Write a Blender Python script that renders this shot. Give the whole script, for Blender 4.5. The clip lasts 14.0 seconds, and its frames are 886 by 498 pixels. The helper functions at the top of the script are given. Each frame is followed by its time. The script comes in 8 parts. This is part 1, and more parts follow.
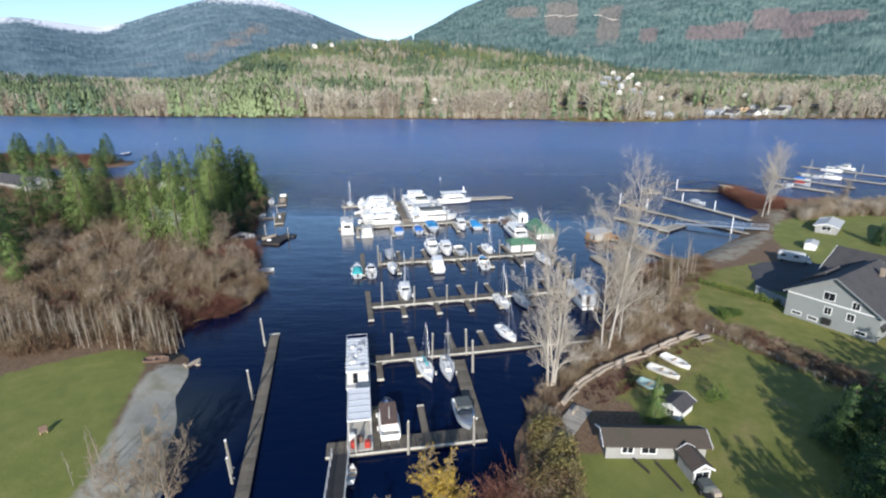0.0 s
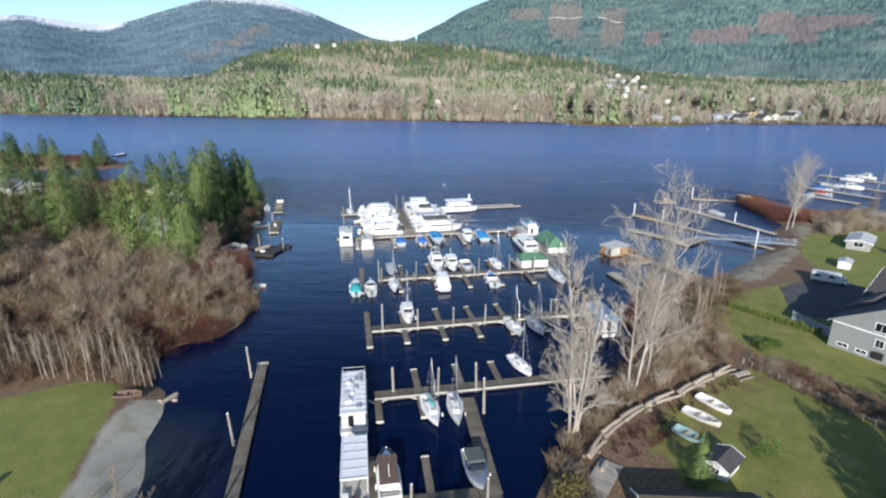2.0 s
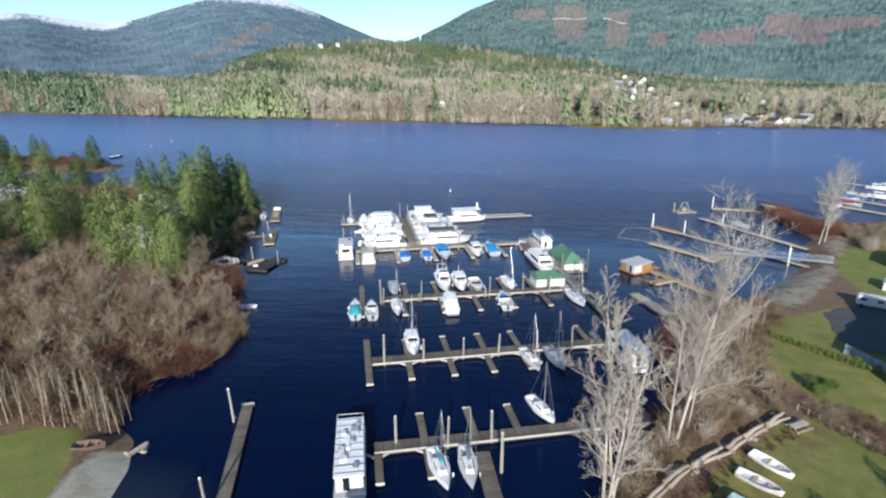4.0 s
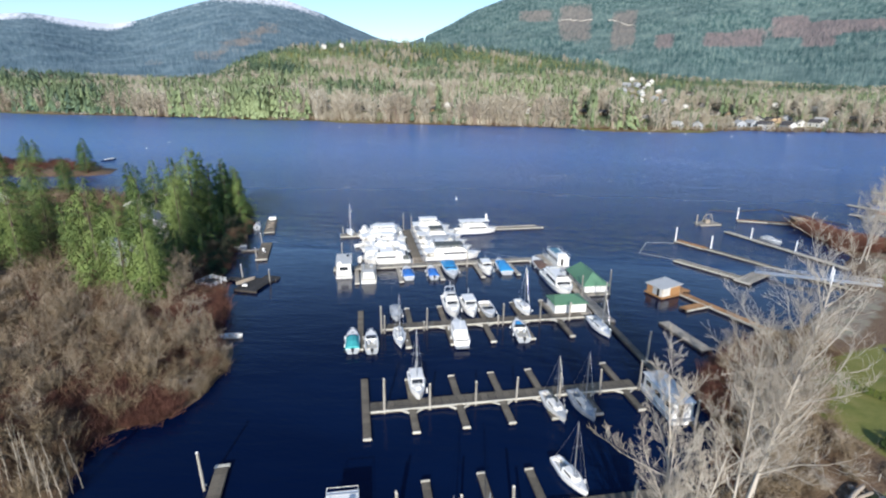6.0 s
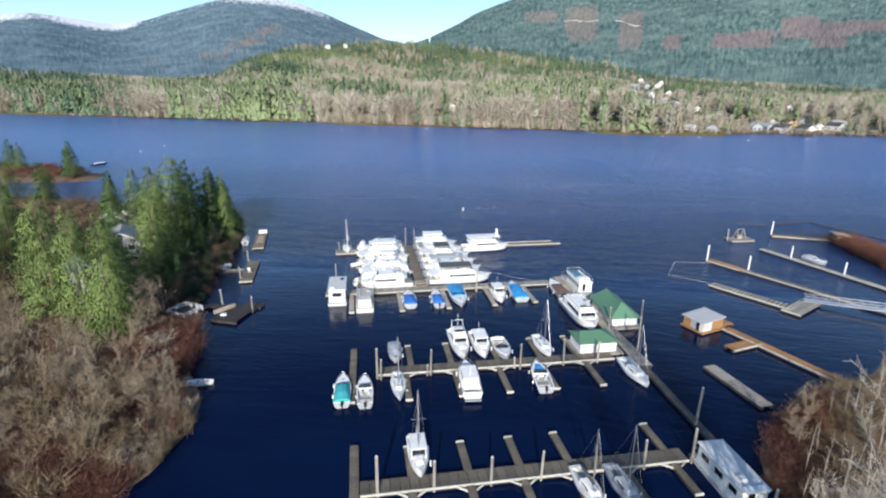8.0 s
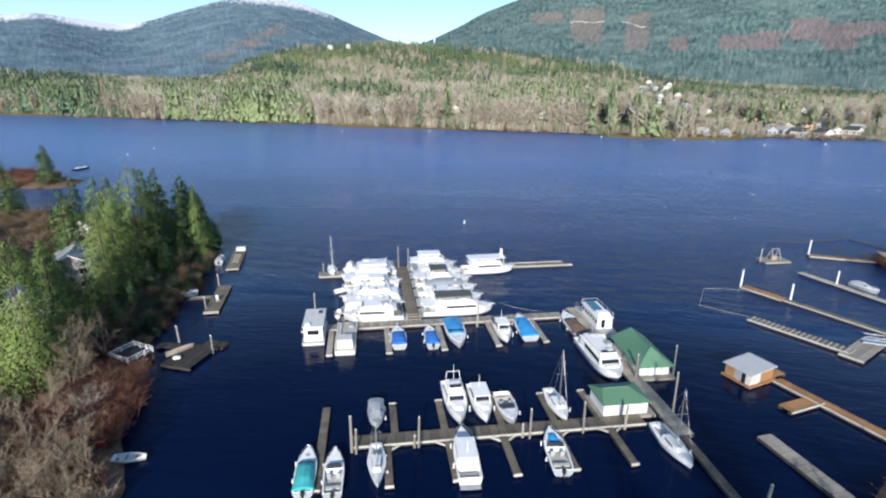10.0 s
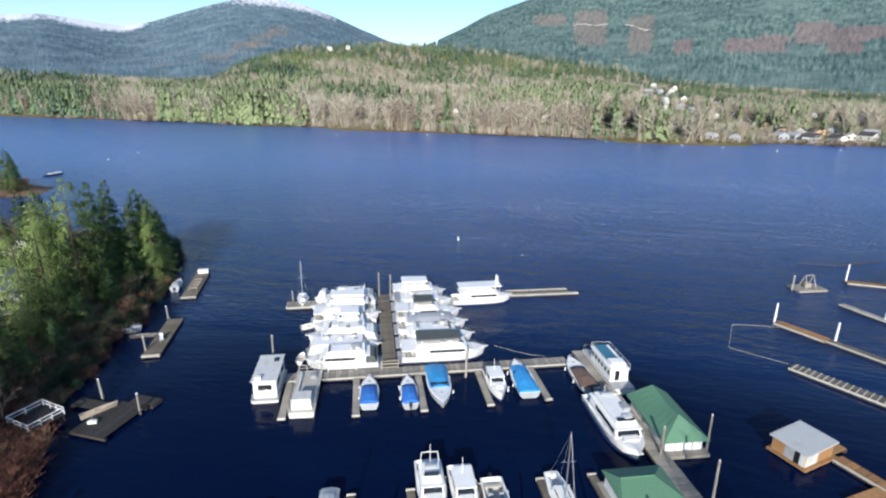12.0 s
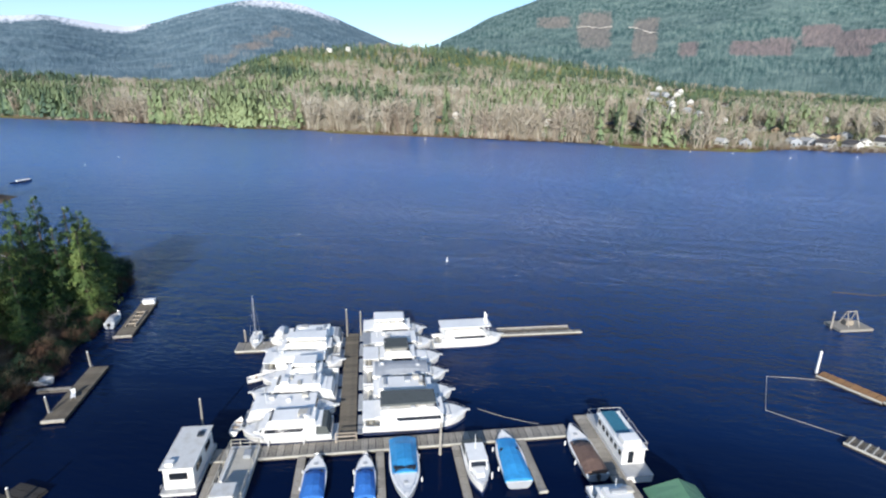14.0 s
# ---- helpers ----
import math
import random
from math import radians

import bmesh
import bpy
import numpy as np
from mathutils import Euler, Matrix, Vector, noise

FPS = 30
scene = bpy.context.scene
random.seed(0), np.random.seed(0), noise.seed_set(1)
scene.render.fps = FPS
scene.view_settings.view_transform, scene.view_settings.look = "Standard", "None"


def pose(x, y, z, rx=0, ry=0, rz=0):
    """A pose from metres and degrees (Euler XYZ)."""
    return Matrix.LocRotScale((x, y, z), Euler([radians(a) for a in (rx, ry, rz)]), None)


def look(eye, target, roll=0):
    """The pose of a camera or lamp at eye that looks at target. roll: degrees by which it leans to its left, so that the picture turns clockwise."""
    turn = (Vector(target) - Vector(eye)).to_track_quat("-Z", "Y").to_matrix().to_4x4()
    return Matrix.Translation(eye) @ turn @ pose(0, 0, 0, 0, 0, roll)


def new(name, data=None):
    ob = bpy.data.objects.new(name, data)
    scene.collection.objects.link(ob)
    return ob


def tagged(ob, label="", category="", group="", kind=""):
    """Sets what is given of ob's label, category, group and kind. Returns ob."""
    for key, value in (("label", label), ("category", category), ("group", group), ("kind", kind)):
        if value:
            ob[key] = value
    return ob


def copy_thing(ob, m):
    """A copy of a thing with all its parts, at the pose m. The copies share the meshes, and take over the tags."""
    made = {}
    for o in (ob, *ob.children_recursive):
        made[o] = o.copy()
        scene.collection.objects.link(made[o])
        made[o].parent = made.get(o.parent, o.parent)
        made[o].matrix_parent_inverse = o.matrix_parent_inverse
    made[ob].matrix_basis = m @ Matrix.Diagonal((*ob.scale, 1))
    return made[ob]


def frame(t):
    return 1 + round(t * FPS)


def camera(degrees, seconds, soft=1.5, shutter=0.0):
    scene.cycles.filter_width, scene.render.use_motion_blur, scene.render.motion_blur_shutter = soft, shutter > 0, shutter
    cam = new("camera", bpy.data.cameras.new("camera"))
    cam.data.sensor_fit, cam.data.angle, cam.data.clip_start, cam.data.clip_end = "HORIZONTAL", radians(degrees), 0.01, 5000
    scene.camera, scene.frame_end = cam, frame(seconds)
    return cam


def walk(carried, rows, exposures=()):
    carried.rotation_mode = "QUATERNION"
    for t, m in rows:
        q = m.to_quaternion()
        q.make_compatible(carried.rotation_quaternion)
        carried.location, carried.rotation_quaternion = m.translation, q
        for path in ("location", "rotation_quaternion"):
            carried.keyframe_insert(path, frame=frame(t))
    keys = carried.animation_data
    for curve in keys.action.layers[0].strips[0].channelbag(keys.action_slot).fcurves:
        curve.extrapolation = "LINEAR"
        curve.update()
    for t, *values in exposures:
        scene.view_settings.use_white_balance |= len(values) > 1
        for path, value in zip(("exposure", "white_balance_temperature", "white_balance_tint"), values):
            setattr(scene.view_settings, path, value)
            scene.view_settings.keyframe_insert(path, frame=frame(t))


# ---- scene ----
cam = camera(80.0, 14.0, 2.2)
PATH = [
    (0, (9.719, 16.663, 43.792), (9.481, 18.548, 43.168), -0.6),
    (0.5, (9.261, 18.965, 43.808), (9.021, 20.851, 43.185), -0.5),
    (1, (8.742, 21.35, 43.842), (8.502, 23.236, 43.221), -0.4),
    (1.5, (8.1, 23.817, 43.918), (7.859, 25.703, 43.297), -0.2),
    (2, (7.468, 26.324, 43.974), (7.226, 28.21, 43.354), -0.1),
    (2.5, (6.86, 28.857, 44.043), (6.616, 30.743, 43.425), -0.1),
    (3, (6.245, 31.492, 44.1), (5.999, 33.378, 43.482), 0.0),
    (5.5, (2.96, 45.847, 44.471), (2.701, 47.731, 43.853), 0.4),
    (6, (2.304, 49.03, 44.488), (2.041, 50.915, 43.873), 0.4),
    (6.5, (1.639, 52.536, 44.488), (1.372, 54.42, 43.873), 0.3),
    (7, (0.944, 56.257, 44.495), (0.673, 58.141, 43.88), 0.3),
    (7.5, (0.237, 60.122, 44.487), (-0.037, 62.006, 43.874), 0.4),
    (8, (-0.33, 64.179, 44.483), (-0.609, 66.063, 43.871), 0.5),
    (10.5, (-1.394, 85.611, 44.349), (-1.69, 87.494, 43.743), 0.7),
    (11, (-1.372, 89.923, 44.327), (-1.669, 91.807, 43.724), 0.8),
    (11.5, (-1.274, 94.297, 44.315), (-1.572, 96.181, 43.714), 0.9),
    (12, (-1.057, 98.751, 44.307), (-1.358, 100.635, 43.706), 0.9),
    (12.5, (-0.82, 103.244, 44.323), (-1.123, 105.127, 43.723), 1.0),
    (13, (-0.562, 107.773, 44.357), (-0.869, 109.657, 43.76), 1.0),
    (13.5, (-0.142, 112.305, 44.445), (-0.453, 114.189, 43.85), 1.0),
    (14, (0.194, 116.815, 44.493), (-0.118, 118.7, 43.899), 1.1),
]
walk(cam, [(t, look(eye, target, roll)) for t, eye, target, roll in PATH], exposures=((0, 0.28, 6300, 11), (14, 0.28, 6300, 11)))

# ---- world, sun ----
SUN_EL, SUN_EAST = 22.0, 4.5
world = bpy.data.worlds.new("sky")
scene.world = world
world.use_nodes = True
wn = world.node_tree
sky = wn.nodes.new("ShaderNodeTexSky")
sky.sky_type = "NISHITA"
sky.sun_disc = False
sky.sun_elevation = radians(SUN_EL)
sky.sun_rotation = radians(180 - SUN_EAST)
sky.air_density, sky.dust_density, sky.ozone_density = 1.0, 0.25, 4.0
wn.nodes["Background"].inputs["Strength"].default_value = 0.14
wn.links.new(sky.outputs[0], wn.nodes["Background"].inputs["Color"])
sun_data = bpy.data.lights.new("sun", "SUN")
sun_data.energy = 5.0
sun_data.angle = radians(0.6)
sun_data.color = (1.0, 0.95, 0.87)
sun = new("sun", sun_data)
sun.matrix_world = look((math.sin(radians(SUN_EAST)) * math.cos(radians(SUN_EL)) * 100, -math.cos(radians(SUN_EAST)) * math.cos(radians(SUN_EL)) * 100, math.sin(radians(SUN_EL)) * 100), (0, 0, 0))

rng = np.random.default_rng(7)
rnd = random.Random(11)


# ---- materials ----
def nodes_of(name):
    m = bpy.data.materials.new(name)
    m.use_nodes = True
    nt = m.node_tree
    return m, nt, nt.nodes["Principled BSDF"]


def noise_node(nt, scale, detail=4.0, rough=0.55, coord="Object", stretch=None):
    tc = nt.nodes.new("ShaderNodeTexCoord")
    n = nt.nodes.new("ShaderNodeTexNoise")
    n.inputs["Scale"].default_value = scale
    n.inputs["Detail"].default_value = detail
    n.inputs["Roughness"].default_value = rough
    src = tc.outputs[coord]
    if stretch:
        mp = nt.nodes.new("ShaderNodeMapping")
        mp.inputs["Scale"].default_value = stretch
        nt.links.new(src, mp.inputs[0])
        src = mp.outputs[0]
    nt.links.new(src, n.inputs["Vector"])
    return n


def ramp(nt, src, stops):
    r = nt.nodes.new("ShaderNodeValToRGB")
    while len(r.color_ramp.elements) < len(stops):
        r.color_ramp.elements.new(0.5)
    for e, (p, c) in zip(r.color_ramp.elements, stops):
        e.position = p
        e.color = (*c, 1)
    nt.links.new(src, r.inputs[0])
    return r


def mixc(nt, fac, a, b, kind="MIX"):
    m = nt.nodes.new("ShaderNodeMix")
    m.data_type = "RGBA"
    m.blend_type = kind
    for sock, v in ((m.inputs[0], fac), (m.inputs[6], a), (m.inputs[7], b)):
        if hasattr(v, "links"):
            nt.links.new(v, sock)
        elif isinstance(v, tuple):
            sock.default_value = (*v, 1)
        else:
            sock.default_value = v
    return m.outputs[2]


def mathn(nt, op, a, b=0.0, clamp=False):
    m = nt.nodes.new("ShaderNodeMath")
    m.operation = op
    m.use_clamp = clamp
    for sock, v in zip(m.inputs, (a, b)):
        if hasattr(v, "links"):
            nt.links.new(v, sock)
        else:
            sock.default_value = v
    return m.outputs[0]


def add_bump(nt, bsdf, src, strength, dist):
    b = nt.nodes.new("ShaderNodeBump")
    b.inputs["Strength"].default_value = strength
    b.inputs["Distance"].default_value = dist
    nt.links.new(src, b.inputs["Height"])
    nt.links.new(b.outputs[0], bsdf.inputs["Normal"])


def mat(name, col, rough=0.6, metal=0.0, var=0.2, scale=2.0, grain=25.0, bump=0.15, jitter=0.12, stretch=None, stain=None):
    """A plain surface with grain, large stains, relief and a slight change from piece to piece."""
    m, nt, b = nodes_of(name)
    big, small = noise_node(nt, scale, 3, 0.6), noise_node(nt, grain, 3, 0.6, stretch=stretch)
    dark = tuple(c * (1 - var) for c in col)
    light = tuple(min(1, c * (1 + var * 0.7)) for c in col)
    r = ramp(nt, small.outputs[0], ((0.3, dark), (0.7, light)))
    st = stain or tuple(c * (1 - 1.3 * var) for c in col)
    f = ramp(nt, big.outputs[0], ((0.48, (0, 0, 0)), (0.72, (0.75, 0.75, 0.75))))
    c = mixc(nt, f.outputs[0], r.outputs[0], st)
    info = nt.nodes.new("ShaderNodeObjectInfo")
    k = mathn(nt, "MULTIPLY_ADD", info.outputs["Random"], 2 * jitter)
    k.node.inputs[2].default_value = 1 - jitter
    hsv = nt.nodes.new("ShaderNodeHueSaturation")
    nt.links.new(k, hsv.inputs["Value"])
    nt.links.new(c, hsv.inputs["Color"])
    nt.links.new(hsv.outputs[0], b.inputs["Base Color"])
    b.inputs["Roughness"].default_value = rough
    b.inputs["Metallic"].default_value = metal
    if bump:
        add_bump(nt, b, small.outputs[0], bump, 0.02)
    return m


def leaf_mat(name, stops, rough=0.6):
    """Foliage and twigs: colour by the tint of each plant, with fine change."""
    m, nt, b = nodes_of(name)
    at = nt.nodes.new("ShaderNodeAttribute")
    at.attribute_name = "tint"
    n = noise_node(nt, 0.9, 3, 0.7)
    f = mathn(nt, "ADD", at.outputs["Fac"], mathn(nt, "MULTIPLY_ADD", n.outputs[0], 0.5))
    f.node.inputs[1].links[0].from_node.inputs[2].default_value = -0.25
    r = ramp(nt, f, stops)
    nt.links.new(r.outputs[0], b.inputs["Base Color"])
    b.inputs["Roughness"].default_value = rough
    b.inputs["Specular IOR Level"].default_value = 0.25
    return m


DARKPLANK = mat("wet_dark_planks", (0.05, 0.045, 0.04), 0.8, 0, 0.3, 0.7, 6, 0.4, 0.25, stretch=(1, 8, 1))
WHITE = mat("white_gelcoat", (0.88, 0.86, 0.805), 0.28, 0, 0.10, 0.8, 12, 0.03, 0.05)
OFFWHITE = mat("aged_white_paint", (0.66, 0.65, 0.61), 0.5, 0, 0.16, 0.9, 14, 0.05, 0.06, stain=(0.5, 0.47, 0.4))
GREYDECK = mat("grey_deck_paint", (0.45, 0.45, 0.44), 0.7, 0, 0.15, 1.2, 20, 0.1)
BEIGE = mat("beige_nonskid", (0.5, 0.47, 0.4), 0.75, 0, 0.15, 1.4, 20, 0.1)
GLASS = mat("dark_tinted_glass", (0.02, 0.024, 0.03), 0.08, 0, 0.2, 2, 10, 0, 0.2)
METAL = mat("galvanised_metal", (0.55, 0.56, 0.57), 0.35, 0.8, 0.15, 3, 30, 0.05)
ALU = mat("brushed_aluminium", (0.5, 0.52, 0.54), 0.4, 0.7, 0.15, 2, 30, 0.05)
BLUE = mat("blue_canvas", (0.035, 0.17, 0.52), 0.75, 0, 0.25, 1.5, 18, 0.25, 0.12)
LBLUE = mat("light_blue_tarp", (0.04, 0.30, 0.62), 0.6, 0, 0.25, 1.2, 14, 0.3)
PALETEAL = mat("faded_teal_paint", (0.27, 0.38, 0.37), 0.6, 0, 0.2, 1.2, 14, 0.1)
TEAL = mat("teal_canvas", (0.06, 0.42, 0.42), 0.75, 0, 0.2, 1.5, 18, 0.2)
DGREY = mat("charcoal_canvas", (0.09, 0.1, 0.095), 0.8, 0, 0.25, 1.5, 18, 0.25)
LGREY = mat("pale_grey_canvas", (0.36, 0.38, 0.4), 0.8, 0, 0.2, 1.5, 18, 0.2)
BROWNC = mat("brown_canvas", (0.16, 0.10, 0.075), 0.8, 0, 0.25, 1.5, 18, 0.25)
RED = mat("red_hull_paint", (0.42, 0.045, 0.03), 0.4, 0, 0.2, 2, 18, 0.05)
NAVY = mat("navy_hull_paint", (0.015, 0.03, 0.09), 0.25, 0, 0.2, 2, 18, 0.02)
BLACK = mat("black_rubber", (0.02, 0.02, 0.02), 0.6, 0, 0.2, 2, 18, 0.05)
PLANK = mat("weathered_dock_planks", (0.155, 0.132, 0.098), 0.85, 0, 0.3, 0.7, 6, 0.4, 0.22, stretch=(1, 8, 1), stain=(0.085, 0.075, 0.06))
PALEPLANK = mat("bleached_dock_planks", (0.33, 0.3, 0.25), 0.85, 0, 0.25, 0.7, 6, 0.4, 0.2, stretch=(1, 8, 1))
NEWWOOD = mat("fresh_cedar_planks", (0.36, 0.19, 0.075), 0.75, 0, 0.25, 0.7, 6, 0.3, 0.18, stretch=(1, 8, 1))
RIM = mat("pale_timber_bumper", (0.55, 0.52, 0.44), 0.8, 0, 0.2, 1.0, 8, 0.2, 0.12)
LOG = mat("wet_float_log", (0.06, 0.05, 0.04), 0.6, 0, 0.3, 1, 8, 0.3)
PILE = mat("weathered_pile_wood", (0.3, 0.275, 0.235), 0.85, 0, 0.3, 0.6, 7, 0.4, 0.25, stretch=(4, 4, 0.5), stain=(0.17, 0.15, 0.12))
GREENROOF = mat("green_metal_roof", (0.1, 0.22, 0.13), 0.7, 0, 0.2, 0.4, 8, 0.1, 0.05, stain=(0.1, 0.2, 0.13))
ROOFGLASS = mat("teal_roof_glazing", (0.05, 0.2, 0.27), 0.3, 0, 0.25, 1.2, 10, 0.05)
DARKROOF = mat("dark_shingles", (0.075, 0.07, 0.07), 0.85, 0, 0.3, 0.6, 10, 0.4, 0.1)
BROWNROOF = mat("mossy_brown_roof", (0.085, 0.065, 0.05), 0.9, 0, 0.3, 0.5, 9, 0.4, 0.1, stain=(0.06, 0.062, 0.035))
GREYWALL = mat("grey_green_siding", (0.27, 0.285, 0.275), 0.7, 0, 0.1, 0.5, 6, 0.2, 0.04, stretch=(0.2, 0.2, 9))
TRIM = mat("white_trim_paint", (0.83, 0.825, 0.8), 0.5, 0, 0.08, 1.0, 12, 0.03, 0.04)
TAN = mat("tan_plywood", (0.42, 0.3, 0.18), 0.75, 0, 0.2, 0.7, 7, 0.2)
ROCK = mat("shore_rock", (0.27, 0.215, 0.16), 0.9, 0, 0.35, 0.8, 6, 0.6, 0.25)
DRIFT = mat("bleached_driftwood", (0.42, 0.35, 0.27), 0.85, 0, 0.25, 0.8, 8, 0.4, 0.2)
PALEROOF = mat("pale_metal_roof", (0.5, 0.495, 0.47), 0.5, 0.1, 0.15, 0.5, 8, 0.1, 0.15)
FIRBARK = mat("dark_fir_bark", (0.09, 0.065, 0.05), 0.9, 0, 0.3, 1.0, 10, 0.5)

FIR = leaf_mat("conifer_needles", ((0.0, (0.018, 0.04, 0.022)), (0.35, (0.046, 0.096, 0.032)), (0.7, (0.105, 0.166, 0.045)), (1.0, (0.192, 0.25, 0.076))), 0.65)
TWIG = leaf_mat("bare_twigs", ((0.0, (0.115, 0.066, 0.042)), (0.35, (0.2, 0.148, 0.088)), (0.7, (0.325, 0.258, 0.182)), (1.0, (0.5, 0.455, 0.39))), 0.85)
RUST = leaf_mat("rusty_shrubs", ((0.0, (0.06, 0.036, 0.027)), (0.5, (0.13, 0.056, 0.04)), (1.0, (0.215, 0.1, 0.066))), 0.85)
YELLOW = leaf_mat("yellow_leaves", ((0.0, (0.2, 0.12, 0.02)), (0.5, (0.38, 0.25, 0.035)), (1.0, (0.52, 0.4, 0.08))), 0.6)
HEDGE = leaf_mat("hedge_leaves", ((0.0, (0.035, 0.075, 0.02)), (0.5, (0.1, 0.15, 0.032)), (1.0, (0.22, 0.24, 0.055))), 0.6)
OLIVE = leaf_mat("olive_autumn_leaves", ((0.0, (0.07, 0.045, 0.025)), (0.5, (0.15, 0.105, 0.045)), (1.0, (0.2, 0.18, 0.06))), 0.7)
# far foliage lifted and paled in its colour to paint in haze
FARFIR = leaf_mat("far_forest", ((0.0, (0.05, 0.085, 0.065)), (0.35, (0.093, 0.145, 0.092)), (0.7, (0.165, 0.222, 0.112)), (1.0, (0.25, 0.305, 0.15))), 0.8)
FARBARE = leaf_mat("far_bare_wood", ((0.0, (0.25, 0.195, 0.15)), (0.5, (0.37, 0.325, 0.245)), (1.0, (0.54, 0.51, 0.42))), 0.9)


def water_mat():
    """Calm between the floats, ruffled by wind out on the lake."""
    m, nt, b = nodes_of("lake_water")
    b.inputs["IOR"].default_value = 1.333
    lw = nt.nodes.new("ShaderNodeLayerWeight")
    lw.inputs["Blend"].default_value = 0.5
    gl = nt.nodes.new("ShaderNodeMapRange")
    for i_, v in zip((1, 2, 3, 4), (0.5, 0.93, 0.15, 1.2)):
        gl.inputs[i_].default_value = v
    nt.links.new(lw.outputs["Facing"], gl.inputs[0])
    nt.links.new(gl.outputs[0], b.inputs["Specular IOR Level"])
    sheen = nt.nodes.new("ShaderNodeMapRange")
    for i_, v in zip((1, 2, 3, 4), (0.58, 0.86, 0.0, 0.85)):
        sheen.inputs[i_].default_value = v
    nt.links.new(lw.outputs["Facing"], sheen.inputs[0])
    nt.links.new(sheen.outputs[0], b.inputs["Coat Weight"])
    b.inputs["Coat IOR"].default_value = 1.5
    b.inputs["Coat Roughness"].default_value = 0.22
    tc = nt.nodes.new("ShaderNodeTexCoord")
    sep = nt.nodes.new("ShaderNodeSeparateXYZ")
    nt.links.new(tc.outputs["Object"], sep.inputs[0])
    wind = noise_node(nt, 0.012, 4, 0.6, stretch=(0.5, 1.3, 1))
    open_ = nt.nodes.new("ShaderNodeMapRange")
    for k, v in zip((1, 2, 3, 4), (170.0, 280.0, 0.0, 1.0)):
        open_.inputs[k].default_value = v
    nt.links.new(sep.outputs["Y"], open_.inputs[0])
    gust = mathn(nt, "MULTIPLY_ADD", wind.outputs[0], 0.7)
    gust.node.inputs[2].default_value = -0.35
    o = mathn(nt, "ADD", open_.outputs[0], gust, True)
    rough = mathn(nt, "MULTIPLY_ADD", o, 0.22)
    rough.node.inputs[2].default_value = 0.09
    nt.links.new(rough, b.inputs["Roughness"])
    # deep ramp: base colour blued along y to paint in the reflected sky
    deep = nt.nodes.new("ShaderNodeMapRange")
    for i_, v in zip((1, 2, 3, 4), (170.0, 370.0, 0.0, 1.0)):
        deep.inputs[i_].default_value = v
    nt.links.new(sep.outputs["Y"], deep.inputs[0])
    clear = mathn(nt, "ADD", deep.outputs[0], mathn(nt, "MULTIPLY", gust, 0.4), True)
    shoal = nt.nodes.new("ShaderNodeVectorMath")
    shoal.operation = "DISTANCE"
    shoal.inputs[1].default_value = (-36.0, 71.0, 0.0)
    nt.links.new(tc.outputs["Object"], shoal.inputs[0])
    bed = nt.nodes.new("ShaderNodeMapRange")
    for i_, v in zip((1, 2, 3, 4), (15.0, 2.0, 0.0, 0.6)):
        bed.inputs[i_].default_value = v
    nt.links.new(shoal.outputs["Value"], bed.inputs[0])
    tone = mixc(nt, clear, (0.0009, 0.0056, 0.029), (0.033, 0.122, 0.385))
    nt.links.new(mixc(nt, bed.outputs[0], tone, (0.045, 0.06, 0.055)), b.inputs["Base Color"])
    a = noise_node(nt, 0.6, 3, 0.6, stretch=(0.5, 1.5, 1))
    c = noise_node(nt, 0.16, 4, 0.6, stretch=(0.5, 1.4, 1))
    h = mathn(nt, "ADD", mathn(nt, "MULTIPLY", a.outputs[0], 0.8), mathn(nt, "MULTIPLY", c.outputs[0], 1.7))
    o2 = nt.nodes.new("ShaderNodeMapRange")
    for i_, v in zip((1, 2, 3, 4), (180.0, 270.0, 0.0, 1.0)):
        o2.inputs[i_].default_value = v
    nt.links.new(sep.outputs["Y"], o2.inputs[0])
    wave = mathn(nt, "MULTIPLY", o2.outputs[0], mathn(nt, "MULTIPLY_ADD", gust, 2.2))
    wave.node.inputs[1].links[0].from_node.inputs[2].default_value = 1.0
    k = mathn(nt, "MULTIPLY_ADD", wave, 3.6)
    k.node.inputs[2].default_value = 0.1
    add_bump(nt, b, mathn(nt, "MULTIPLY", h, k), 1.0, 0.9)
    nt.links.new(b.inputs["Normal"].links[0].from_socket, b.inputs["Coat Normal"])
    return m


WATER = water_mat()


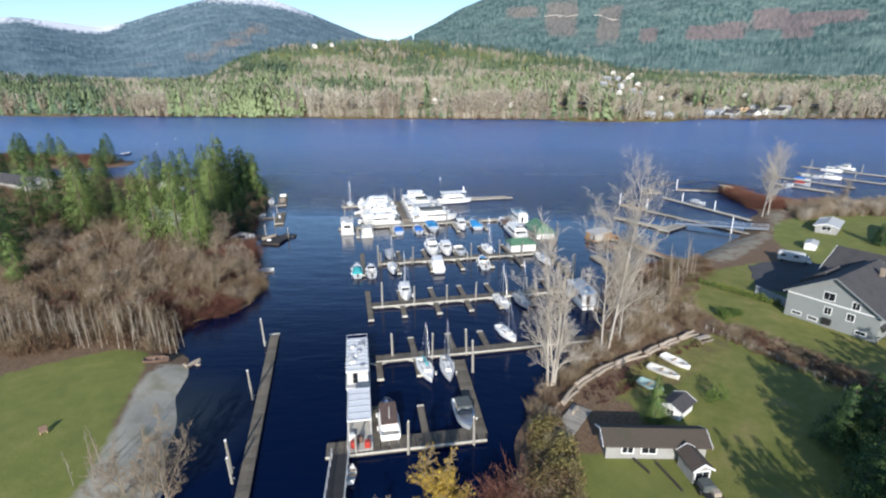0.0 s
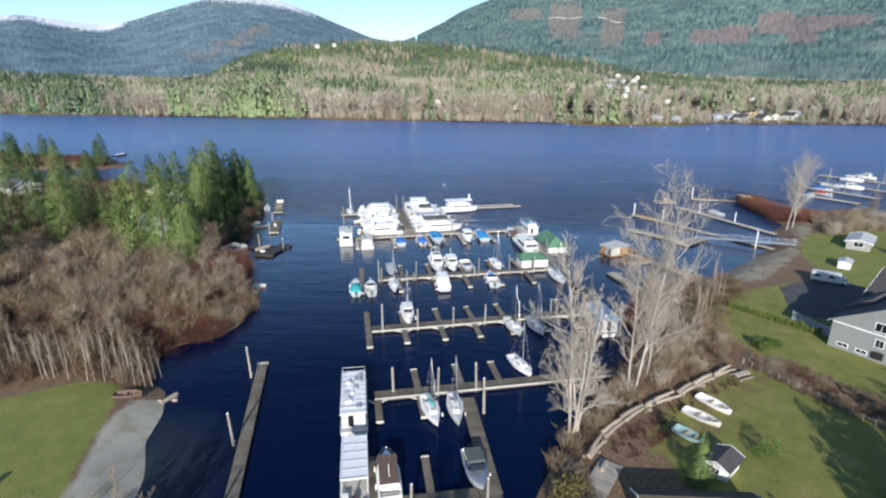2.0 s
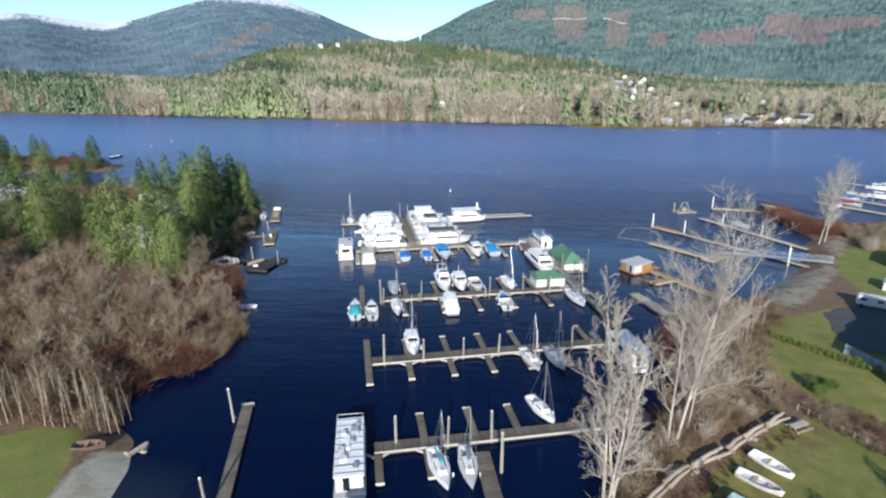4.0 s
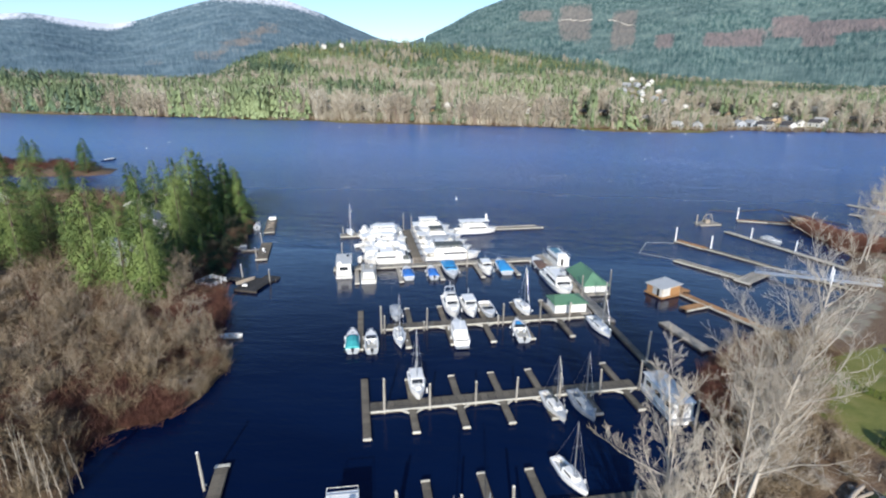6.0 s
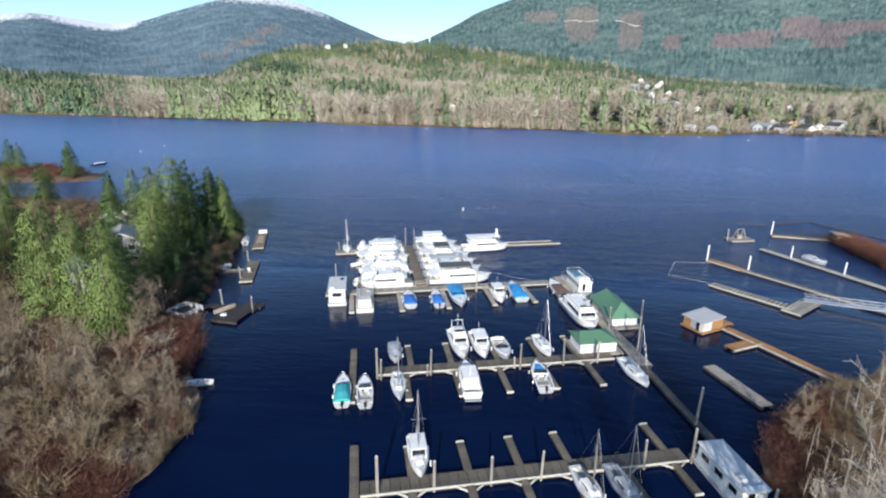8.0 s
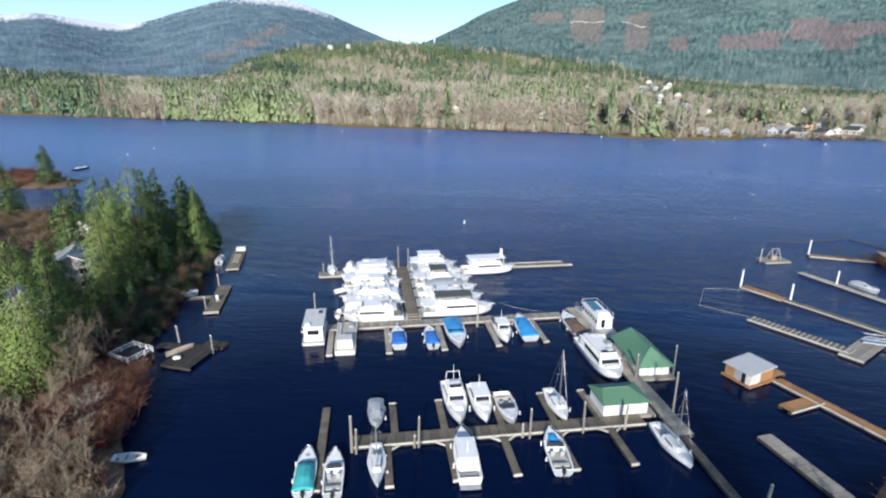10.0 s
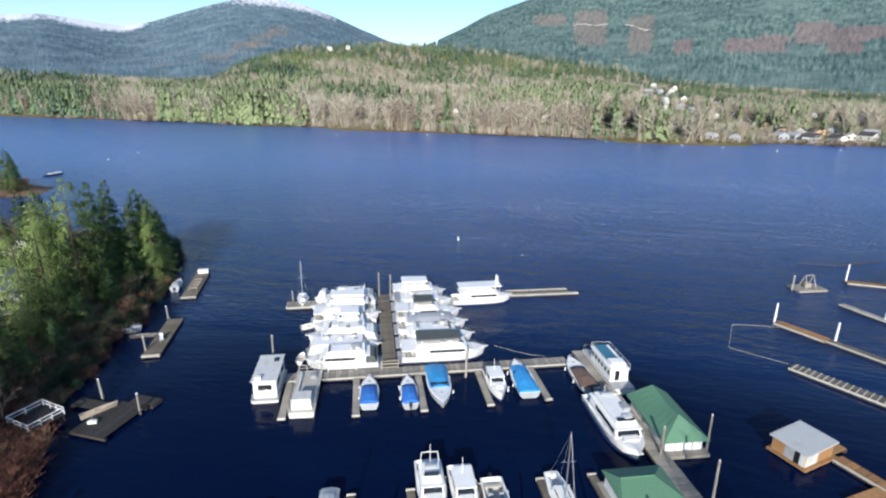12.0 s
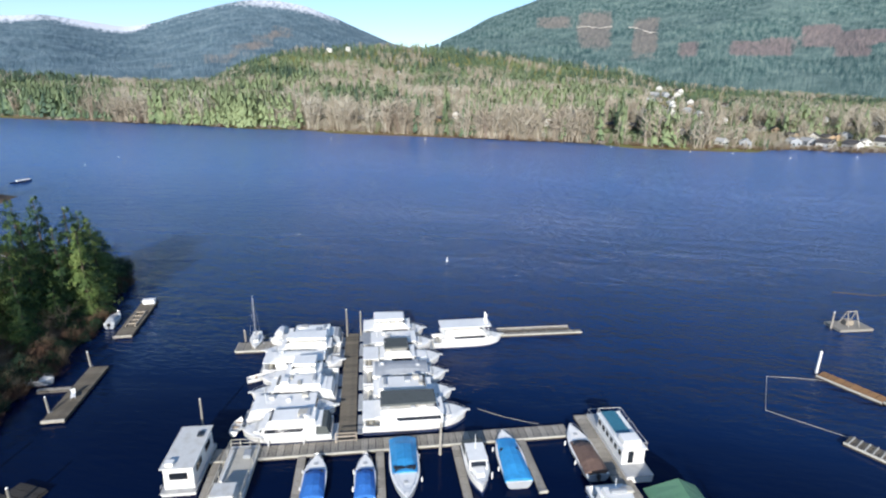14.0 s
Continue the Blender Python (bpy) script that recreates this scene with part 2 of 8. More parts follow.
def ground_mat():
    """Lawn, gravel and leaf-strewn soil, told apart by the cover of the ground."""
    m, nt, b = nodes_of("ground_cover")
    fine, mid, big = noise_node(nt, 3.0, 5, 0.7), noise_node(nt, 0.35, 4, 0.6), noise_node(nt, 0.05, 3, 0.6)
    soil = ramp(nt, fine.outputs[0], ((0.3, (0.075, 0.045, 0.026)), (0.55, (0.19, 0.12, 0.068)), (0.75, (0.31, 0.215, 0.13))))
    grass = ramp(nt, mid.outputs[0], ((0.3, (0.13, 0.17, 0.024)), (0.55, (0.2, 0.225, 0.038)), (0.75, (0.275, 0.26, 0.07))))
    grass2 = mixc(nt, mathn(nt, "MULTIPLY", big.outputs[0], 0.8), grass.outputs[0], (0.15, 0.15, 0.045))
    dry = nt.nodes.new("ShaderNodeAttribute")
    dry.attribute_name = "dry"
    worn = ramp(nt, mid.outputs[0], ((0.35, (0.13, 0.145, 0.025)), (0.55, (0.2, 0.19, 0.048)), (0.72, (0.28, 0.215, 0.09))))
    grass2 = mixc(nt, mathn(nt, "MULTIPLY", dry.outputs["Fac"], 0.75), grass2, worn.outputs[0])
    fine2 = noise_node(nt, 14.0, 4, 0.7)
    grass2 = mixc(nt, 1.0, grass2, ramp(nt, fine2.outputs[0], ((0.3, (0.72, 0.74, 0.7)), (0.7, (1.25, 1.22, 1.2)))).outputs[0], "MULTIPLY")
    gravel = ramp(nt, fine2.outputs[0], ((0.3, (0.27, 0.25, 0.195)), (0.7, (0.5, 0.46, 0.37))))
    gravel = mixc(nt, ramp(nt, mid.outputs[0], ((0.45, (0, 0, 0)), (0.7, (0.6, 0.6, 0.6)))).outputs[0], gravel.outputs[0], (0.2, 0.19, 0.09))
    outs = []
    for nm in ("lawn", "gravel"):
        at = nt.nodes.new("ShaderNodeAttribute")
        at.attribute_name = nm
        w = mathn(nt, "ADD", at.outputs["Fac"], mathn(nt, "MULTIPLY_ADD", mid.outputs[0], 0.5))
        w.node.inputs[1].links[0].from_node.inputs[2].default_value = -0.25
        outs.append(ramp(nt, w, ((0.42, (0, 0, 0)), (0.58, (1, 1, 1)))).outputs[0])
    c = mixc(nt, outs[0], soil.outputs[0], grass2)
    c = mixc(nt, outs[1], c, gravel)
    nt.links.new(c, b.inputs["Base Color"])
    b.inputs["Roughness"].default_value = 0.95
    add_bump(nt, b, fine.outputs[0], 0.6, 0.12)
    return m


GROUND = ground_mat()


def mountain_mat(name, dark, middle, light):
    m, nt, b = nodes_of(name)
    mid = noise_node(nt, 0.0045, 5, 0.65)
    fine = noise_node(nt, 0.06, 5, 0.7)
    along = nt.nodes.new("ShaderNodeAttribute")
    along.attribute_name = "along"
    sep, crowns = nt.nodes.new("ShaderNodeSeparateXYZ"), nt.nodes.new("ShaderNodeCombineXYZ")
    nt.links.new(nt.nodes.new("ShaderNodeTexCoord").outputs["Object"], sep.inputs[0])
    nt.links.new(along.outputs["Fac"], crowns.inputs[0])
    nt.links.new(mathn(nt, "MULTIPLY", sep.outputs["Z"], 0.6), crowns.inputs[1])
    nt.links.new(crowns.outputs[0], fine.inputs["Vector"])
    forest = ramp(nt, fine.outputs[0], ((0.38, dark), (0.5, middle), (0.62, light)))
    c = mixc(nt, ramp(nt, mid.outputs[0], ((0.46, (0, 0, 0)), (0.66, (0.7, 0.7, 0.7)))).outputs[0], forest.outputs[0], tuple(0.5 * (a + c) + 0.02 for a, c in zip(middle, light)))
    # broad noise darkens the colour in place of shaded gullies
    gully_shade = noise_node(nt, 0.011, 4, 0.6)
    c = mixc(nt, 1.0, c, ramp(nt, gully_shade.outputs[0], ((0.38, (0.74, 0.78, 0.8)), (0.6, (1.12, 1.1, 1.08)))).outputs[0], "MULTIPLY")
    at = nt.nodes.new("ShaderNodeAttribute")
    at.attribute_name = "cut"
    w = mathn(nt, "ADD", at.outputs["Fac"], mathn(nt, "MULTIPLY_ADD", mid.outputs[0], 0.8))
    w.node.inputs[1].links[0].from_node.inputs[2].default_value = -0.4
    w = mathn(nt, "ADD", w, mathn(nt, "MULTIPLY_ADD", fine.outputs[0], 0.7))
    w.node.inputs[1].links[0].from_node.inputs[2].default_value = -0.35
    tan = ramp(nt, fine.outputs[0], ((0.36, (0.165, 0.155, 0.14)), (0.64, (0.275, 0.235, 0.2))))
    rosy = ramp(nt, fine.outputs[0], ((0.36, (0.16, 0.135, 0.13)), (0.64, (0.285, 0.215, 0.2))))
    at3 = nt.nodes.new("ShaderNodeAttribute")
    at3.attribute_name = "red"
    cutc = mixc(nt, at3.outputs["Fac"], tan.outputs[0], rosy.outputs[0])
    c = mixc(nt, ramp(nt, w, ((0.34, (0, 0, 0)), (0.62, (0.86, 0.86, 0.86)))).outputs[0], c, cutc)
    at2 = nt.nodes.new("ShaderNodeAttribute")
    at2.attribute_name = "snow"
    w2 = mathn(nt, "ADD", at2.outputs["Fac"], mathn(nt, "MULTIPLY_ADD", fine.outputs[0], 1.0))
    w2.node.inputs[1].links[0].from_node.inputs[2].default_value = -0.5
    c = mixc(nt, ramp(nt, w2, ((0.45, (0, 0, 0)), (0.75, (0.9, 0.9, 0.9)))).outputs[0], c, (0.78, 0.8, 0.84))
    nt.links.new(c, b.inputs["Base Color"])
    b.inputs["Roughness"].default_value = 1.0
    b.inputs["Specular IOR Level"].default_value = 0.1
    add_bump(nt, b, fine.outputs[0], 0.7, 9.0)
    return m


# forest colours paled and blued to paint in distance haze, most in the west
MOUNTAIN_W = mountain_mat("haze_blue_mountain", (0.085, 0.14, 0.17), (0.125, 0.185, 0.22), (0.17, 0.235, 0.26))
MOUNTAIN_E = mountain_mat("haze_green_mountain", (0.05, 0.098, 0.094), (0.105, 0.168, 0.155), (0.185, 0.248, 0.215))


# ---- mesh building ----
class Geo:
    """Faces gathered for one mesh."""

    def __init__(self):
        self.v, self.f = [], []

    def add(self, verts, faces):
        n = len(self.v)
        self.v += [tuple(p) for p in verts]
        self.f += [tuple(i + n for i in f) for f in faces]
        return self

    def box(self, c, s, rz=0.0, ch=0.02, ry=0.0):
        """A box with chamfered upright and top edges. c: the centre, s: the size."""
        hx, hy, hz = (a / 2 for a in s)
        ch = min(ch, hx * 0.4, hy * 0.4, hz * 0.6)
        ring = lambda a, b, z: [(a - ch, -b, z), (a, -b + ch, z), (a, b - ch, z), (a - ch, b, z), (-a + ch, b, z), (-a, b - ch, z), (-a, -b + ch, z), (-a + ch, -b, z)]
        vs = ring(hx, hy, -hz) + ring(hx, hy, hz - ch) + ring(hx - ch, hy - ch, hz)
        fs = [tuple(range(7, -1, -1)), tuple(range(16, 24))]
        for k in (0, 8):
            fs += [(k + i, k + (i + 1) % 8, k + 8 + (i + 1) % 8, k + 8 + i) for i in range(8)]
        m = pose(*c, 0, ry, rz)
        return self.add([m @ Vector(p) for p in vs], fs)

    def loft(self, rings, cap=True, closed=True):
        n = len(rings[0])
        vs = [p for r in rings for p in r]
        fs = []
        for k in range(len(rings) - 1):
            for i in range(n if closed else n - 1):
                j = (i + 1) % n
                fs.append((k * n + i, k * n + j, (k + 1) * n + j, (k + 1) * n + i))
        if cap:
            fs += [tuple(range(n - 1, -1, -1)), tuple(range((len(rings) - 1) * n, len(rings) * n))]
        return self.add(vs, fs)

    def tube(self, a, b, r0, r1=None, n=6, cap=True):
        a, b = Vector(a), Vector(b)
        r1 = r0 if r1 is None else r1
        d = (b - a).normalized()
        u = d.orthogonal().normalized()
        w = d.cross(u)
        ring = lambda p, r: [p + (u * math.cos(2 * math.pi * i / n) + w * math.sin(2 * math.pi * i / n)) * r for i in range(n)]
        return self.loft([ring(a, r0), ring(b, r1)], cap)

    def path(self, pts, r, n=5):
        for a, b in zip(pts, pts[1:]):
            self.tube(a, b, r, r, n)
        return self

    def mesh(self, name, material):
        me = bpy.data.meshes.new(name)
        me.from_pydata(self.v, [], self.f)
        me.materials.append(material)
        return me


def part(name, geo, material, parent, label=""):
    me = geo if isinstance(geo, bpy.types.Mesh) else geo.mesh(name, material)
    ob = new(name, me)
    ob.parent = parent
    if label:
        ob["label"] = label
    return ob


def thing(name, label, category, x=0, y=0, z=0, rz=0, group="", kind=""):
    ob = new(name)
    ob.empty_display_size = 0.5
    ob.matrix_basis = pose(x, y, z, 0, 0, rz)
    return tagged(ob, label, category, group, kind)


def tri_mesh(name, verts, tris, material, tint=None, normals=None):
    """A mesh from arrays of places and triangles."""
    me = bpy.data.meshes.new(name)
    verts, tris = np.asarray(verts, np.float32), np.array(tris, np.int32)
    if normals is not None:
        p, nn = verts[tris], np.asarray(normals, np.float32)[tris].sum(1)
        back = (np.cross(p[:, 1] - p[:, 0], p[:, 2] - p[:, 0]) * nn).sum(1) < 0
        tris[back] = tris[back][:, ::-1]
    me.vertices.add(len(verts))
    me.vertices.foreach_set("co", verts.ravel())
    me.loops.add(len(tris) * 3)
    me.loops.foreach_set("vertex_index", tris.ravel())
    me.polygons.add(len(tris))
    me.polygons.foreach_set("loop_start", np.arange(len(tris), dtype=np.int32) * 3)
    if tint is not None:
        at = me.attributes.new("tint", "FLOAT", "POINT")
        at.data.foreach_set("value", np.asarray(tint, np.float32))
    me.update(calc_edges=True)
    if normals is not None:
        me.polygons.foreach_set("use_smooth", np.ones(len(tris), bool))
        me.normals_split_custom_set_from_vertices(np.asarray(normals, np.float32))
    me.materials.append(material)
    return me


def strew(name, spots, sizes, tints, templates, material, squash=None, soft=False):
    """One mesh of many plants, each a turned and scaled template."""
    vs, fs, ts, ns, n = [], [], [], [], 0
    which = rng.integers(0, len(templates), len(spots))
    turns = rng.uniform(0, 2 * np.pi, len(spots))
    wide = rng.uniform(0.8, 1.2, len(spots)) if squash is None else squash
    for k, (tv, tf) in enumerate(templates):
        idx = np.nonzero(which == k)[0]
        if not len(idx):
            continue
        c, s = np.cos(turns[idx])[:, None], np.sin(turns[idx])[:, None]
        sc = np.asarray(sizes)[idx][:, None]
        w = (np.asarray(wide) * np.ones(len(spots)))[idx][:, None]
        x = (tv[:, 0] * c - tv[:, 1] * s) * sc * w + spots[idx, 0:1]
        y = (tv[:, 0] * s + tv[:, 1] * c) * sc * w + spots[idx, 1:2]
        z = tv[:, 2] * sc + spots[idx, 2:3]
        v = np.stack([x, y, z], -1).reshape(-1, 3)
        f = (tf[None] + (np.arange(len(idx)) * len(tv))[:, None, None]).reshape(-1, 3) + n
        vs.append(v)
        fs.append(f)
        if soft:
            q = np.stack([tv[:, 0] * c - tv[:, 1] * s, tv[:, 0] * s + tv[:, 1] * c, 0.09 + 0 * tv[:, 2] * c], -1).reshape(-1, 3)
            ns.append(q / (np.linalg.norm(q, axis=1, keepdims=True) + 1e-9))
        # tint rises a little with height inside each plant
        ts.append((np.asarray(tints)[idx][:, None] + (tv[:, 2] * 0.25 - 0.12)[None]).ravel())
        n += len(v)
    return tri_mesh(name, np.concatenate(vs), np.concatenate(fs), material, np.concatenate(ts), np.concatenate(ns) if soft else None)


# ---- the lie of the land ----
LEFT = ((-24, 20), (-25, 52), (-28, 62), (-33, 70), (-37.5, 77), (-38.8, 83), (-41.5, 87.5), (-45.5, 90.5), (-49, 95), (-50.5, 99), (-47, 102), (-43, 104), (-41.8, 110), (-42, 117), (-44, 124), (-51, 131),
        (-57, 142), (-63, 152), (-68, 165), (-73, 181), (-80, 199), (-89, 216), (-97, 227), (-112, 234), (-135, 230), (-160, 232), (-210, 240), (-260, 226), (-900, 260), (-900, -400), (-24, -400))
FARLEFT = ((-188, 274), (-197, 288), (-240, 300), (-420, 330), (-900, 372), (-900, 288), (-400, 264), (-250, 258), (-202, 265))
RIGHT = ((9, 20), (10, 62), (12, 71), (13, 79), (17, 87), (23, 96), (28, 104), (30.5, 112), (30, 120), (33, 129), (41, 138), (49, 145), (57, 149), (64, 156), (71, 163), (83, 181), (92, 199),
         (92, 215), (90, 229), (95, 232), (99, 216), (106, 206), (140, 211), (200, 232), (900, 420), (900, -400), (9, -400))
LAWN_L = ((-60, 40), (-33, 45), (-35, 61), (-40, 69), (-43.5, 78), (-47.8, 87.2), (-53, 87.4), (-59.5, 83), (-65, 78), (-75, 71), (-110, 60), (-110, 40))
BEACH = ((-35, 56), (-24, 56), (-29, 67), (-34, 75), (-36, 82), (-40, 86), (-44, 84), (-43.0, 77), (-39.5, 69))
WORN = ((24, 80), (28, 89), (35, 95.5), (45, 102.5), (48, 98), (42, 92), (35, 86), (30, 82))
BANK_R = ((46, 134), (58, 146), (72, 160), (84, 178), (92, 199), (104, 196), (92, 178), (80, 160), (70, 146), (58, 136))
LAWN_R = ((29, 74), (26, 83), (29, 90), (35, 95), (41, 101), (47, 103), (60, 86), (75, 70), (90, 60), (90, 30), (34, 30))
LAWN_R2 = ((49, 106), (62, 88), (100, 60), (140, 90), (100, 132), (70, 142), (50, 132), (44, 118))
LAWN_R3 = ((78, 140), (100, 132), (150, 150), (140, 195), (110, 195), (88, 178), (80, 160))
YARD = ((17, 62), (34, 62), (34, 70), (17, 70))


def inside_distance(x, y, poly):
    """Metres to the edge of a shape, above zero inside it."""
    px, py = np.array(poly, float).T
    best, inside = np.full(np.shape(x), 1e9), np.zeros(np.shape(x), bool)
    for k in range(len(px)):
        ax, ay, bx, by = px[k - 1], py[k - 1], px[k], py[k]
        dx, dy = bx - ax, by - ay
        t = np.clip(((x - ax) * dx + (y - ay) * dy) / (dx * dx + dy * dy), 0, 1)
        best = np.minimum(best, np.hypot(x - ax - t * dx, y - ay - t * dy))
        if ay != by:
            inside ^= ((ay > y) != (by > y)) & (x < dx * (y - ay) / (by - ay) + ax)
    return np.where(inside, best, -best)


def far_shore(x):
    return np.interp(x, (-2000, -650, -430, -320, -205, -75, 30, 105, 165, 205, 245, 310, 2000), (760, 648, 620, 607, 600, 583, 568, 553, 554, 578, 570, 578, 640)) + 3 * np.sin(x * 0.05)


CREST = 1090.0


def crest_height(a):
    """Height of the ground along the crest of the hill across the lake, by azimuth."""
    rise = np.interp(a, (-60, -33, -30.5, -28.3, -25.9, -23, -18.2, -14.4, -8.6, -2.2, 3.6, 8.1, 12, 18.4, 30, 60), (0.3, 0.45, 0.6, 1.7, 2.55, 3.25, 3.65, 3.8, 3.65, 3.2, 2.45, 2.0, 1.2, 0.65, 0.1, 0.0))
    return 44.5 + CREST * np.tan(np.radians(rise)) - np.interp(a, (-33, -27), (22, 12)) - np.interp(a, (4, 14), (0, 6))


def land_height(x, y):
    x, y = np.asarray(x, float), np.asarray(y, float)
    wob = 0.8 * np.sin(x * 0.31 + 1.3 * np.sin(y * 0.23)) + 0.6 * np.sin(y * 0.43 + x * 0.17)
    near = np.maximum(inside_distance(x, y, LEFT), inside_distance(x, y, RIGHT))
    near = np.maximum(near, inside_distance(x, y, FARLEFT)) + wob * 0.7
    far = y - far_shore(x)
    dist = np.maximum(near, far)
    z = np.clip(dist * 0.28, -3.5, 1.3) + 0.012 * np.clip(dist, 0, 120)
    a, d = np.degrees(np.arctan2(x, y - 52)), np.hypot(x, y - 52)
    back = np.clip(far, 0, None)
    s = back / (back + np.clip(CREST - d, 0, None) + 1e-6) * np.where(d < CREST, 1, 0) + np.where(d < CREST, 0, 1) * (far > 0)
    z = z + np.clip(crest_height(a) - 2.7, 0, None) * s ** 1.3 * np.clip(1 - np.clip(d - CREST - 60, 0, None) / 900, 0.45, 1)
    return z


def land_z(x, y):
    return float(land_height(np.array([x]), np.array([y]))[0])


def grid_mesh(name, X, Y, Z, material, attrs=()):
    ny, nx = X.shape
    me = bpy.data.meshes.new(name)
    idx = np.arange(nx * ny).reshape(ny, nx)
    quads = np.stack([idx[:-1, :-1], idx[:-1, 1:], idx[1:, 1:], idx[1:, :-1]], -1).reshape(-1, 4)
    me.vertices.add(nx * ny)
    me.vertices.foreach_set("co", np.stack([X, Y, Z], -1).astype(np.float32).ravel())
    me.loops.add(len(quads) * 4)
    me.loops.foreach_set("vertex_index", quads.astype(np.int32).ravel())
    me.polygons.add(len(quads))
    me.polygons.foreach_set("loop_start", np.arange(len(quads), dtype=np.int32) * 4)
    me.polygons.foreach_set("use_smooth", np.ones(len(quads), bool))
    for nm, val in attrs:
        at = me.attributes.new(nm, "FLOAT", "POINT")
        at.data.foreach_set("value", np.asarray(val, np.float32).ravel())
    me.update(calc_edges=True)
    me.materials.append(material)
    return me


def spread(lo, hi, step, end_lo, end_hi, grow=1.12):
    mid = list(np.arange(lo, hi + step / 2, step))
    out, d = [], step
    while mid[0] > end_lo:
        d *= grow
        mid.insert(0, max(end_lo, mid[0] - min(d, 60)))
    d = step
    while mid[-1] < end_hi:
        d *= grow
        mid.append(min(end_hi, mid[-1] + min(d, 60)))
    return np.array(mid)


gx, gy = spread(-125, 105, 1.5, -4200, 4200), spread(45, 240, 1.5, -400, 4600)
GX, GY = np.meshgrid(gx, gy)
GZ = land_height(GX, GY)
patch = lambda polys: np.clip(np.max([inside_distance(GX, GY, p) for p in polys], axis=0) / 5 + 0.5, 0, 1)
lawn = patch((LAWN_L, LAWN_R, LAWN_R2, LAWN_R3, YARD))
DRIVE = ((54, 140), (57, 150), (66, 163), (82, 170), (84, 163), (74, 152), (64, 139))
stones = np.maximum(np.maximum(patch((BEACH,)), 0.47 * patch((BANK_R,))), 0.5 * patch((DRIVE,)))
dry = 0.7 * patch((LAWN_R, LAWN_R2))
lawn = np.where(inside_distance(GX, GY, WORN) > 0, 0.56, lawn)
dry = np.where(inside_distance(GX, GY, WORN) > 0, 1.3, dry)
lawn = np.maximum(lawn, 0.4 * patch((BANK_R,)))
far_land = GY > far_shore(GX) - 4
lawn, dry = np.where(far_land, 0.62, lawn), np.where(far_land, 1.0, dry)
ground = new("ground", grid_mesh("ground", GX, GY, GZ, GROUND, (("lawn", lawn), ("gravel", stones), ("dry", dry))))
tagged(ground, "ground of lawns, brown winter soil and gravel along the lake", "ground", kind="structure")
wx, wy = np.meshgrid(np.linspace(-4200, 4200, 43), np.linspace(-300, 1400, 18))
# the paved yard behind the grey house, its asphalt darkened for the house's shadow
asphalt = mat("shadowed_asphalt", (0.07, 0.07, 0.072), 0.92, 0, 0.3, 0.3, 9, 0.3, stain=(0.05, 0.05, 0.05))
yard = ((61.5, 124.5), (66, 122), (73, 126), (80, 133), (82, 140), (80.5, 144), (76, 143), (70, 141.5), (65.5, 138.5), (62.5, 131))
edge = [Vector(p).lerp(Vector(yard[(k + 1) % len(yard)]), u) + Vector((0.5 * math.sin(k * 2.1 + u * 5), 0.5 * math.cos(k * 1.7 + u * 6))) for k, p in enumerate(yard) for u in (0, 0.25, 0.5, 0.75)]
mid_ = Vector((69.0, 132.5))
rings = [[(*(q_ := mid_.lerp(p, s)), land_z(*q_) + 0.06) for p in edge] for s in np.linspace(1.0, 0.06, 14)]
tagged(new("driveway", Geo().loft(rings).mesh("driveway", asphalt)), "weathered asphalt yard behind the grey house, darkened for its shadow", "driveway", kind="structure")
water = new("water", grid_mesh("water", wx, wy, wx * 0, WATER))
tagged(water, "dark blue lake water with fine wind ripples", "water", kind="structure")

# the mountains behind the far shore, as slopes round the lake
az, dd = np.meshgrid(np.linspace(-62, 62, 500), np.linspace(1500, 4500, 120))
bump = lambda c, w: np.exp(-(((az - c) / w) ** 2))
ridge = np.where(az < -10, 3800.0, 3100.0 + 6 * np.clip(az + 10, 0, 8) * 10)
skyline = np.interp(az[0], (-62, -50, -45.7, -44.3, -41.3, -38.3, -36.4, -34.1, -30.5, -28, -25.2, -22.8, -20.1, -17.3, -14.4, -11.8, -10.3, -8.2, -5.3, -2.4, 0.9, 8.7, 20, 32, 62),
                    (3.7, 4.4, 4.62, 4.95, 4.66, 4.36, 4.72, 5.48, 6.72, 7.26, 7.32, 7.02, 5.97, 4.84, 3.8, 3.4, 3.9, 4.8, 6.3, 7.35, 8.5, 9.5, 9.9, 9.4, 6.5))
skyline = np.convolve(np.pad(skyline, 3, mode="edge"), np.ones(7) / 7, "valid")
crest = 44.5 + ridge * np.tan(np.radians(skyline))[None, :]
t = np.clip((dd - 1500) / (ridge - 1500), 0, 1)
prof = t ** 1.25 * np.clip(1 - np.clip((dd - ridge) / 1500, 0, 1) ** 2, 0, 1)
mx, my = dd * np.sin(np.radians(az)), 60 + dd * np.cos(np.radians(az))
ridged = np.array([noise.ridged_multi_fractal(Vector((a * 0.0011, c * 0.0007, 3.1)), 1.0, 2.1, 6, 1.0, 2.0) for a, c in zip(mx.ravel(), my.ravel())]).reshape(mx.shape)
mz = crest * prof + (ridged - 1.1) * 60 * np.clip(t * 2.5, 0, 1) * (1 - 0.8 * prof) - 6
up = np.degrees(np.arctan2(mz - 44.5, dd))
spot = lambda a, e, wa, we: np.exp(-(np.abs((az - a) / wa) ** 6) - (np.abs((up - e) / we) ** 6))
cut = 0.9 * spot(1.1, 5.93, 1.87, 0.6) + 0.95 * spot(5.0, 5.2, 1.76, 1.92) + spot(9.6, 4.67, 1.26, 1.69) + spot(13.4, 3.54, 0.98, 0.71) + 0.95 * spot(17.9, 3.57, 1.35, 0.72) + spot(20.4, 3.66, 1.32, 0.87)
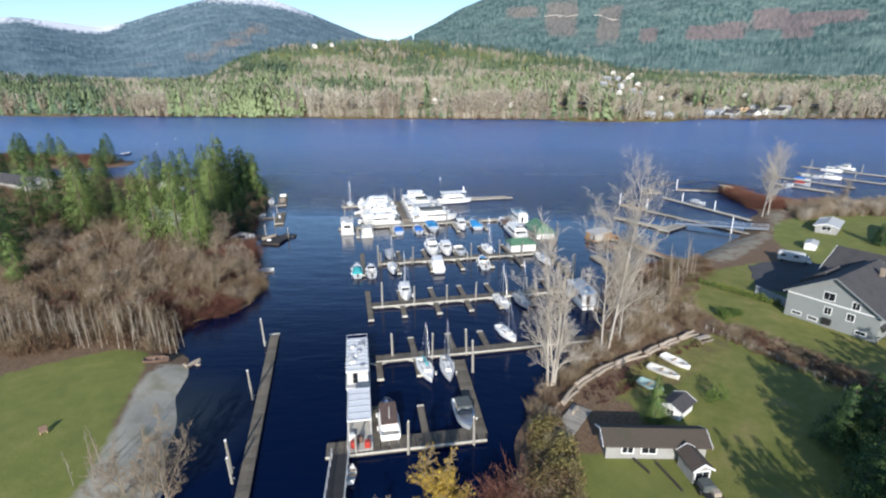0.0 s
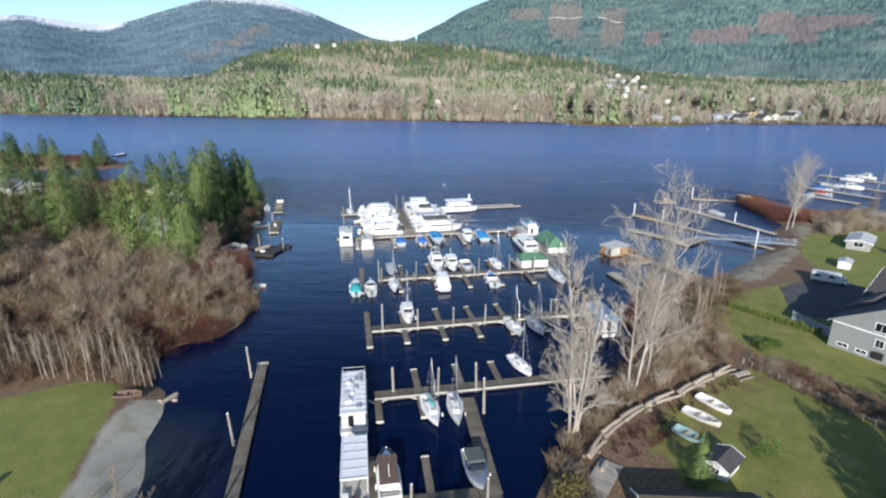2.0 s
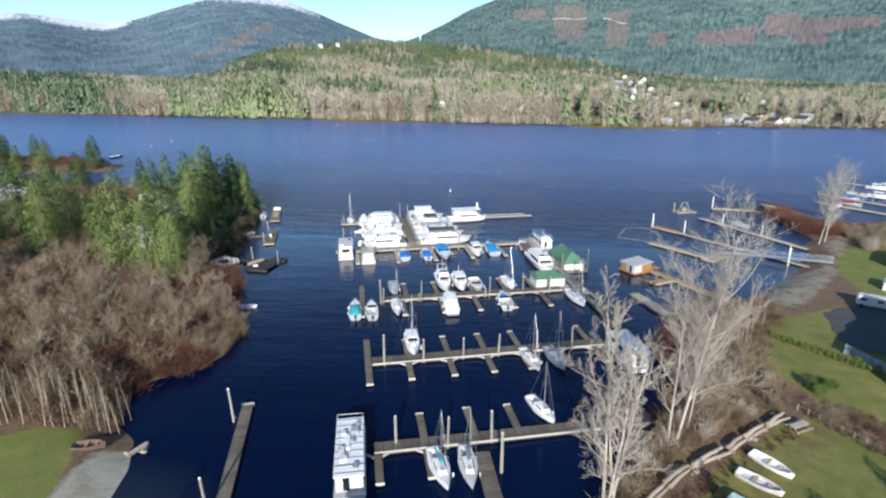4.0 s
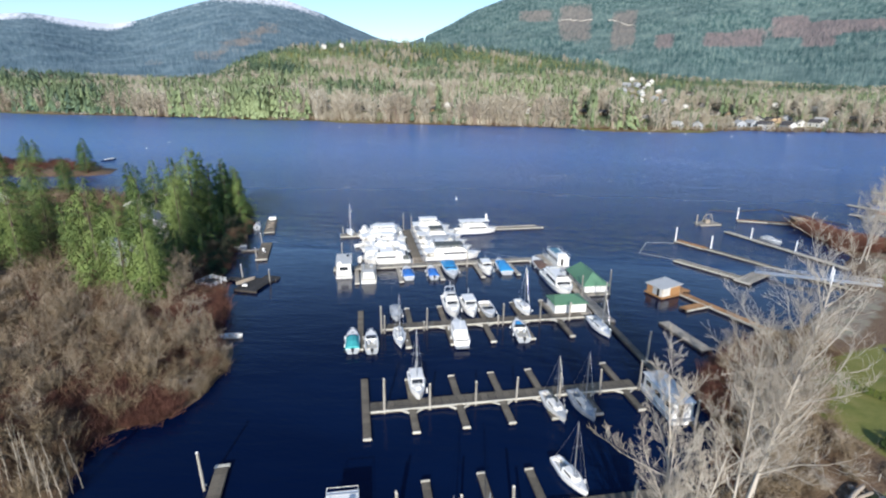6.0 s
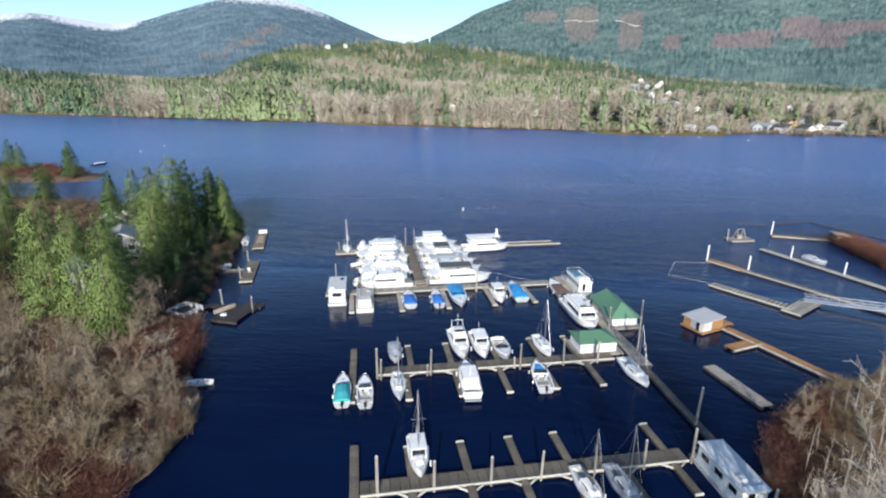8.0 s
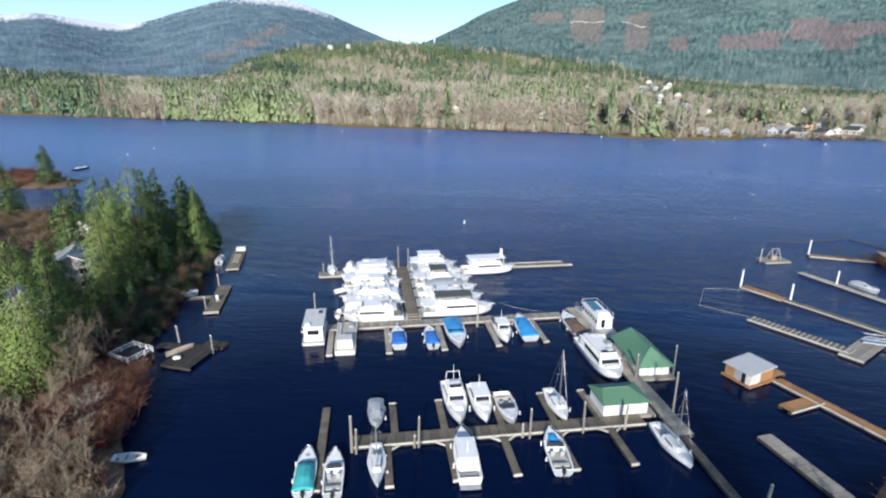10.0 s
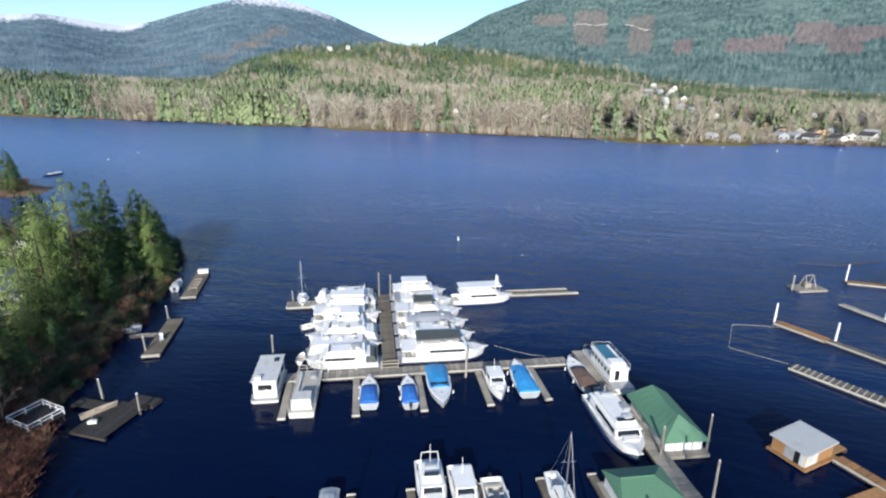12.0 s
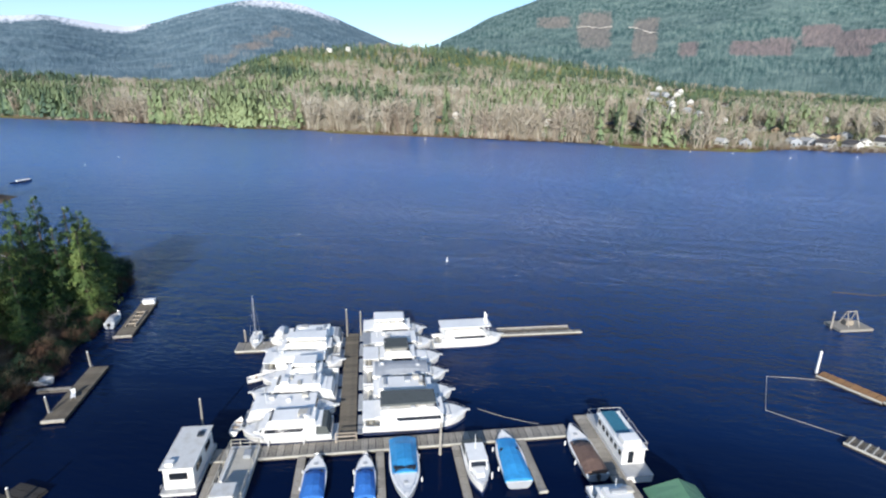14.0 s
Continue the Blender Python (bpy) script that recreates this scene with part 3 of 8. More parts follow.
cut = cut + spot(23.2, 4.41, 1.46, 0.97) + spot(25.7, 3.74, 1.31, 1.08) + spot(28.0, 4.27, 2.6, 0.58) + 0.45 * spot(7.8, 2.65, 3.74, 0.34) + 0.45 * spot(16, 2.5, 4, 0.3)
cut = cut + 0.55 * spot(-35.5, 1.21, 1.0, 0.35) + 0.6 * spot(-30.9, 1.9, 1.6, 0.52) + 0.62 * spot(-28.5, 2.78, 1.4, 0.7) + 0.62 * spot(-26.8, 3.7, 1.3, 0.8) + 0.6 * spot(-25.0, 4.65, 1.2, 0.7)
red = np.clip((az - 11) / 3, 0, 1)
cut = 0.72 * np.clip(cut, 0, 1)
snow = np.clip((prof - 0.72) / 0.2, 0, 1) * np.interp(az, (-62, -46, -44, -40, -38, -36, -30, -27, -22, -18, -12, -9), (0.5, 0.8, 0.6, 0.9, 1.0, 0.4, 0.45, 0.7, 0.75, 0.3, 0.1, 0.0))
for nm, lo, hi, lab in (("mountain_west", 0, 211, "forested mountain coloured hazy blue, with snow dusted along its crest"), ("mountain_east", 210, 500, "forested mountain slope with reddish clearcut patches")):
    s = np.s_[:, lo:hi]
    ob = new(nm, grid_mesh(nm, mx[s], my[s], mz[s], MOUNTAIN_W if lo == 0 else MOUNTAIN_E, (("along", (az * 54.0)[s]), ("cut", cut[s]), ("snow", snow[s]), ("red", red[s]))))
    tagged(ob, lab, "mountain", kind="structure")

# a pale logging road along the eastern slope
def slope_z(a, e):
    j = np.argmin(np.abs(az[0] - a))
    i = np.argmin(np.abs(up[:, j] - e) + (dd[:, j] > ridge[:, j]) * 90)
    return float(mx[i, j]), float(my[i, j]), float(mz[i, j])


ROAD = mat("pale_logging_road", (0.5, 0.46, 0.4), 0.9, 0, 0.3, 0.01, 0.1, 0.1)
for lo, hi, e0, e1 in ((3.4, 6.6, 5.45, 5.5), (8.2, 10.5, 5.43, 4.88)):
    g = Geo()
    rings = []
    for s in np.linspace(0, 1, 24):
        x, y, z = slope_z(lo + (hi - lo) * s, e0 + (e1 - e0) * s + 0.05 * math.sin(s * 7))
        rings.append([(x, y - 5, z + 1), (x, y + 1, z + 3), (x, y + 5, z - 5), (x, y - 5, z - 6)])
    g.loft(rings)
    tagged(new("logging_road", g.mesh("logging_road", ROAD)), "thin pale logging road across a mountain clearcut", "road", kind="structure")


# ---- the marina: docks ----
PANELS = {}


def panel_mesh(length, width, material, key):
    """A section of decking: a few boards on a frame, chamfered, with gaps between the boards."""
    k = (round(length, 2), round(width, 2), key)
    if k not in PANELS:
        g = Geo()
        n = max(3, round(length / 0.28))
        w = length / n
        for i in range(n):
            g.box(((i + 0.5) * w - length / 2, 0, 0.0), (w * 0.9, width, 0.06), ch=0.008)
        PANELS[k] = g.mesh("plank", material)
    return PANELS[k]


def run_of(dock, x0, x1, y0, y1, material=PLANK, rim="s", z=0.5, step=1.12, along="x"):
    """A run of decking from x0 to x1 and y0 to y1 in the dock's own frame, on float logs, with pale bumper timbers."""
    if along == "x":
        n = max(1, round((x1 - x0) / step))
        s, w = (x1 - x0) / n, y1 - y0
        for i in range(n):
            ob = part("plank", panel_mesh(s - 0.06, w, material, material.name), material, dock)
            ob.location = (x0 + (i + 0.5) * s, (y0 + y1) / 2, z + rnd.uniform(-0.012, 0.012))
    else:
        n = max(1, round((y1 - y0) / step))
        s, w = (y1 - y0) / n, x1 - x0
        for i in range(n):
            ob = part("plank", panel_mesh(s - 0.06, w, material, material.name), material, dock)
            ob.matrix_basis = pose((x0 + x1) / 2, y0 + (i + 0.5) * s, z + rnd.uniform(-0.012, 0.012), 0, 0, 90)
    if along == "x":
        for yy in (y0 + 0.25, y1 - 0.25):
            part("float_log", Geo().tube((x0, yy, 0.12), (x1, yy, 0.12), 0.28, 0.28, 8), LOG, dock)
    else:
        for xx in (x0 + 0.25, x1 - 0.25):
            part("float_log", Geo().tube((xx, y0, 0.12), (xx, y1, 0.12), 0.24, 0.24, 8), LOG, dock)
    for side in rim:
        g = Geo()
        c = {"s": ((x0 + x1) / 2, y0 - 0.09, z), "n": ((x0 + x1) / 2, y1 + 0.09, z), "w": (x0 - 0.09, (y0 + y1) / 2, z), "e": (x1 + 0.09, (y0 + y1) / 2, z)}[side]
        s = (x1 - x0, 0.18, 0.26) if side in "sn" else (0.18, y1 - y0, 0.26)
        g.box(c, s, ch=0.03)
        part("bumper", g, RIM, dock)


def finger(dock, x, y0, y1, w=0.95, material=PLANK, cap=True, gusset=0.0):
    """A finger pier off the spine, with a pale bumper on its outer end and splayed braces at its root."""
    lo, hi = min(y0, y1), max(y0, y1)
    run_of(dock, x - w / 2, x + w / 2, lo, hi, material, "", 0.46, 1.15, "y")
    if cap:
        part("end_bumper", Geo().box((x, y1 + (0.1 if y1 > y0 else -0.1), 0.45), (w + 0.1, 0.2, 0.32), ch=0.03), RIM, dock)
    if gusset:
        sgn = 1 if y1 > y0 else -1
        for e in (-1, 1):
            g = Geo()
            xa, xb = x + e * (w / 2 + 0.06), x + e * (w / 2 + gusset)
            g.loft([[(xa, y0 + sgn * gusset * 0.75, z), (xb, y0 + sgn * 0.06, z), (xb, y0 + sgn * 0.22, z), (xa, y0 + sgn * (gusset * 0.75 + 0.18), z)][::sgn] for z in (0.3, 0.56)])
            part("brace", g, RIM, dock)


def dock_thing(x, y, rz, label):
    return thing("dock", label, "dock", x, y, 0, rz, "marina docks")


def pile(x, y, top, r=0.17, lean=(0.0, 0.0), label="weathered wooden mooring pile with a pale top", cap=False, material=PILE):
    ob = thing("pile", label, "pile", x, y, 0, 0, "mooring piles")
    g = Geo()
    p = [Vector((lean[0] * s, lean[1] * s, z)) for s, z in ((-0.3, -2.0), (0.4, top * 0.45), (1, top))]
    g.tube(p[0], p[1], r * 1.08, r, 9)
    g.tube(p[1], p[2], r, r * 0.86, 9)
    part("shaft", g, material, ob)
    part("cap", Geo().tube(p[2], p[2] + Vector((0, 0, 0.16)), r * 0.98, r * 0.35, 9), TRIM if cap else RIM, ob)
    if rnd.random() < 0.5:
        part("pile_hoop", Geo().box((0.0, 0.24, 0.55), (0.5, 0.12, 0.1)), METAL, ob)
    return ob


OLD = "weathered grey-brown floating plank dock with pale timber edging"
# southern float with its ramp
d = dock_thing(-7.0, 67.9, 16.0, OLD)
run_of(d, -4.2, 15.6, 0, 2.6, rim="s")
finger(d, 8.2, 2.6, 8.4, 0.9)
run_of(d, 1.0, 2.6, 2.6, 9.5, rim="", along="y")
d2 = thing("gangway", "steel gangway with pale handrails down to the dock", "gangway", -9.2, 66.8, 0, 14)
g = Geo()
g.loft([[(-1.0, y, z), (1.0, y, z), (1.0, y, z - 0.12), (-1.0, y, z - 0.12)] for y, z in ((0.6, 0.62), (-14, 2.3))])
part("walkway", g, DARKPLANK, d2, "dark worn gangway boards")
for e in (-1.02, 1.02):
    g = Geo()
    g.path([(e, 0.5, 1.6), (e, -14, 3.3)], 0.06)
    g.path([(e, 0.5, 1.1), (e, -14, 2.8)], 0.03)
    for k in range(8):
        y = 0.4 - k * 2
        g.tube((e, y, 0.55 - y * 0.116), (e, y, 1.62 - y * 0.116), 0.04, 0.04, 5)
    part("handrail", g, OFFWHITE, d2)
# walkway from the southern float to the second dock
d = dock_thing(7.2, 73.0, 14, OLD)
run_of(d, -1.0, 0.9, 0.2, 18.8, rim="", along="y")
# second dock
d = dock_thing(-10.4, 89.2, 17.2, OLD)
run_of(d, 0, 37.5, 0, 1.9, rim="s")
for fx, s, n in ((0.4, 5.2, 0), (6.4, 5.2, 5.0), (13.0, 0, 5.3), (18.8, 0, 5.1)):
    if s:
        finger(d, fx, 0, -s, gusset=0.9)
    if n:
        finger(d, fx, 1.9, 1.9 + n)
# third dock
d = dock_thing(-16.4, 109.5, 17.6, OLD)
run_of(d, 0.3, 40.0, 0.0, 2.2, rim="s")
run_of(d, -0.85, 0.2, -5.6, 8.7, rim="", along="y")
part("end_bumper", Geo().box((-0.32, -5.75, 0.45), (1.1, 0.2, 0.32)), RIM, d)
for k, fx in enumerate((6.1, 12.8, 19.1, 25.2, 31.6, 37.9)):
    finger(d, fx, 0, -5.2, gusset=1.1)
    if k != 4:
        finger(d, fx + 0.2, 2.2, 7.4)
# fourth dock
d = dock_thing(-21.2, 134.2, 17.0, OLD)
run_of(d, 0.2, 39.6, 0.0, 2.2, rim="s")
for k, fx in enumerate((4.7, 12.5, 19.7, 26.9, 34.3)):
    finger(d, fx, 0, -7.2, gusset=1.2)
    finger(d, fx + (1.1, -0.1, 0.5, 0.6, -0.5)[k], 2.2, 8.7)
d = dock_thing(-22.6, 126.6, 16.4, OLD)
run_of(d, -0.5, 0.55, 0, 15.8, rim="s", along="y")
# trunk walkway between the third and the fourth dock, and on to the shore
d = dock_thing(25.2, 128.8, 15.6, "dark narrow trunk walkway of old planks on floats")
run_of(d, -0.6, 0.5, -6.5, 17.0, rim="", along="y")
d = dock_thing(22.4, 123.0, 30, "dark narrow walkway running in to the shore")
run_of(d, -0.6, 0.5, -13.5, 0, rim="", along="y")
# northern dock
NORTH = (-27.0, 167.4, 17.7)
d = dock_thing(*NORTH, "weathered grey floating dock with bleached boards")
run_of(d, -13.8, 36.2, 0, 2.3, PALEPLANK, rim="s", step=0.95)
for fx, ln in ((-8.3, 9.3), (1.7, 9.8), (11.2, 9.8), (20.8, 9.6), (29.5, 9.3)):
    finger(d, fx, 0, -ln, 1.0, PALEPLANK)
run_of(d, 5.9, 8.2, 2.5, 33.0, PLANK, rim="", along="y", step=1.0)
gate = thing("gate", "bleached timber gate frame at the head of the walkway", "gate", -20.9, 171.3, 0.53, 17.7)
for e in (-1.3, 1.3):
    part("gate_post", Geo().box((e, 0, 0.75), (0.14, 0.14, 1.5)), DRIFT, gate)
for zz in (0.3, 0.9, 1.4):
    part("rail", Geo().box((0, 0.0, zz), (2.46, 0.08, 0.12)), DRIFT, gate)
# trunk walkway past the boathouses
d = dock_thing(9.0, 183.2, 17.0, "bleached trunk walkway between moored boats and boathouses")
run_of(d, -0.8, 1.5, -41.0, 0, PALEPLANK, rim="", along="y", step=1.0)
# far ends of the marina
d = dock_thing(-47.4, 190.4, 18, "low pale float beside a sailboat")
run_of(d, 0, 9.0, 0, 3.2, PALEPLANK, rim="sw")
d = dock_thing(-3.6, 205.9, 17.2, "narrow float with pale edges reaching into the lake")
run_of(d, 0, 14.4, 0, 0.9, PALEPLANK, rim="s")
run_of(d, 0, 14.0, 2.0, 2.6, PALEPLANK, rim="n")
for k in range(4):
    part("crossbeam", Geo().box((0.6 + k * 4.4, 1.45, 0.42), (0.5, 1.1, 0.16), ch=0.02), PLANK, d)
run_of(d, 14.5, 15.8, 0, 0.9, PALEPLANK, rim="s")

for x, y, top in ((-8.2, 91.4, 4.6), (-8.5, 92.6, 3.6), (-1.7, 91.9, 4.4), (3.7, 93.7, 4.4), (5.1, 88.5, 5.6), (-1.4, 69.0, 4.6), (6.4, 71.6, 4.4), (-7.6, 68.0, 3.0),
                  (16.5, 96.8, 4.4), (-14.3, 111.2, 5.2), (-8.2, 113.0, 4.0), (-1.9, 115.0, 3.8), (3.8, 116.7, 4.2), (10.1, 118.6, 4.4), (16.1, 120.6, 4.4), (22.1, 122.6, 5.0),
                  (24.7, 129.2, 6.4), (27.6, 114.2, 4.2), (-20.8, 134.4, 5.4), (-20.2, 134.2, 3.6), (-12.8, 136.8, 4.6), (-13.3, 136.6, 1.8), (1.1, 140.9, 4.8), (0.2, 141.0, 2.0), (8.1, 143.3, 4.6),
                  (13.7, 145.1, 3.6), (23.6, 160.2, 5.4), (17.4, 157.6, 4.8), (-40.2, 171.5, 5.2), (-30.8, 201.0, 5.6), (-28.6, 202.0, 5.4), (-8.8, 173.2, 4.6), (21.2, 150.5, 6.0), (-48.2, 196.4, 2.2)):
    y -= 0.9 if 108 < y < 126 else 0.4 if 132 < y < 152 else 1.3 if y > 168 else 0.0
    pile(x, y, top * rnd.uniform(0.92, 1.05), rnd.uniform(0.14, 0.19), (rnd.uniform(-0.12, 0.12), rnd.uniform(-0.1, 0.1)))

# the long float off the western lawn
d = dock_thing(-18.0, 59.9, 18.8, "long narrow dark plank float lying alone off the lawn")
run_of(d, -0.85, 0.65, -14, 38.6, rim="", along="y")
part("float_end", Geo().box((-0.1, 38.9, 0.4), (1.7, 0.5, 0.3)), RIM, d)
for x, y, top in ((-30.9, 93.2, 5.0), (-25.7, 77.9, 4.6), (-21.3, 63.6, 4.4), (-20.4, 62.0, 3.4)):
    pile(x, y, top, 0.16, (-0.25, 0.1), "weathered mooring pile holding the long float", True)


# ---- boats ----
def hull(g, L, B, H, fine=2.2, stern=0.82, rake=0.35, floor=None, pit=(0.0, 0.0), n=16, lift=0.35, inner=0.86):
    """A hull from stern (x = -L/2) to bow, with a deck, and a sunk cockpit over part of its length."""
    rings = []
    for k in range(n + 1):
        s = k / n
        b = B / 2 * (stern + (1 - stern) * min(1, s / 0.4)) * (1 - max(0, (s - 0.42) / 0.58) ** fine)
        b = max(b, 0.02)
        h = H * (1 + lift * max(0, s - 0.35) ** 1.5)
        x = -L / 2 + s * L
        xl = x - rake * H * max(0, s - 0.5) * 2
        sunk = pit[0] < s < pit[1]
        top = floor if sunk else h + 0.05
        i = inner if sunk else 0.80
        bi = b * i
        rings.append([(xl, 0, -0.25), (xl, b * 0.55, -0.12), (xl + (x - xl) * 0.4, b * 0.86, H * 0.35), (x, b, h), (x, b * 0.95, h + 0.04), (x, bi, h + 0.04 if sunk else top),
                      (x, bi * 0.96, top), (x, 0, top + (0 if sunk else 0.04)), (x, -bi * 0.96, top), (x, -bi, h + 0.04 if sunk else top), (x, -b * 0.95, h + 0.04), (x, -b, h),
                      (xl + (x - xl) * 0.4, -b * 0.86, H * 0.35), (xl, -b * 0.55, -0.12)])
    return g.loft(rings)


def trunk(g, x0, x1, w0, w1, z0, z1, front=0.3, back=0.05, tuck=0.12):
    """A cabin block with sloped ends and tucked-in sides."""
    lo = [(x0, -w0 / 2, z0), (x1, -w1 / 2, z0), (x1, w1 / 2, z0), (x0, w0 / 2, z0)]
    hi = [(x0 + back, -w0 / 2 + tuck, z1), (x1 - front, -w1 / 2 + tuck, z1), (x1 - front, w1 / 2 - tuck, z1), (x0 + back, w0 / 2 - tuck, z1)]
    e = 0.06
    hh = [(p[0] + (e if i in (0, 3) else -e), p[1] + (e if p[1] < 0 else -e), z1 + e * 0.8) for i, p in enumerate(hi)]
    return g.loft([lo, hi, hh])


def band(g, x0, x1, w, z0, z1, tuck0, tuck1, off=0.015):
    """A strip of side windows, on both sides of a cabin."""
    for e in (-1, 1):
        a, b = e * (w / 2 - tuck0 + off), e * (w / 2 - tuck1 + off)
        ring = [(x0, a, z0), (x1, a, z0), (x1 - 0.08, b, z1), (x0 + 0.04, b, z1)]
        inn = [(p[0], p[1] - e * 0.03, p[2]) for p in ring]
        g.loft([ring, inn] if e < 0 else [inn, ring])
    return g


def rail(g, pts, z, h, r=0.025, step=1):
    top = [(x, y, z + h) for x, y in pts]
    g.path(top, r, 5)
    for x, y in pts[::step]:
        g.tube((x, y, z), (x, y, z + h), r * 0.9, r * 0.9, 5)
    return g


def railing(parent, pts, z, h, r, material):
    """A railing of separate posts and bars round pts."""
    for k, (x, y) in enumerate(pts):
        part("rail_post", Geo().tube((x, y, z), (x, y, z + h), r, r, 5), material, parent)
        if k:
            for u in (0.5, 1.0):
                part("rail_bar", Geo().tube((*pts[k - 1], z + h * u), (x, y, z + h * u), r * 0.9, r * 0.9, 5), material, parent)


def tent(g, x0, x1, w0, w1, z0, z1, n=7, peak=0.5):
    """A canvas cover drawn over a boat, sagging between its bows."""
    rings = []
    for k in range(n + 1):
        s = k / n
        x = x0 + (x1 - x0) * s
        w = w0 + (w1 - w0) * s
        h = z0 + (z1 - z0) * (math.sin(math.pi * (0.12 + 0.8 * s)) ** 0.7) * (0.93 + 0.07 * math.cos(2 * math.pi * 3 * s))
        rings.append([(x, -w / 2, z0 - 0.1), (x, -w / 2, z0 + 0.08), (x, -w * 0.28, z0 + (h - z0) * 0.8), (x, 0, h), (x, w * 0.28, z0 + (h - z0) * 0.8), (x, w / 2, z0 + 0.08), (x, w / 2, z0 - 0.1)])
    return g.loft(rings)


def outboard(parent, L, z=0.6, material=BLACK):
    g = Geo().box((-L / 2 - 0.28, 0, z + 0.35), (0.5, 0.38, 0.55), ch=0.1)
    g.box((-L / 2 - 0.3, 0, z - 0.35), (0.18, 0.12, 1.0), ch=0.03)
    part("outboard_motor", g, material, parent)


def fenders(parent, L, B, H):
    for s in (-0.2, 0.18):
        g = Geo().tube((L * s, B / 2 + 0.1, H * 0.9), (L * s, B / 2 + 0.12, H * 0.25), 0.1, 0.1, 7)
        part("fender", g, TRIM, parent)


def sailboat(x, y, rz, L, B, mast, cover, label, hullm=WHITE, deckm=WHITE, bare=False):
    b = thing("sailboat", label, "sailboat", x, y, 0, rz, "moored sailboats")
    part("hull", hull(Geo(), L, B, 0.85, 1.8, 0.62, 0.6, 0.55, (0.08, 0.34), inner=0.62), hullm, b)
    part("boot_stripe", hull(Geo(), L * 0.985, B * 0.93, 0.2, 1.8, 0.62, 0.4), RED if " red " in label else NAVY, b)
    part("cabin", trunk(Geo(), -L * 0.14, L * 0.24, B * 0.6, B * 0.42, 0.9, 1.38, 0.5, 0.05), deckm, b)
    part("cabin_window", band(Geo(), -L * 0.1, L * 0.12, B * 0.56, 1.06, 1.26, 0.05, 0.07), GLASS, b)
    part("hatch", Geo().box((L * 0.16, 0, 1.45), (0.55, 0.5, 0.07), ch=0.02), GREYDECK, b)
    part("companionway", Geo().box((-L * 0.13, 0, 1.2), (0.12, 0.6, 0.5)), GLASS, b)
    mx_ = L * 0.1
    part("mast", Geo().tube((mx_, 0, 1.35), (mx_ - 0.1, 0, mast), 0.075, 0.05, 7), METAL, b)
    g = Geo()
    for f in (0.62,):
        g.tube((mx_, -B * 0.3, mast * f), (mx_, B * 0.3, mast * f), 0.025, 0.025, 5)
    part("spreader", g, METAL, b)
    part("boom", Geo().tube((mx_, 0, 1.95), (mx_ - L * 0.4, 0, 1.9), 0.06, 0.05, 6), METAL, b)
    if cover is not None:
        g = Geo()
        rings = []
        for k in range(6):
            s = k / 5
            r = 0.2 - 0.08 * s
            xx = mx_ + 0.08 - L * 0.38 * s
            rings.append([(xx, math.cos(a) * r, 2.08 - 0.05 * s + math.sin(a) * r * 1.5) for a in np.linspace(0, 2 * math.pi, 8)[:-1]])
        part("sail_cover", g.loft(rings), cover, b)
    g = Geo()
    for p in ((L * 0.49, 0, 1.05), (-L * 0.49, 0, 0.9), (mx_, B * 0.45, 0.95), (mx_, -B * 0.45, 0.95)):
        g.tube(p, (mx_ - 0.1, 0, mast - 0.1), 0.012, 0.012, 3)
    part("rigging", g, METAL, b)
    g = rail(Geo(), [(L * 0.34, -B * 0.22), (L * 0.47, -0.1), (L * 0.47, 0.1), (L * 0.34, B * 0.22)], 1.0, 0.55)
    part("pulpit", g, METAL, b)
    part("tiller", Geo().tube((-L * 0.47, 0, 0.95), (-L * 0.3, 0, 1.1), 0.035, 0.03, 5), TAN, b)
    part("seat", Geo().box((-L * 0.28, B * 0.2, 0.72), (L * 0.22, B * 0.16, 0.25)).box((-L * 0.28, -B * 0.2, 0.72), (L * 0.22, B * 0.16, 0.25)), BEIGE, b)
    fenders(b, L, B * 0.96, 0.85)
    return b


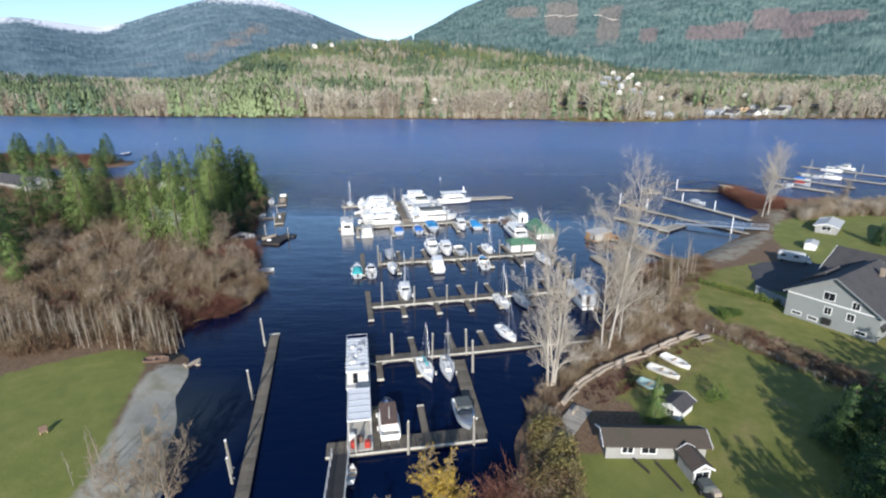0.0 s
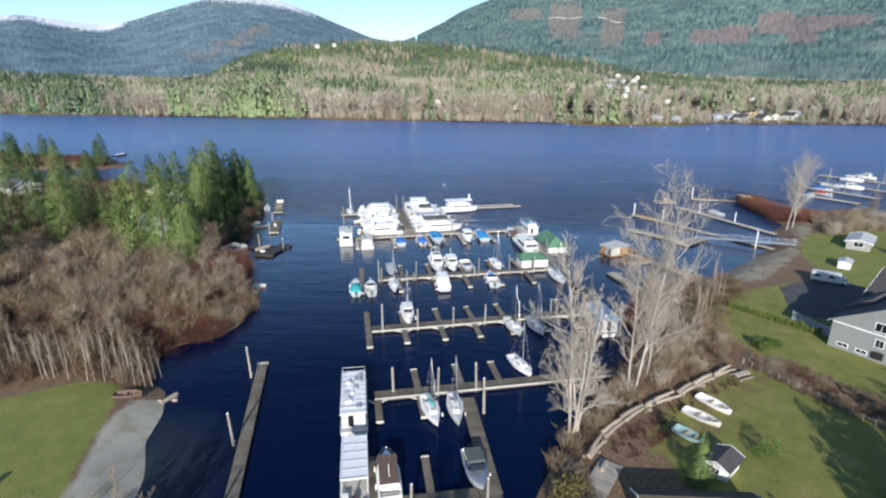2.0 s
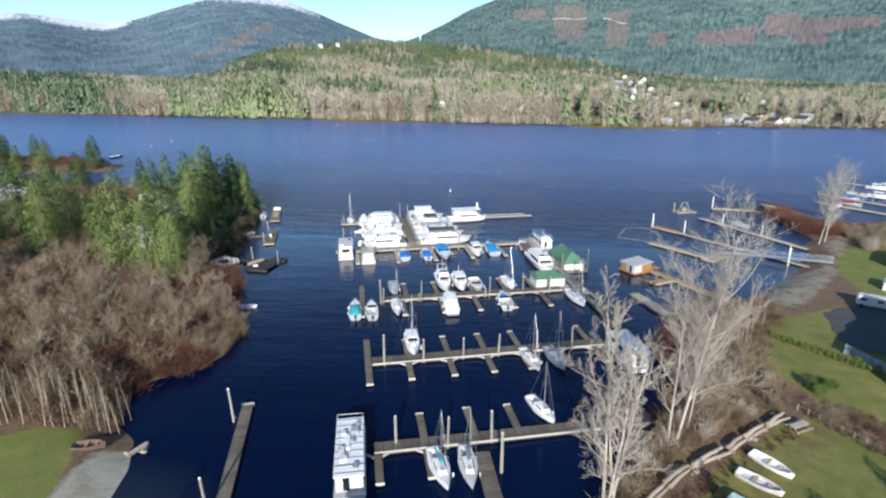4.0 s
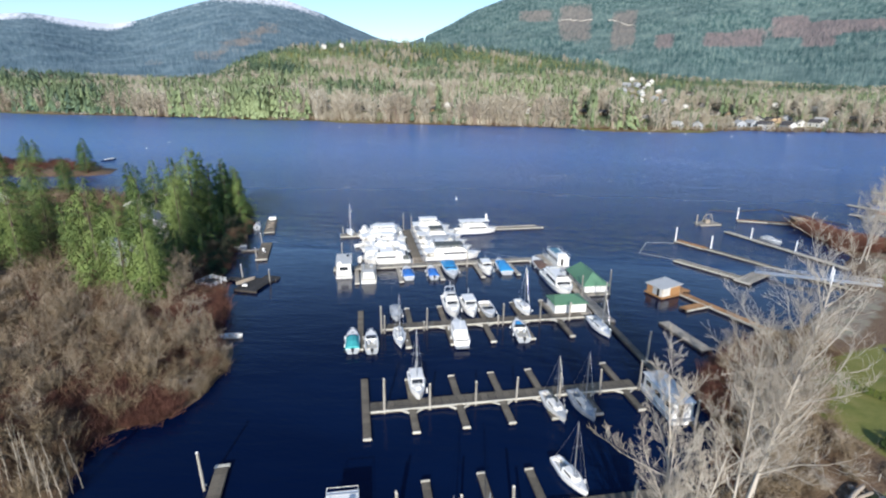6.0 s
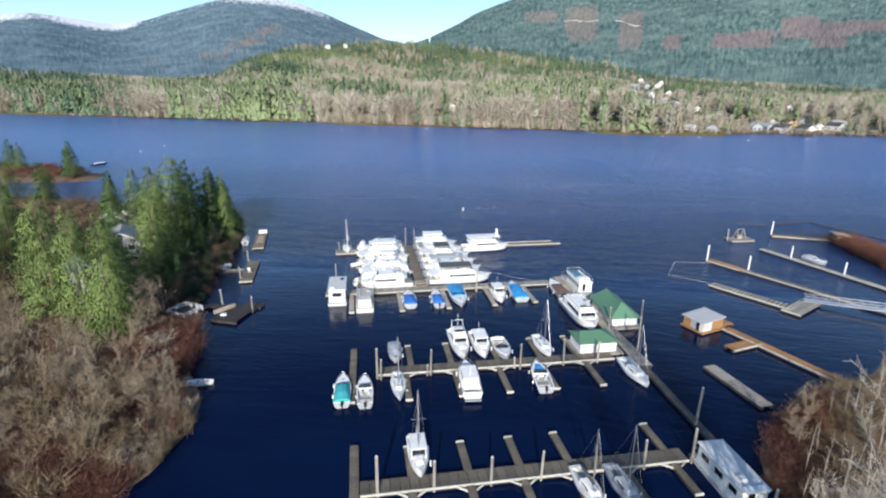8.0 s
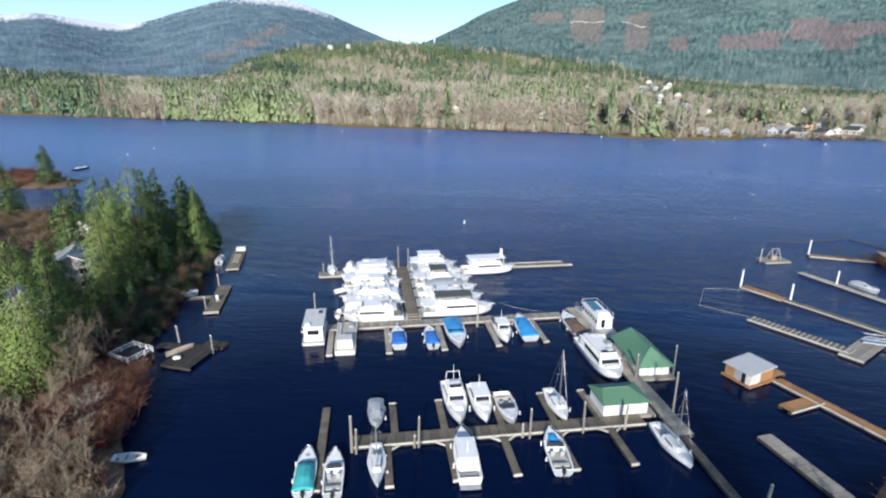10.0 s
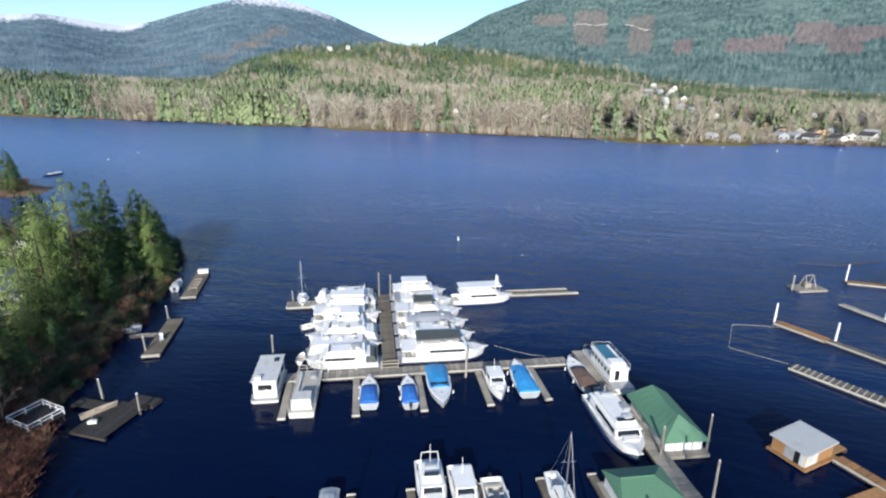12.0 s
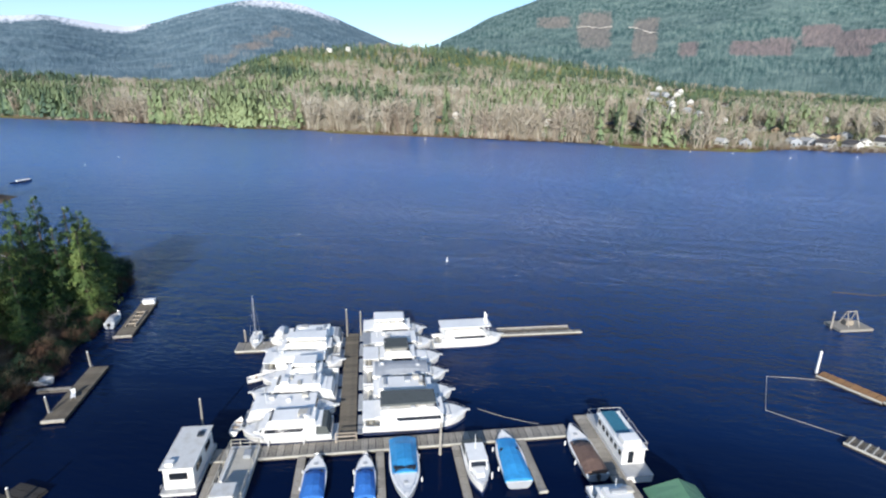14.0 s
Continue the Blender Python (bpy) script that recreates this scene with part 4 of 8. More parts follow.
def runabout(x, y, rz, L, B, cover, label, style="cover", hullm=WHITE, motor=True, stripe=None):
    """A small open powerboat: style cover (canvas all over), half (canvas aft), open (seats and windscreen), or bow (canvas over the stern half, bare foredeck)."""
    b = thing("motorboat", label, "boat", x, y, 0, rz, "moored small boats")
    part("hull", hull(Geo(), L, B, 0.95, 2.6, 0.9, 0.4, 0.35, (0.06, 0.55)), hullm, b)
    if stripe:
        part("hull_stripe", hull(Geo(), L * 1.004, B * 1.012, 0.55, 2.6, 0.9, 0.5), stripe, b)
    part("rub_rail", hull(Geo(), L * 1.006, B * 1.02, 0.9, 2.6, 0.9, 0.4, 0.3, (0.02, 0.99), lift=0.37, inner=0.93), LGREY, b)
    part("windscreen", trunk(Geo(), L * 0.02, L * 0.12, B * 0.8, B * 0.66, 1.0, 1.42, 0.35, 0.2), GLASS, b)
    if style == "cover":
        part("canvas_cover", tent(Geo(), -L * 0.49, L * 0.3, B * 0.98, B * 0.72, 1.0, 1.75), cover, b)
    elif style == "half":
        part("canvas_cover", tent(Geo(), -L * 0.47, L * 0.12, B * 0.96, B * 0.84, 1.0, 1.9), cover, b)
        part("foredeck_hatch", Geo().box((L * 0.27, 0, 1.16), (0.5, 0.5, 0.06)), GREYDECK, b)
    elif style == "top":
        part("bimini_top", trunk(Geo(), -L * 0.3, L * 0.08, B * 0.82, B * 0.78, 2.0, 2.16, 0.08, 0.08, 0.05), cover, b)
        g = Geo()
        for e in (-1, 1):
            for xx in (-L * 0.28, L * 0.03):
                g.tube((xx, e * B * 0.42, 1.0), (xx, e * B * 0.38, 2.05), 0.025, 0.025, 5)
        part("bimini_frame", g, METAL, b)
    if style in ("open", "top"):
        for e in (-1, 1):
            part("seat", Geo().box((-L * 0.08, e * B * 0.22, 0.6), (0.55, 0.5, 0.4), ch=0.08).box((-L * 0.12, e * B * 0.22, 0.95), (0.16, 0.5, 0.5), ch=0.06), LGREY, b)
        part("rear_bench", Geo().box((-L * 0.36, 0, 0.6), (0.6, B * 0.7, 0.42), ch=0.06), BEIGE, b)
        part("sole", Geo().box((-L * 0.16, 0, 0.375), (L * 0.44, B * 0.7, 0.03)), BEIGE, b)
    part("bow_rail", rail(Geo(), [(L * 0.16, -B * 0.38), (L * 0.33, -B * 0.26), (L * 0.45, -B * 0.08), (L * 0.45, B * 0.08), (L * 0.33, B * 0.26), (L * 0.16, B * 0.38)], 1.12, 0.4), METAL, b)
    if motor:
        outboard(b, L)
    fenders(b, L, B, 0.9)
    return b


def cruiser(x, y, rz, L, B, label, fly=True, canvas=None, hullm=WHITE, tower=False, long_house=False, awning=None, category="cabin cruiser", top=None, sloop=0.0, full=False):
    """A cabin cruiser: hull, deckhouse with dark windows, foredeck trunk, perhaps a flybridge, canvas over the cockpit, rails."""
    b = thing("cabin_cruiser", label, category, x, y, 0, rz, "moored cabin cruisers")
    H = 1.15 + 0.02 * L
    fine = 4.2 if full else 2.4
    part("hull", hull(Geo(), L, B, H, fine, 0.95, 0.4, 0.55, (0.04, 0.24)), hullm, b)
    part("boot_stripe", hull(Geo(), L * 0.99, B * 0.95, 0.24, fine, 0.95, 0.4), NAVY, b)
    x0, x1 = (-L * 0.34, L * (0.26 if full else 0.2)) if long_house else (-L * 0.24, L * (0.16 if full else 0.1))
    dh = H + 1.15
    part("foredeck_trunk", trunk(Geo(), x1 - 0.3, L * 0.36, B * 0.72, B * 0.4, H + 0.02, H + 0.5, 0.5, 0.0), WHITE, b)
    part("deckhouse", trunk(Geo(), x0, x1 + 0.4, B * 0.84, B * 0.78, H, dh, 0.75, 0.1, 0.16), WHITE, b)
    part("side_window", band(Geo(), x0 + 0.35, x1 - 0.35, B * 0.81, H + 0.48, dh - 0.18, 0.05, 0.11), GLASS, b)
    part("windshield", Geo().loft([[(x1 + 0.34 - 0.5 * s, -B * 0.31, H + 0.42 + 0.55 * s), (x1 + 0.34 - 0.5 * s, B * 0.31, H + 0.42 + 0.55 * s), (x1 + 0.22 - 0.5 * s, B * 0.31, H + 0.42 + 0.55 * s), (x1 + 0.22 - 0.5 * s, -B * 0.31, H + 0.42 + 0.55 * s)] for s in (0, 1)]), GLASS, b)
    part("roof", Geo().box(((x0 + x1) / 2 - 0.25, 0, dh + 0.07), (x1 - x0 + 0.7, B * 0.8, 0.1), ch=0.05), top or WHITE, b)
    if fly:
        part("flybridge", trunk(Geo(), x0 + 0.2, x1 - 0.5, B * 0.66, B * 0.6, dh + 0.1, dh + 0.75, 0.5, 0.0, 0.08), WHITE, b)
        part("flybridge_windscreen", trunk(Geo(), x1 - 1.25, x1 - 0.85, B * 0.56, B * 0.5, dh + 0.72, dh + 1.02, 0.22, 0.1), GLASS, b)
        part("helm_seat", Geo().box((x0 + 1.1, 0.0, dh + 0.9), (0.5, B * 0.4, 0.5), ch=0.08), LGREY, b)
        if canvas is not None:
            part("canvas_top", trunk(Geo(), x0 + 0.1, x1 - 1.0, B * 0.7, B * 0.64, dh + 1.5, dh + 1.68, 0.1, 0.1, 0.08), canvas, b)
            g = Geo()
            for e in (-1, 1):
                for xx in (x0 + 0.3, x1 - 1.4):
                    g.tube((xx, e * B * 0.32, dh + 0.6), (xx, e * B * 0.3, dh + 1.52), 0.03, 0.03, 5)
            part("canvas_frame", g, METAL, b)
    elif canvas is not None:
        part("canvas_top", tent(Geo(), x0 - L * 0.02, x1 + 0.2, B * 0.82, B * 0.72, dh + 0.05, dh + 0.75), canvas, b)
    if awning is not None:
        part("cockpit_cover", trunk(Geo(), -L * 0.48, x0 + 0.1, B * 0.9, B * 0.86, H + 0.05, H + 1.1, 0.02, 0.35, 0.1), awning, b)
    else:
        part("cockpit_seat", Geo().box((-L * 0.42, 0, 0.85), (0.55, B * 0.7, 0.5), ch=0.08), BEIGE, b)
    part("swim_platform", Geo().box((-L / 2 - 0.35, 0, 0.35), (0.7, B * 0.8, 0.1)), LGREY, b)
    pts = [(x1 + 0.2, -B * 0.44), (L * 0.26, -B * 0.38), (L * 0.38, -B * 0.24), (L * 0.48, -B * 0.05), (L * 0.48, B * 0.05), (L * 0.38, B * 0.24), (L * 0.26, B * 0.38), (x1 + 0.2, B * 0.44)]
    part("bow_rail", rail(Geo(), pts, H + 0.1, 0.6), METAL, b)
    part("mast", Geo().tube((x0 + 0.5, 0, dh), (x0 + 0.3, 0, dh + (3.2 if tower else 1.9)), 0.05, 0.03, 6), TRIM, b)
    if sloop:
        part("sailing_mast", Geo().tube((x1 - 0.4, 0, dh), (x1 - 0.6, 0, sloop), 0.08, 0.05, 7), METAL, b)
        g = Geo().tube((x1 - 0.5, -0.9, sloop * 0.62), (x1 - 0.5, 0.9, sloop * 0.62), 0.03, 0.03, 5)
        for p in ((L * 0.48, 0, H + 0.2), (-L * 0.48, 0, H), (x1 - 0.5, B * 0.45, H), (x1 - 0.5, -B * 0.45, H)):
            g.tube(p, (x1 - 0.6, 0, sloop - 0.1), 0.014, 0.014, 3)
        part("rigging", g, METAL, b)
        part("boom", Geo().tube((x1 - 0.4, 0, dh + 0.7), (-L * 0.3, 0, dh + 0.6), 0.07, 0.06, 6), METAL, b)
    if tower:
        g = Geo()
        for e in (-1, 1):
            g.path([(x0 + 0.2, e * B * 0.34, dh), (x0 - 0.3, e * B * 0.28, dh + 1.7), (x0 - 0.3, 0, dh + 1.75)], 0.05)
        part("radar_arch", g, TRIM, b)
    if full:
        part("deck_hatch", Geo().box((L * 0.4, 0.2, H + 0.2), (0.6, 0.6, 0.12), ch=0.03), LGREY, b)
        part("deck_locker", Geo().box((x0 - 0.3, B * rnd.uniform(-0.3, 0.3), H + 0.35), (0.6, rnd.uniform(0.8, 1.6), 0.7), ch=0.06), rnd.choice((OFFWHITE, LGREY, WHITE)), b)
        part("roof_hatch", Geo().box((x1 - rnd.uniform(0.6, 1.4), B * rnd.uniform(-0.2, 0.2), dh + 0.16), (0.7, 0.7, 0.1), ch=0.03), rnd.choice((GLASS, LGREY, GREYDECK)), b)
        if rnd.random() < 0.6:
            part("radar_dome", Geo().loft([[(x0 + 0.9 + math.cos(a) * r, math.sin(a) * r, dh + z) for a in np.linspace(0, 2 * math.pi, 9)[:-1]] for r, z in ((0.25, 0.75), (0.32, 0.85), (0.3, 1.0), (0.12, 1.08))]), TRIM, b)
        for _ in range(3):
            w_, t_ = rnd.uniform(0.5, 1.3), rnd.uniform(0.2, 0.5)
            part("roof_locker", Geo().box((rnd.uniform(x0 + 0.6, x1 - 1.2), B * rnd.uniform(-0.26, 0.26), dh + 0.12 + t_ / 2 + (0.62 if fly else 0.0)), (w_, rnd.uniform(0.5, 1.4), t_), ch=0.07), rnd.choice((OFFWHITE, WHITE, LGREY, BEIGE, GREYDECK)), b)
        if awning is None and rnd.random() < 0.75:
            part("cockpit_hardtop", Geo().box((-L * 0.4, 0, dh - 0.05), (L * 0.2, B * 0.84, 0.1), ch=0.04), rnd.choice((WHITE, OFFWHITE, WHITE, LGREY)), b)
            for e in (-1, 1):
                part("hardtop_post", Geo().tube((-L * 0.48, e * B * 0.38, H), (-L * 0.48, e * B * 0.38, dh - 0.08), 0.05, 0.05, 5), TRIM, b)
        part("bow_pulpit", Geo().box((L * 0.5, 0, H + 0.3), (0.9, 0.5, 0.1), ch=0.03), OFFWHITE, b)
        part("deck_step", Geo().box((x1 + 0.75, 0, H + 0.35), (0.7, B * 0.5, 0.35), ch=0.08), OFFWHITE, b)
        pts = [(x0 + 0.1, -B * 0.47), (-L * 0.1, -B * 0.47), (L * 0.1, -B * 0.47), (x1, -B * 0.46)]
        part("side_rail", rail(Geo(), pts, H + 0.05, 0.65), METAL, b)
        part("side_rail", rail(Geo(), [(x, -y) for x, y in pts], H + 0.05, 0.65), METAL, b)
    fenders(b, L, B, H)
    return b


def houseboat(x, y, rz, L, B, h, label, wallm=WHITE, roofm=LGREY, deck_up=False, porch=0.12, windows=4, roof_items=None, hullh=0.55, name="houseboat"):
    """A boxy cabin on a barge hull, with a porch at each end, windows, a door and a roof deck."""
    b = thing(name, label, "houseboat", x, y, 0, rz, "moored houseboats")
    part("hull", Geo().loft([[(-L / 2, -B * 0.46, -0.3), (L * 0.46, -B * 0.46, -0.3), (L * 0.46, B * 0.46, -0.3), (-L / 2, B * 0.46, -0.3)], [(-L / 2, -B / 2, hullh), (L / 2, -B / 2, hullh), (L / 2, B / 2, hullh), (-L / 2, B / 2, hullh)]]), wallm, b)
    part("deck", Geo().box((0, 0, hullh + 0.03), (L * 1.005, B * 1.02, 0.1), ch=0.03), GREYDECK, b)
    xa, xb = -L * (0.5 - porch * 0.7), L * (0.5 - porch)
    part("cabin", trunk(Geo(), xa, xb, B * 0.88, B * 0.86, hullh + 0.08, hullh + h, 0.12, 0.04, 0.04), wallm, b)
    part("roof", Geo().box(((xa + xb) / 2, 0, hullh + h + 0.1), (xb - xa + 0.5, B * 0.97, 0.1), ch=0.04), roofm, b)
    n = windows
    for k in range(n):
        c = xa + (xb - xa) * (k + 0.6) / (n + 0.2)
        for e in (-1, 1):
            w = part("window", Geo().box((c, e * (B * 0.43 + 0.0), hullh + h * 0.62), ((xb - xa) / n * 0.5, 0.07, h * 0.3), ch=0.01), GLASS, b)
    part("door", Geo().box((xa - 0.01, B * 0.1, hullh + h * 0.5), (0.08, 0.7, h * 0.78), ch=0.01), GLASS, b)
    part("window", Geo().box((xb + 0.02, 0, hullh + h * 0.62), (0.08, B * 0.5, h * 0.3), ch=0.01), GLASS, b)
    zz = hullh + 0.08
    g = rail(Geo(), [(xb + 0.2, -B * 0.46), (L * 0.49, -B * 0.46), (L * 0.49, 0), (L * 0.49, B * 0.46), (xb + 0.2, B * 0.46)], zz, 0.9, 0.03)
    part("porch_rail", g, METAL, b)
    if deck_up:
        pts = [(xa, -B * 0.46), (xa + (xb - xa) / 3, -B * 0.46), (xa + (xb - xa) * 2 / 3, -B * 0.46), (xb, -B * 0.46), (xb, B * 0.46), (xa + (xb - xa) * 2 / 3, B * 0.46), (xa + (xb - xa) / 3, B * 0.46), (xa, B * 0.46), (xa, -B * 0.46)]
        part("roof_rail", rail(Geo(), pts, hullh + h + 0.12, 0.75, 0.035), OFFWHITE, b)
    if roof_items:
        for nm, c, s, m in roof_items:
            part(nm, Geo().box((c[0], c[1], hullh + h + 0.15 + s[2] / 2), s, ch=0.05), m, b)
    return b


def dinghy(x, y, z, rz, L, B, label, m=WHITE, tilt=0, name="dinghy"):
    b = thing(name, label, "dinghy", x, y, z, rz, "small dinghies")
    if tilt:
        b.matrix_basis = pose(x, y, z, tilt, 0, rz)
    part("hull", hull(Geo(), L, B, 0.5, 2.2, 0.8, 0.4, 0.1, (0.05, 0.9), 10), m, b)
    part("thwart", Geo().box((-L * 0.1, 0, 0.36), (0.28, B * 0.84, 0.05)).box((L * 0.2, 0, 0.38), (0.25, B * 0.6, 0.05)), TAN, b)
    return b


SOUTH, EAST = -73.0, 17.0
# on the southern float and second dock
b = houseboat(-12.9, 87.6, 106, 12.2, 3.5, 2.1, "white party pontoon with a railed roof and clear side curtains", OFFWHITE, TRIM, True, 0.1, 5,
              (("bench", (-2, 0.8, 0), (2.4, 0.5, 0.45), OFFWHITE), ("locker", (2.2, -0.6, 0), (1.2, 1.0, 0.5), LGREY), ("slide", (0.2, 0.2, 0), (2.6, 0.5, 0.3), TRIM)))
for k in range(9):
    part("roof_rib", Geo().box((-5.0 + k * 1.2, 0, 2.86), (0.12, 3.3, 0.1), ch=0.02), LGREY, b)
for k in range(6):
    part("deck_chair", Geo().box((-4.2 + k * 1.5, (-0.7, 0.5, 0.9, -0.3, 0.7, -0.9)[k], 3.05), (0.7, 0.6, 0.35), ch=0.06), (LGREY, OFFWHITE, GREYDECK)[k % 3], b)
b = thing("pontoon_boat", "white-roofed pontoon barge with red stern gear and low rails", "pontoon boat", -8.7, 73.6, 0, 106)
for e in (-1.05, 1.05):
    part("pontoon", Geo().tube((-5.6, e, 0.15), (5.4, e, 0.15), 0.4, 0.4, 10).tube((5.4, e, 0.15), (5.9, e, 0.3), 0.4, 0.08, 10), ALU, b)
part("deck", Geo().box((0, 0, 0.62), (11.2, 3.1, 0.12)), BEIGE, b)
part("roof", Geo().box((1.1, 0, 2.75), (7.4, 3.0, 0.12), ch=0.05), TRIM, b)
for k in range(6):
    part("roof_rib", Geo().box((-2.4 + k * 1.4, 0, 2.85), (0.12, 3.0, 0.08), ch=0.02), LGREY, b)
for e in (-1.45, 1.45):
    part("roof_edge", Geo().box((1.1, e, 2.86), (7.4, 0.12, 0.1), ch=0.02), TRIM, b)
for xx in (-2.4, 0.8, 4.6):
    for e in (-1.4, 1.4):
        part("roof_post", Geo().tube((xx, e, 0.65), (xx, e, 2.72), 0.05, 0.05, 5), OFFWHITE, b)
part("rail", rail(Geo(), [(-5.4, -1.5), (-2.5, -1.5), (0.5, -1.5), (3, -1.5), (5.5, -1.5), (5.5, 1.5), (3, 1.5), (0.5, 1.5), (-2.5, 1.5), (-5.4, 1.5)], 0.68, 0.85, 0.04), OFFWHITE, b)
for xx, yy, m in ((-4.9, -0.9, RED), (-4.7, 0.8, RED), (-3.8, 0.0, BROWNC), (-3.3, 1.0, WHITE)):
    part("gear_box", Geo().box((xx, yy, 1.05), (0.8, 0.7, 0.75), ch=0.08), m, b)
part("helm_console", Geo().box((3.4, 0.9, 1.1), (0.8, 0.8, 0.9), ch=0.08), WHITE, b)
cruiser(-5.0, 74.2, 107, 7.4, 2.7, "small white cabin boat with a brown roof", False, hullm=WHITE, long_house=True, top=BROWNC)
runabout(4.8, 76.8, -73, 6.6, 2.6, DGREY, "grey aluminium boat with dark canvas over its stern", "top", ALU, True)
sailboat(-2.1, 87.5, -66, 7.2, 2.4, 9.0, TEAL, "white sailboat with a teal cover and bare mast", WHITE)
sailboat(1.2, 88.2, -76, 7.2, 2.3, 9.2, LGREY, "grey-white sailboat with a slender mast", OFFWHITE)
sailboat(10.2, 100.9, -60, 6.6, 2.2, 8.4, None, "white sailboat with a dark waterline stripe", WHITE, WHITE)
# third dock
cruiser(-10.9, 116.5, SOUTH, 7.0, 2.5, "small white motor sailer with dark windows and tall mast", False, sloop=10.2)
sailboat(9.1, 114.6, -68, 7.2, 2.5, 9.0, DGREY, "white sailboat with dark covered cockpit", OFFWHITE)
sailboat(13.1, 115.5, -69, 7.4, 2.5, 9.4, LGREY, "pale grey sailboat under a light deck cover", LGREY, OFFWHITE)
houseboat(25.1, 118.4, 106, 9.6, 3.5, 2.4, "white floating cabin with a flat pale roof and glazed ends", WHITE, OFFWHITE, False, 0.1, 3,
          (("roof_vent", (-2.5, 0.5, 0), (0.8, 0.8, 0.3), OFFWHITE), ("roof_box", (-4.2, 0, 0), (0.9, 2.6, 0.25), WHITE)))
# fourth dock
runabout(-24.8, 129.3, 107, 7.6, 2.5, TEAL, "white runabout under a teal canvas cover", "half")
runabout(-21.5, 129.6, 107, 7.4, 2.4, LGREY, "open white runabout with grey seats", "open")
sailboat(-16.9, 131.6, SOUTH, 7.4, 2.3, 9.2, None, "white sloop with a thin bare mast", WHITE)
cruiser(-6.7, 135.0, 104, 9.2, 3.0, "white express cruiser with a dark-trimmed open cockpit", False)
b = runabout(4.3, 138.0, 101, 7.8, 2.8, TEAL, "white boat with a small light blue canvas forward", "open")
part("bow_canvas", tent(Geo(), 0.9, 2.6, 1.5, 0.9, 1.1, 1.45), LBLUE, b)
runabout(-19.8, 141.4, SOUTH, 5.6, 2.3, LGREY, "small boat wrapped in pale grey canvas", "cover", LGREY, False)
cruiser(-9.4, 145.8, SOUTH, 9.6, 3.3, "white sport cruiser with a tall radar arch", True, tower=True)
cruiser(-5.8, 146.2, SOUTH, 8.4, 3.0, "white cuddy cruiser with a smooth foredeck", False)
runabout(-2.1, 145.9, SOUTH, 7.0, 2.8, LGREY, "white bow-rider with a low windscreen", "open")
sailboat(4.9, 148.0, -72, 7.6, 2.7, 9.6, None, "white sailboat with tall bare mast", WHITE)
sailboat(19.0, 141.6, -72, 8.6, 2.8, 9.2, LGREY, "white sailboat with grey deck beside the trunk walkway", WHITE)
# by the boathouses
cruiser(12.6, 162.3, SOUTH, 13.2, 4.6, "large white motor yacht with smooth deckhouse roof", True, long_house=True, full=True)
houseboat(13.4, 177.5, 107, 12.4, 3.3, 2.1, "white house cruiser with blue roof glazing and a railed top", WHITE, WHITE, True, 0.24, 6,
          (("roof_glazing", (1.2, 0, 0), (4.4, 2.0, 0.12), ROOFGLASS), ("helm_shelter", (-2.8, 0, 0), (1.6, 2.2, 0.7), WHITE)), 0.9)
runabout(8.9, 175.4, 107, 9.6, 3.1, BROWNC, "white cruiser with a brown canvas over its cockpit", "half", stripe=None)
# along the northern dock
dinghy(-7.2, 64.6, 0.05, 100, 2.6, 1.2, "small blue and white dinghy tied by the gangway", WHITE)
houseboat(-37.4, 163.3, SOUTH, 8.4, 3.8, 2.8, "tall boxy white houseboat with a pale roof", WHITE, OFFWHITE, False, 0.08, 2,
          (("roof_hatch", (-2.2, 0.9, 0), (0.9, 0.7, 0.25), GLASS), ("roof_rim", (3.0, -0.9, 0), (0.8, 0.9, 0.4), WHITE)))
b = thing("workboat", "open grey landing barge with pale railings", "barge", -31.2, 162.4, 0, 106)
part("hull", Geo().loft([[(-5.4, -1.6, -0.3), (4.8, -1.6, -0.3), (4.8, 1.6, -0.3), (-5.4, 1.6, -0.3)], [(-5.6, -1.75, 0.9), (5.6, -1.75, 0.9), (5.6, 1.75, 0.9), (-5.6, 1.75, 0.9)]]), OFFWHITE, b)
part("deck", Geo().box((-0.2, 0, 0.95), (10.6, 3.2, 0.1)), BEIGE, b)
part("deck_house", trunk(Geo(), -5.0, -2.6, 2.8, 2.6, 1.0, 2.6, 0.2, 0.05), OFFWHITE, b)
part("bench", Geo().box((1.6, 1.2, 1.2), (5.4, 0.4, 0.42), ch=0.04), OFFWHITE, b)
part("deck_box", Geo().box((3.6, -0.7, 1.25), (1.2, 0.9, 0.5), ch=0.05), LGREY, b)
railing(b, [(-5.4, -1.7), (-3.6, -1.7), (-1.8, -1.7), (0, -1.7), (1.8, -1.7), (3.6, -1.7), (5.4, -1.7), (5.4, -0.6), (5.4, 0.6), (5.4, 1.7), (3.6, 1.7), (1.8, 1.7), (0, 1.7), (-1.8, 1.7), (-3.6, 1.7), (-5.4, 1.7)], 1.0, 1.0, 0.05, BEIGE)
runabout(-22.2, 164.2, 107, 7.4, 2.8, BLUE, "small boat under deep blue canvas with a pale stern", "half", motor=False)
runabout(-16.5, 165.4, 107, 7.4, 2.5, BLUE, "white runabout with a deep blue cover over its cockpit", "half")
runabout(-12.4, 167.9, SOUTH, 10.6, 3.6, LBLUE, "white bowed cruiser draped with a light blue tarp", "half", motor=False)
cruiser(-3.9, 169.4, SOUTH, 7.6, 2.9, "white cruiser with a charcoal cockpit cover", False, awning=DGREY)
runabout(-0.1, 172.4, 106, 9.4, 3.4, LBLUE, "white cruiser wrapped in bright blue tarps", "cover", motor=False)
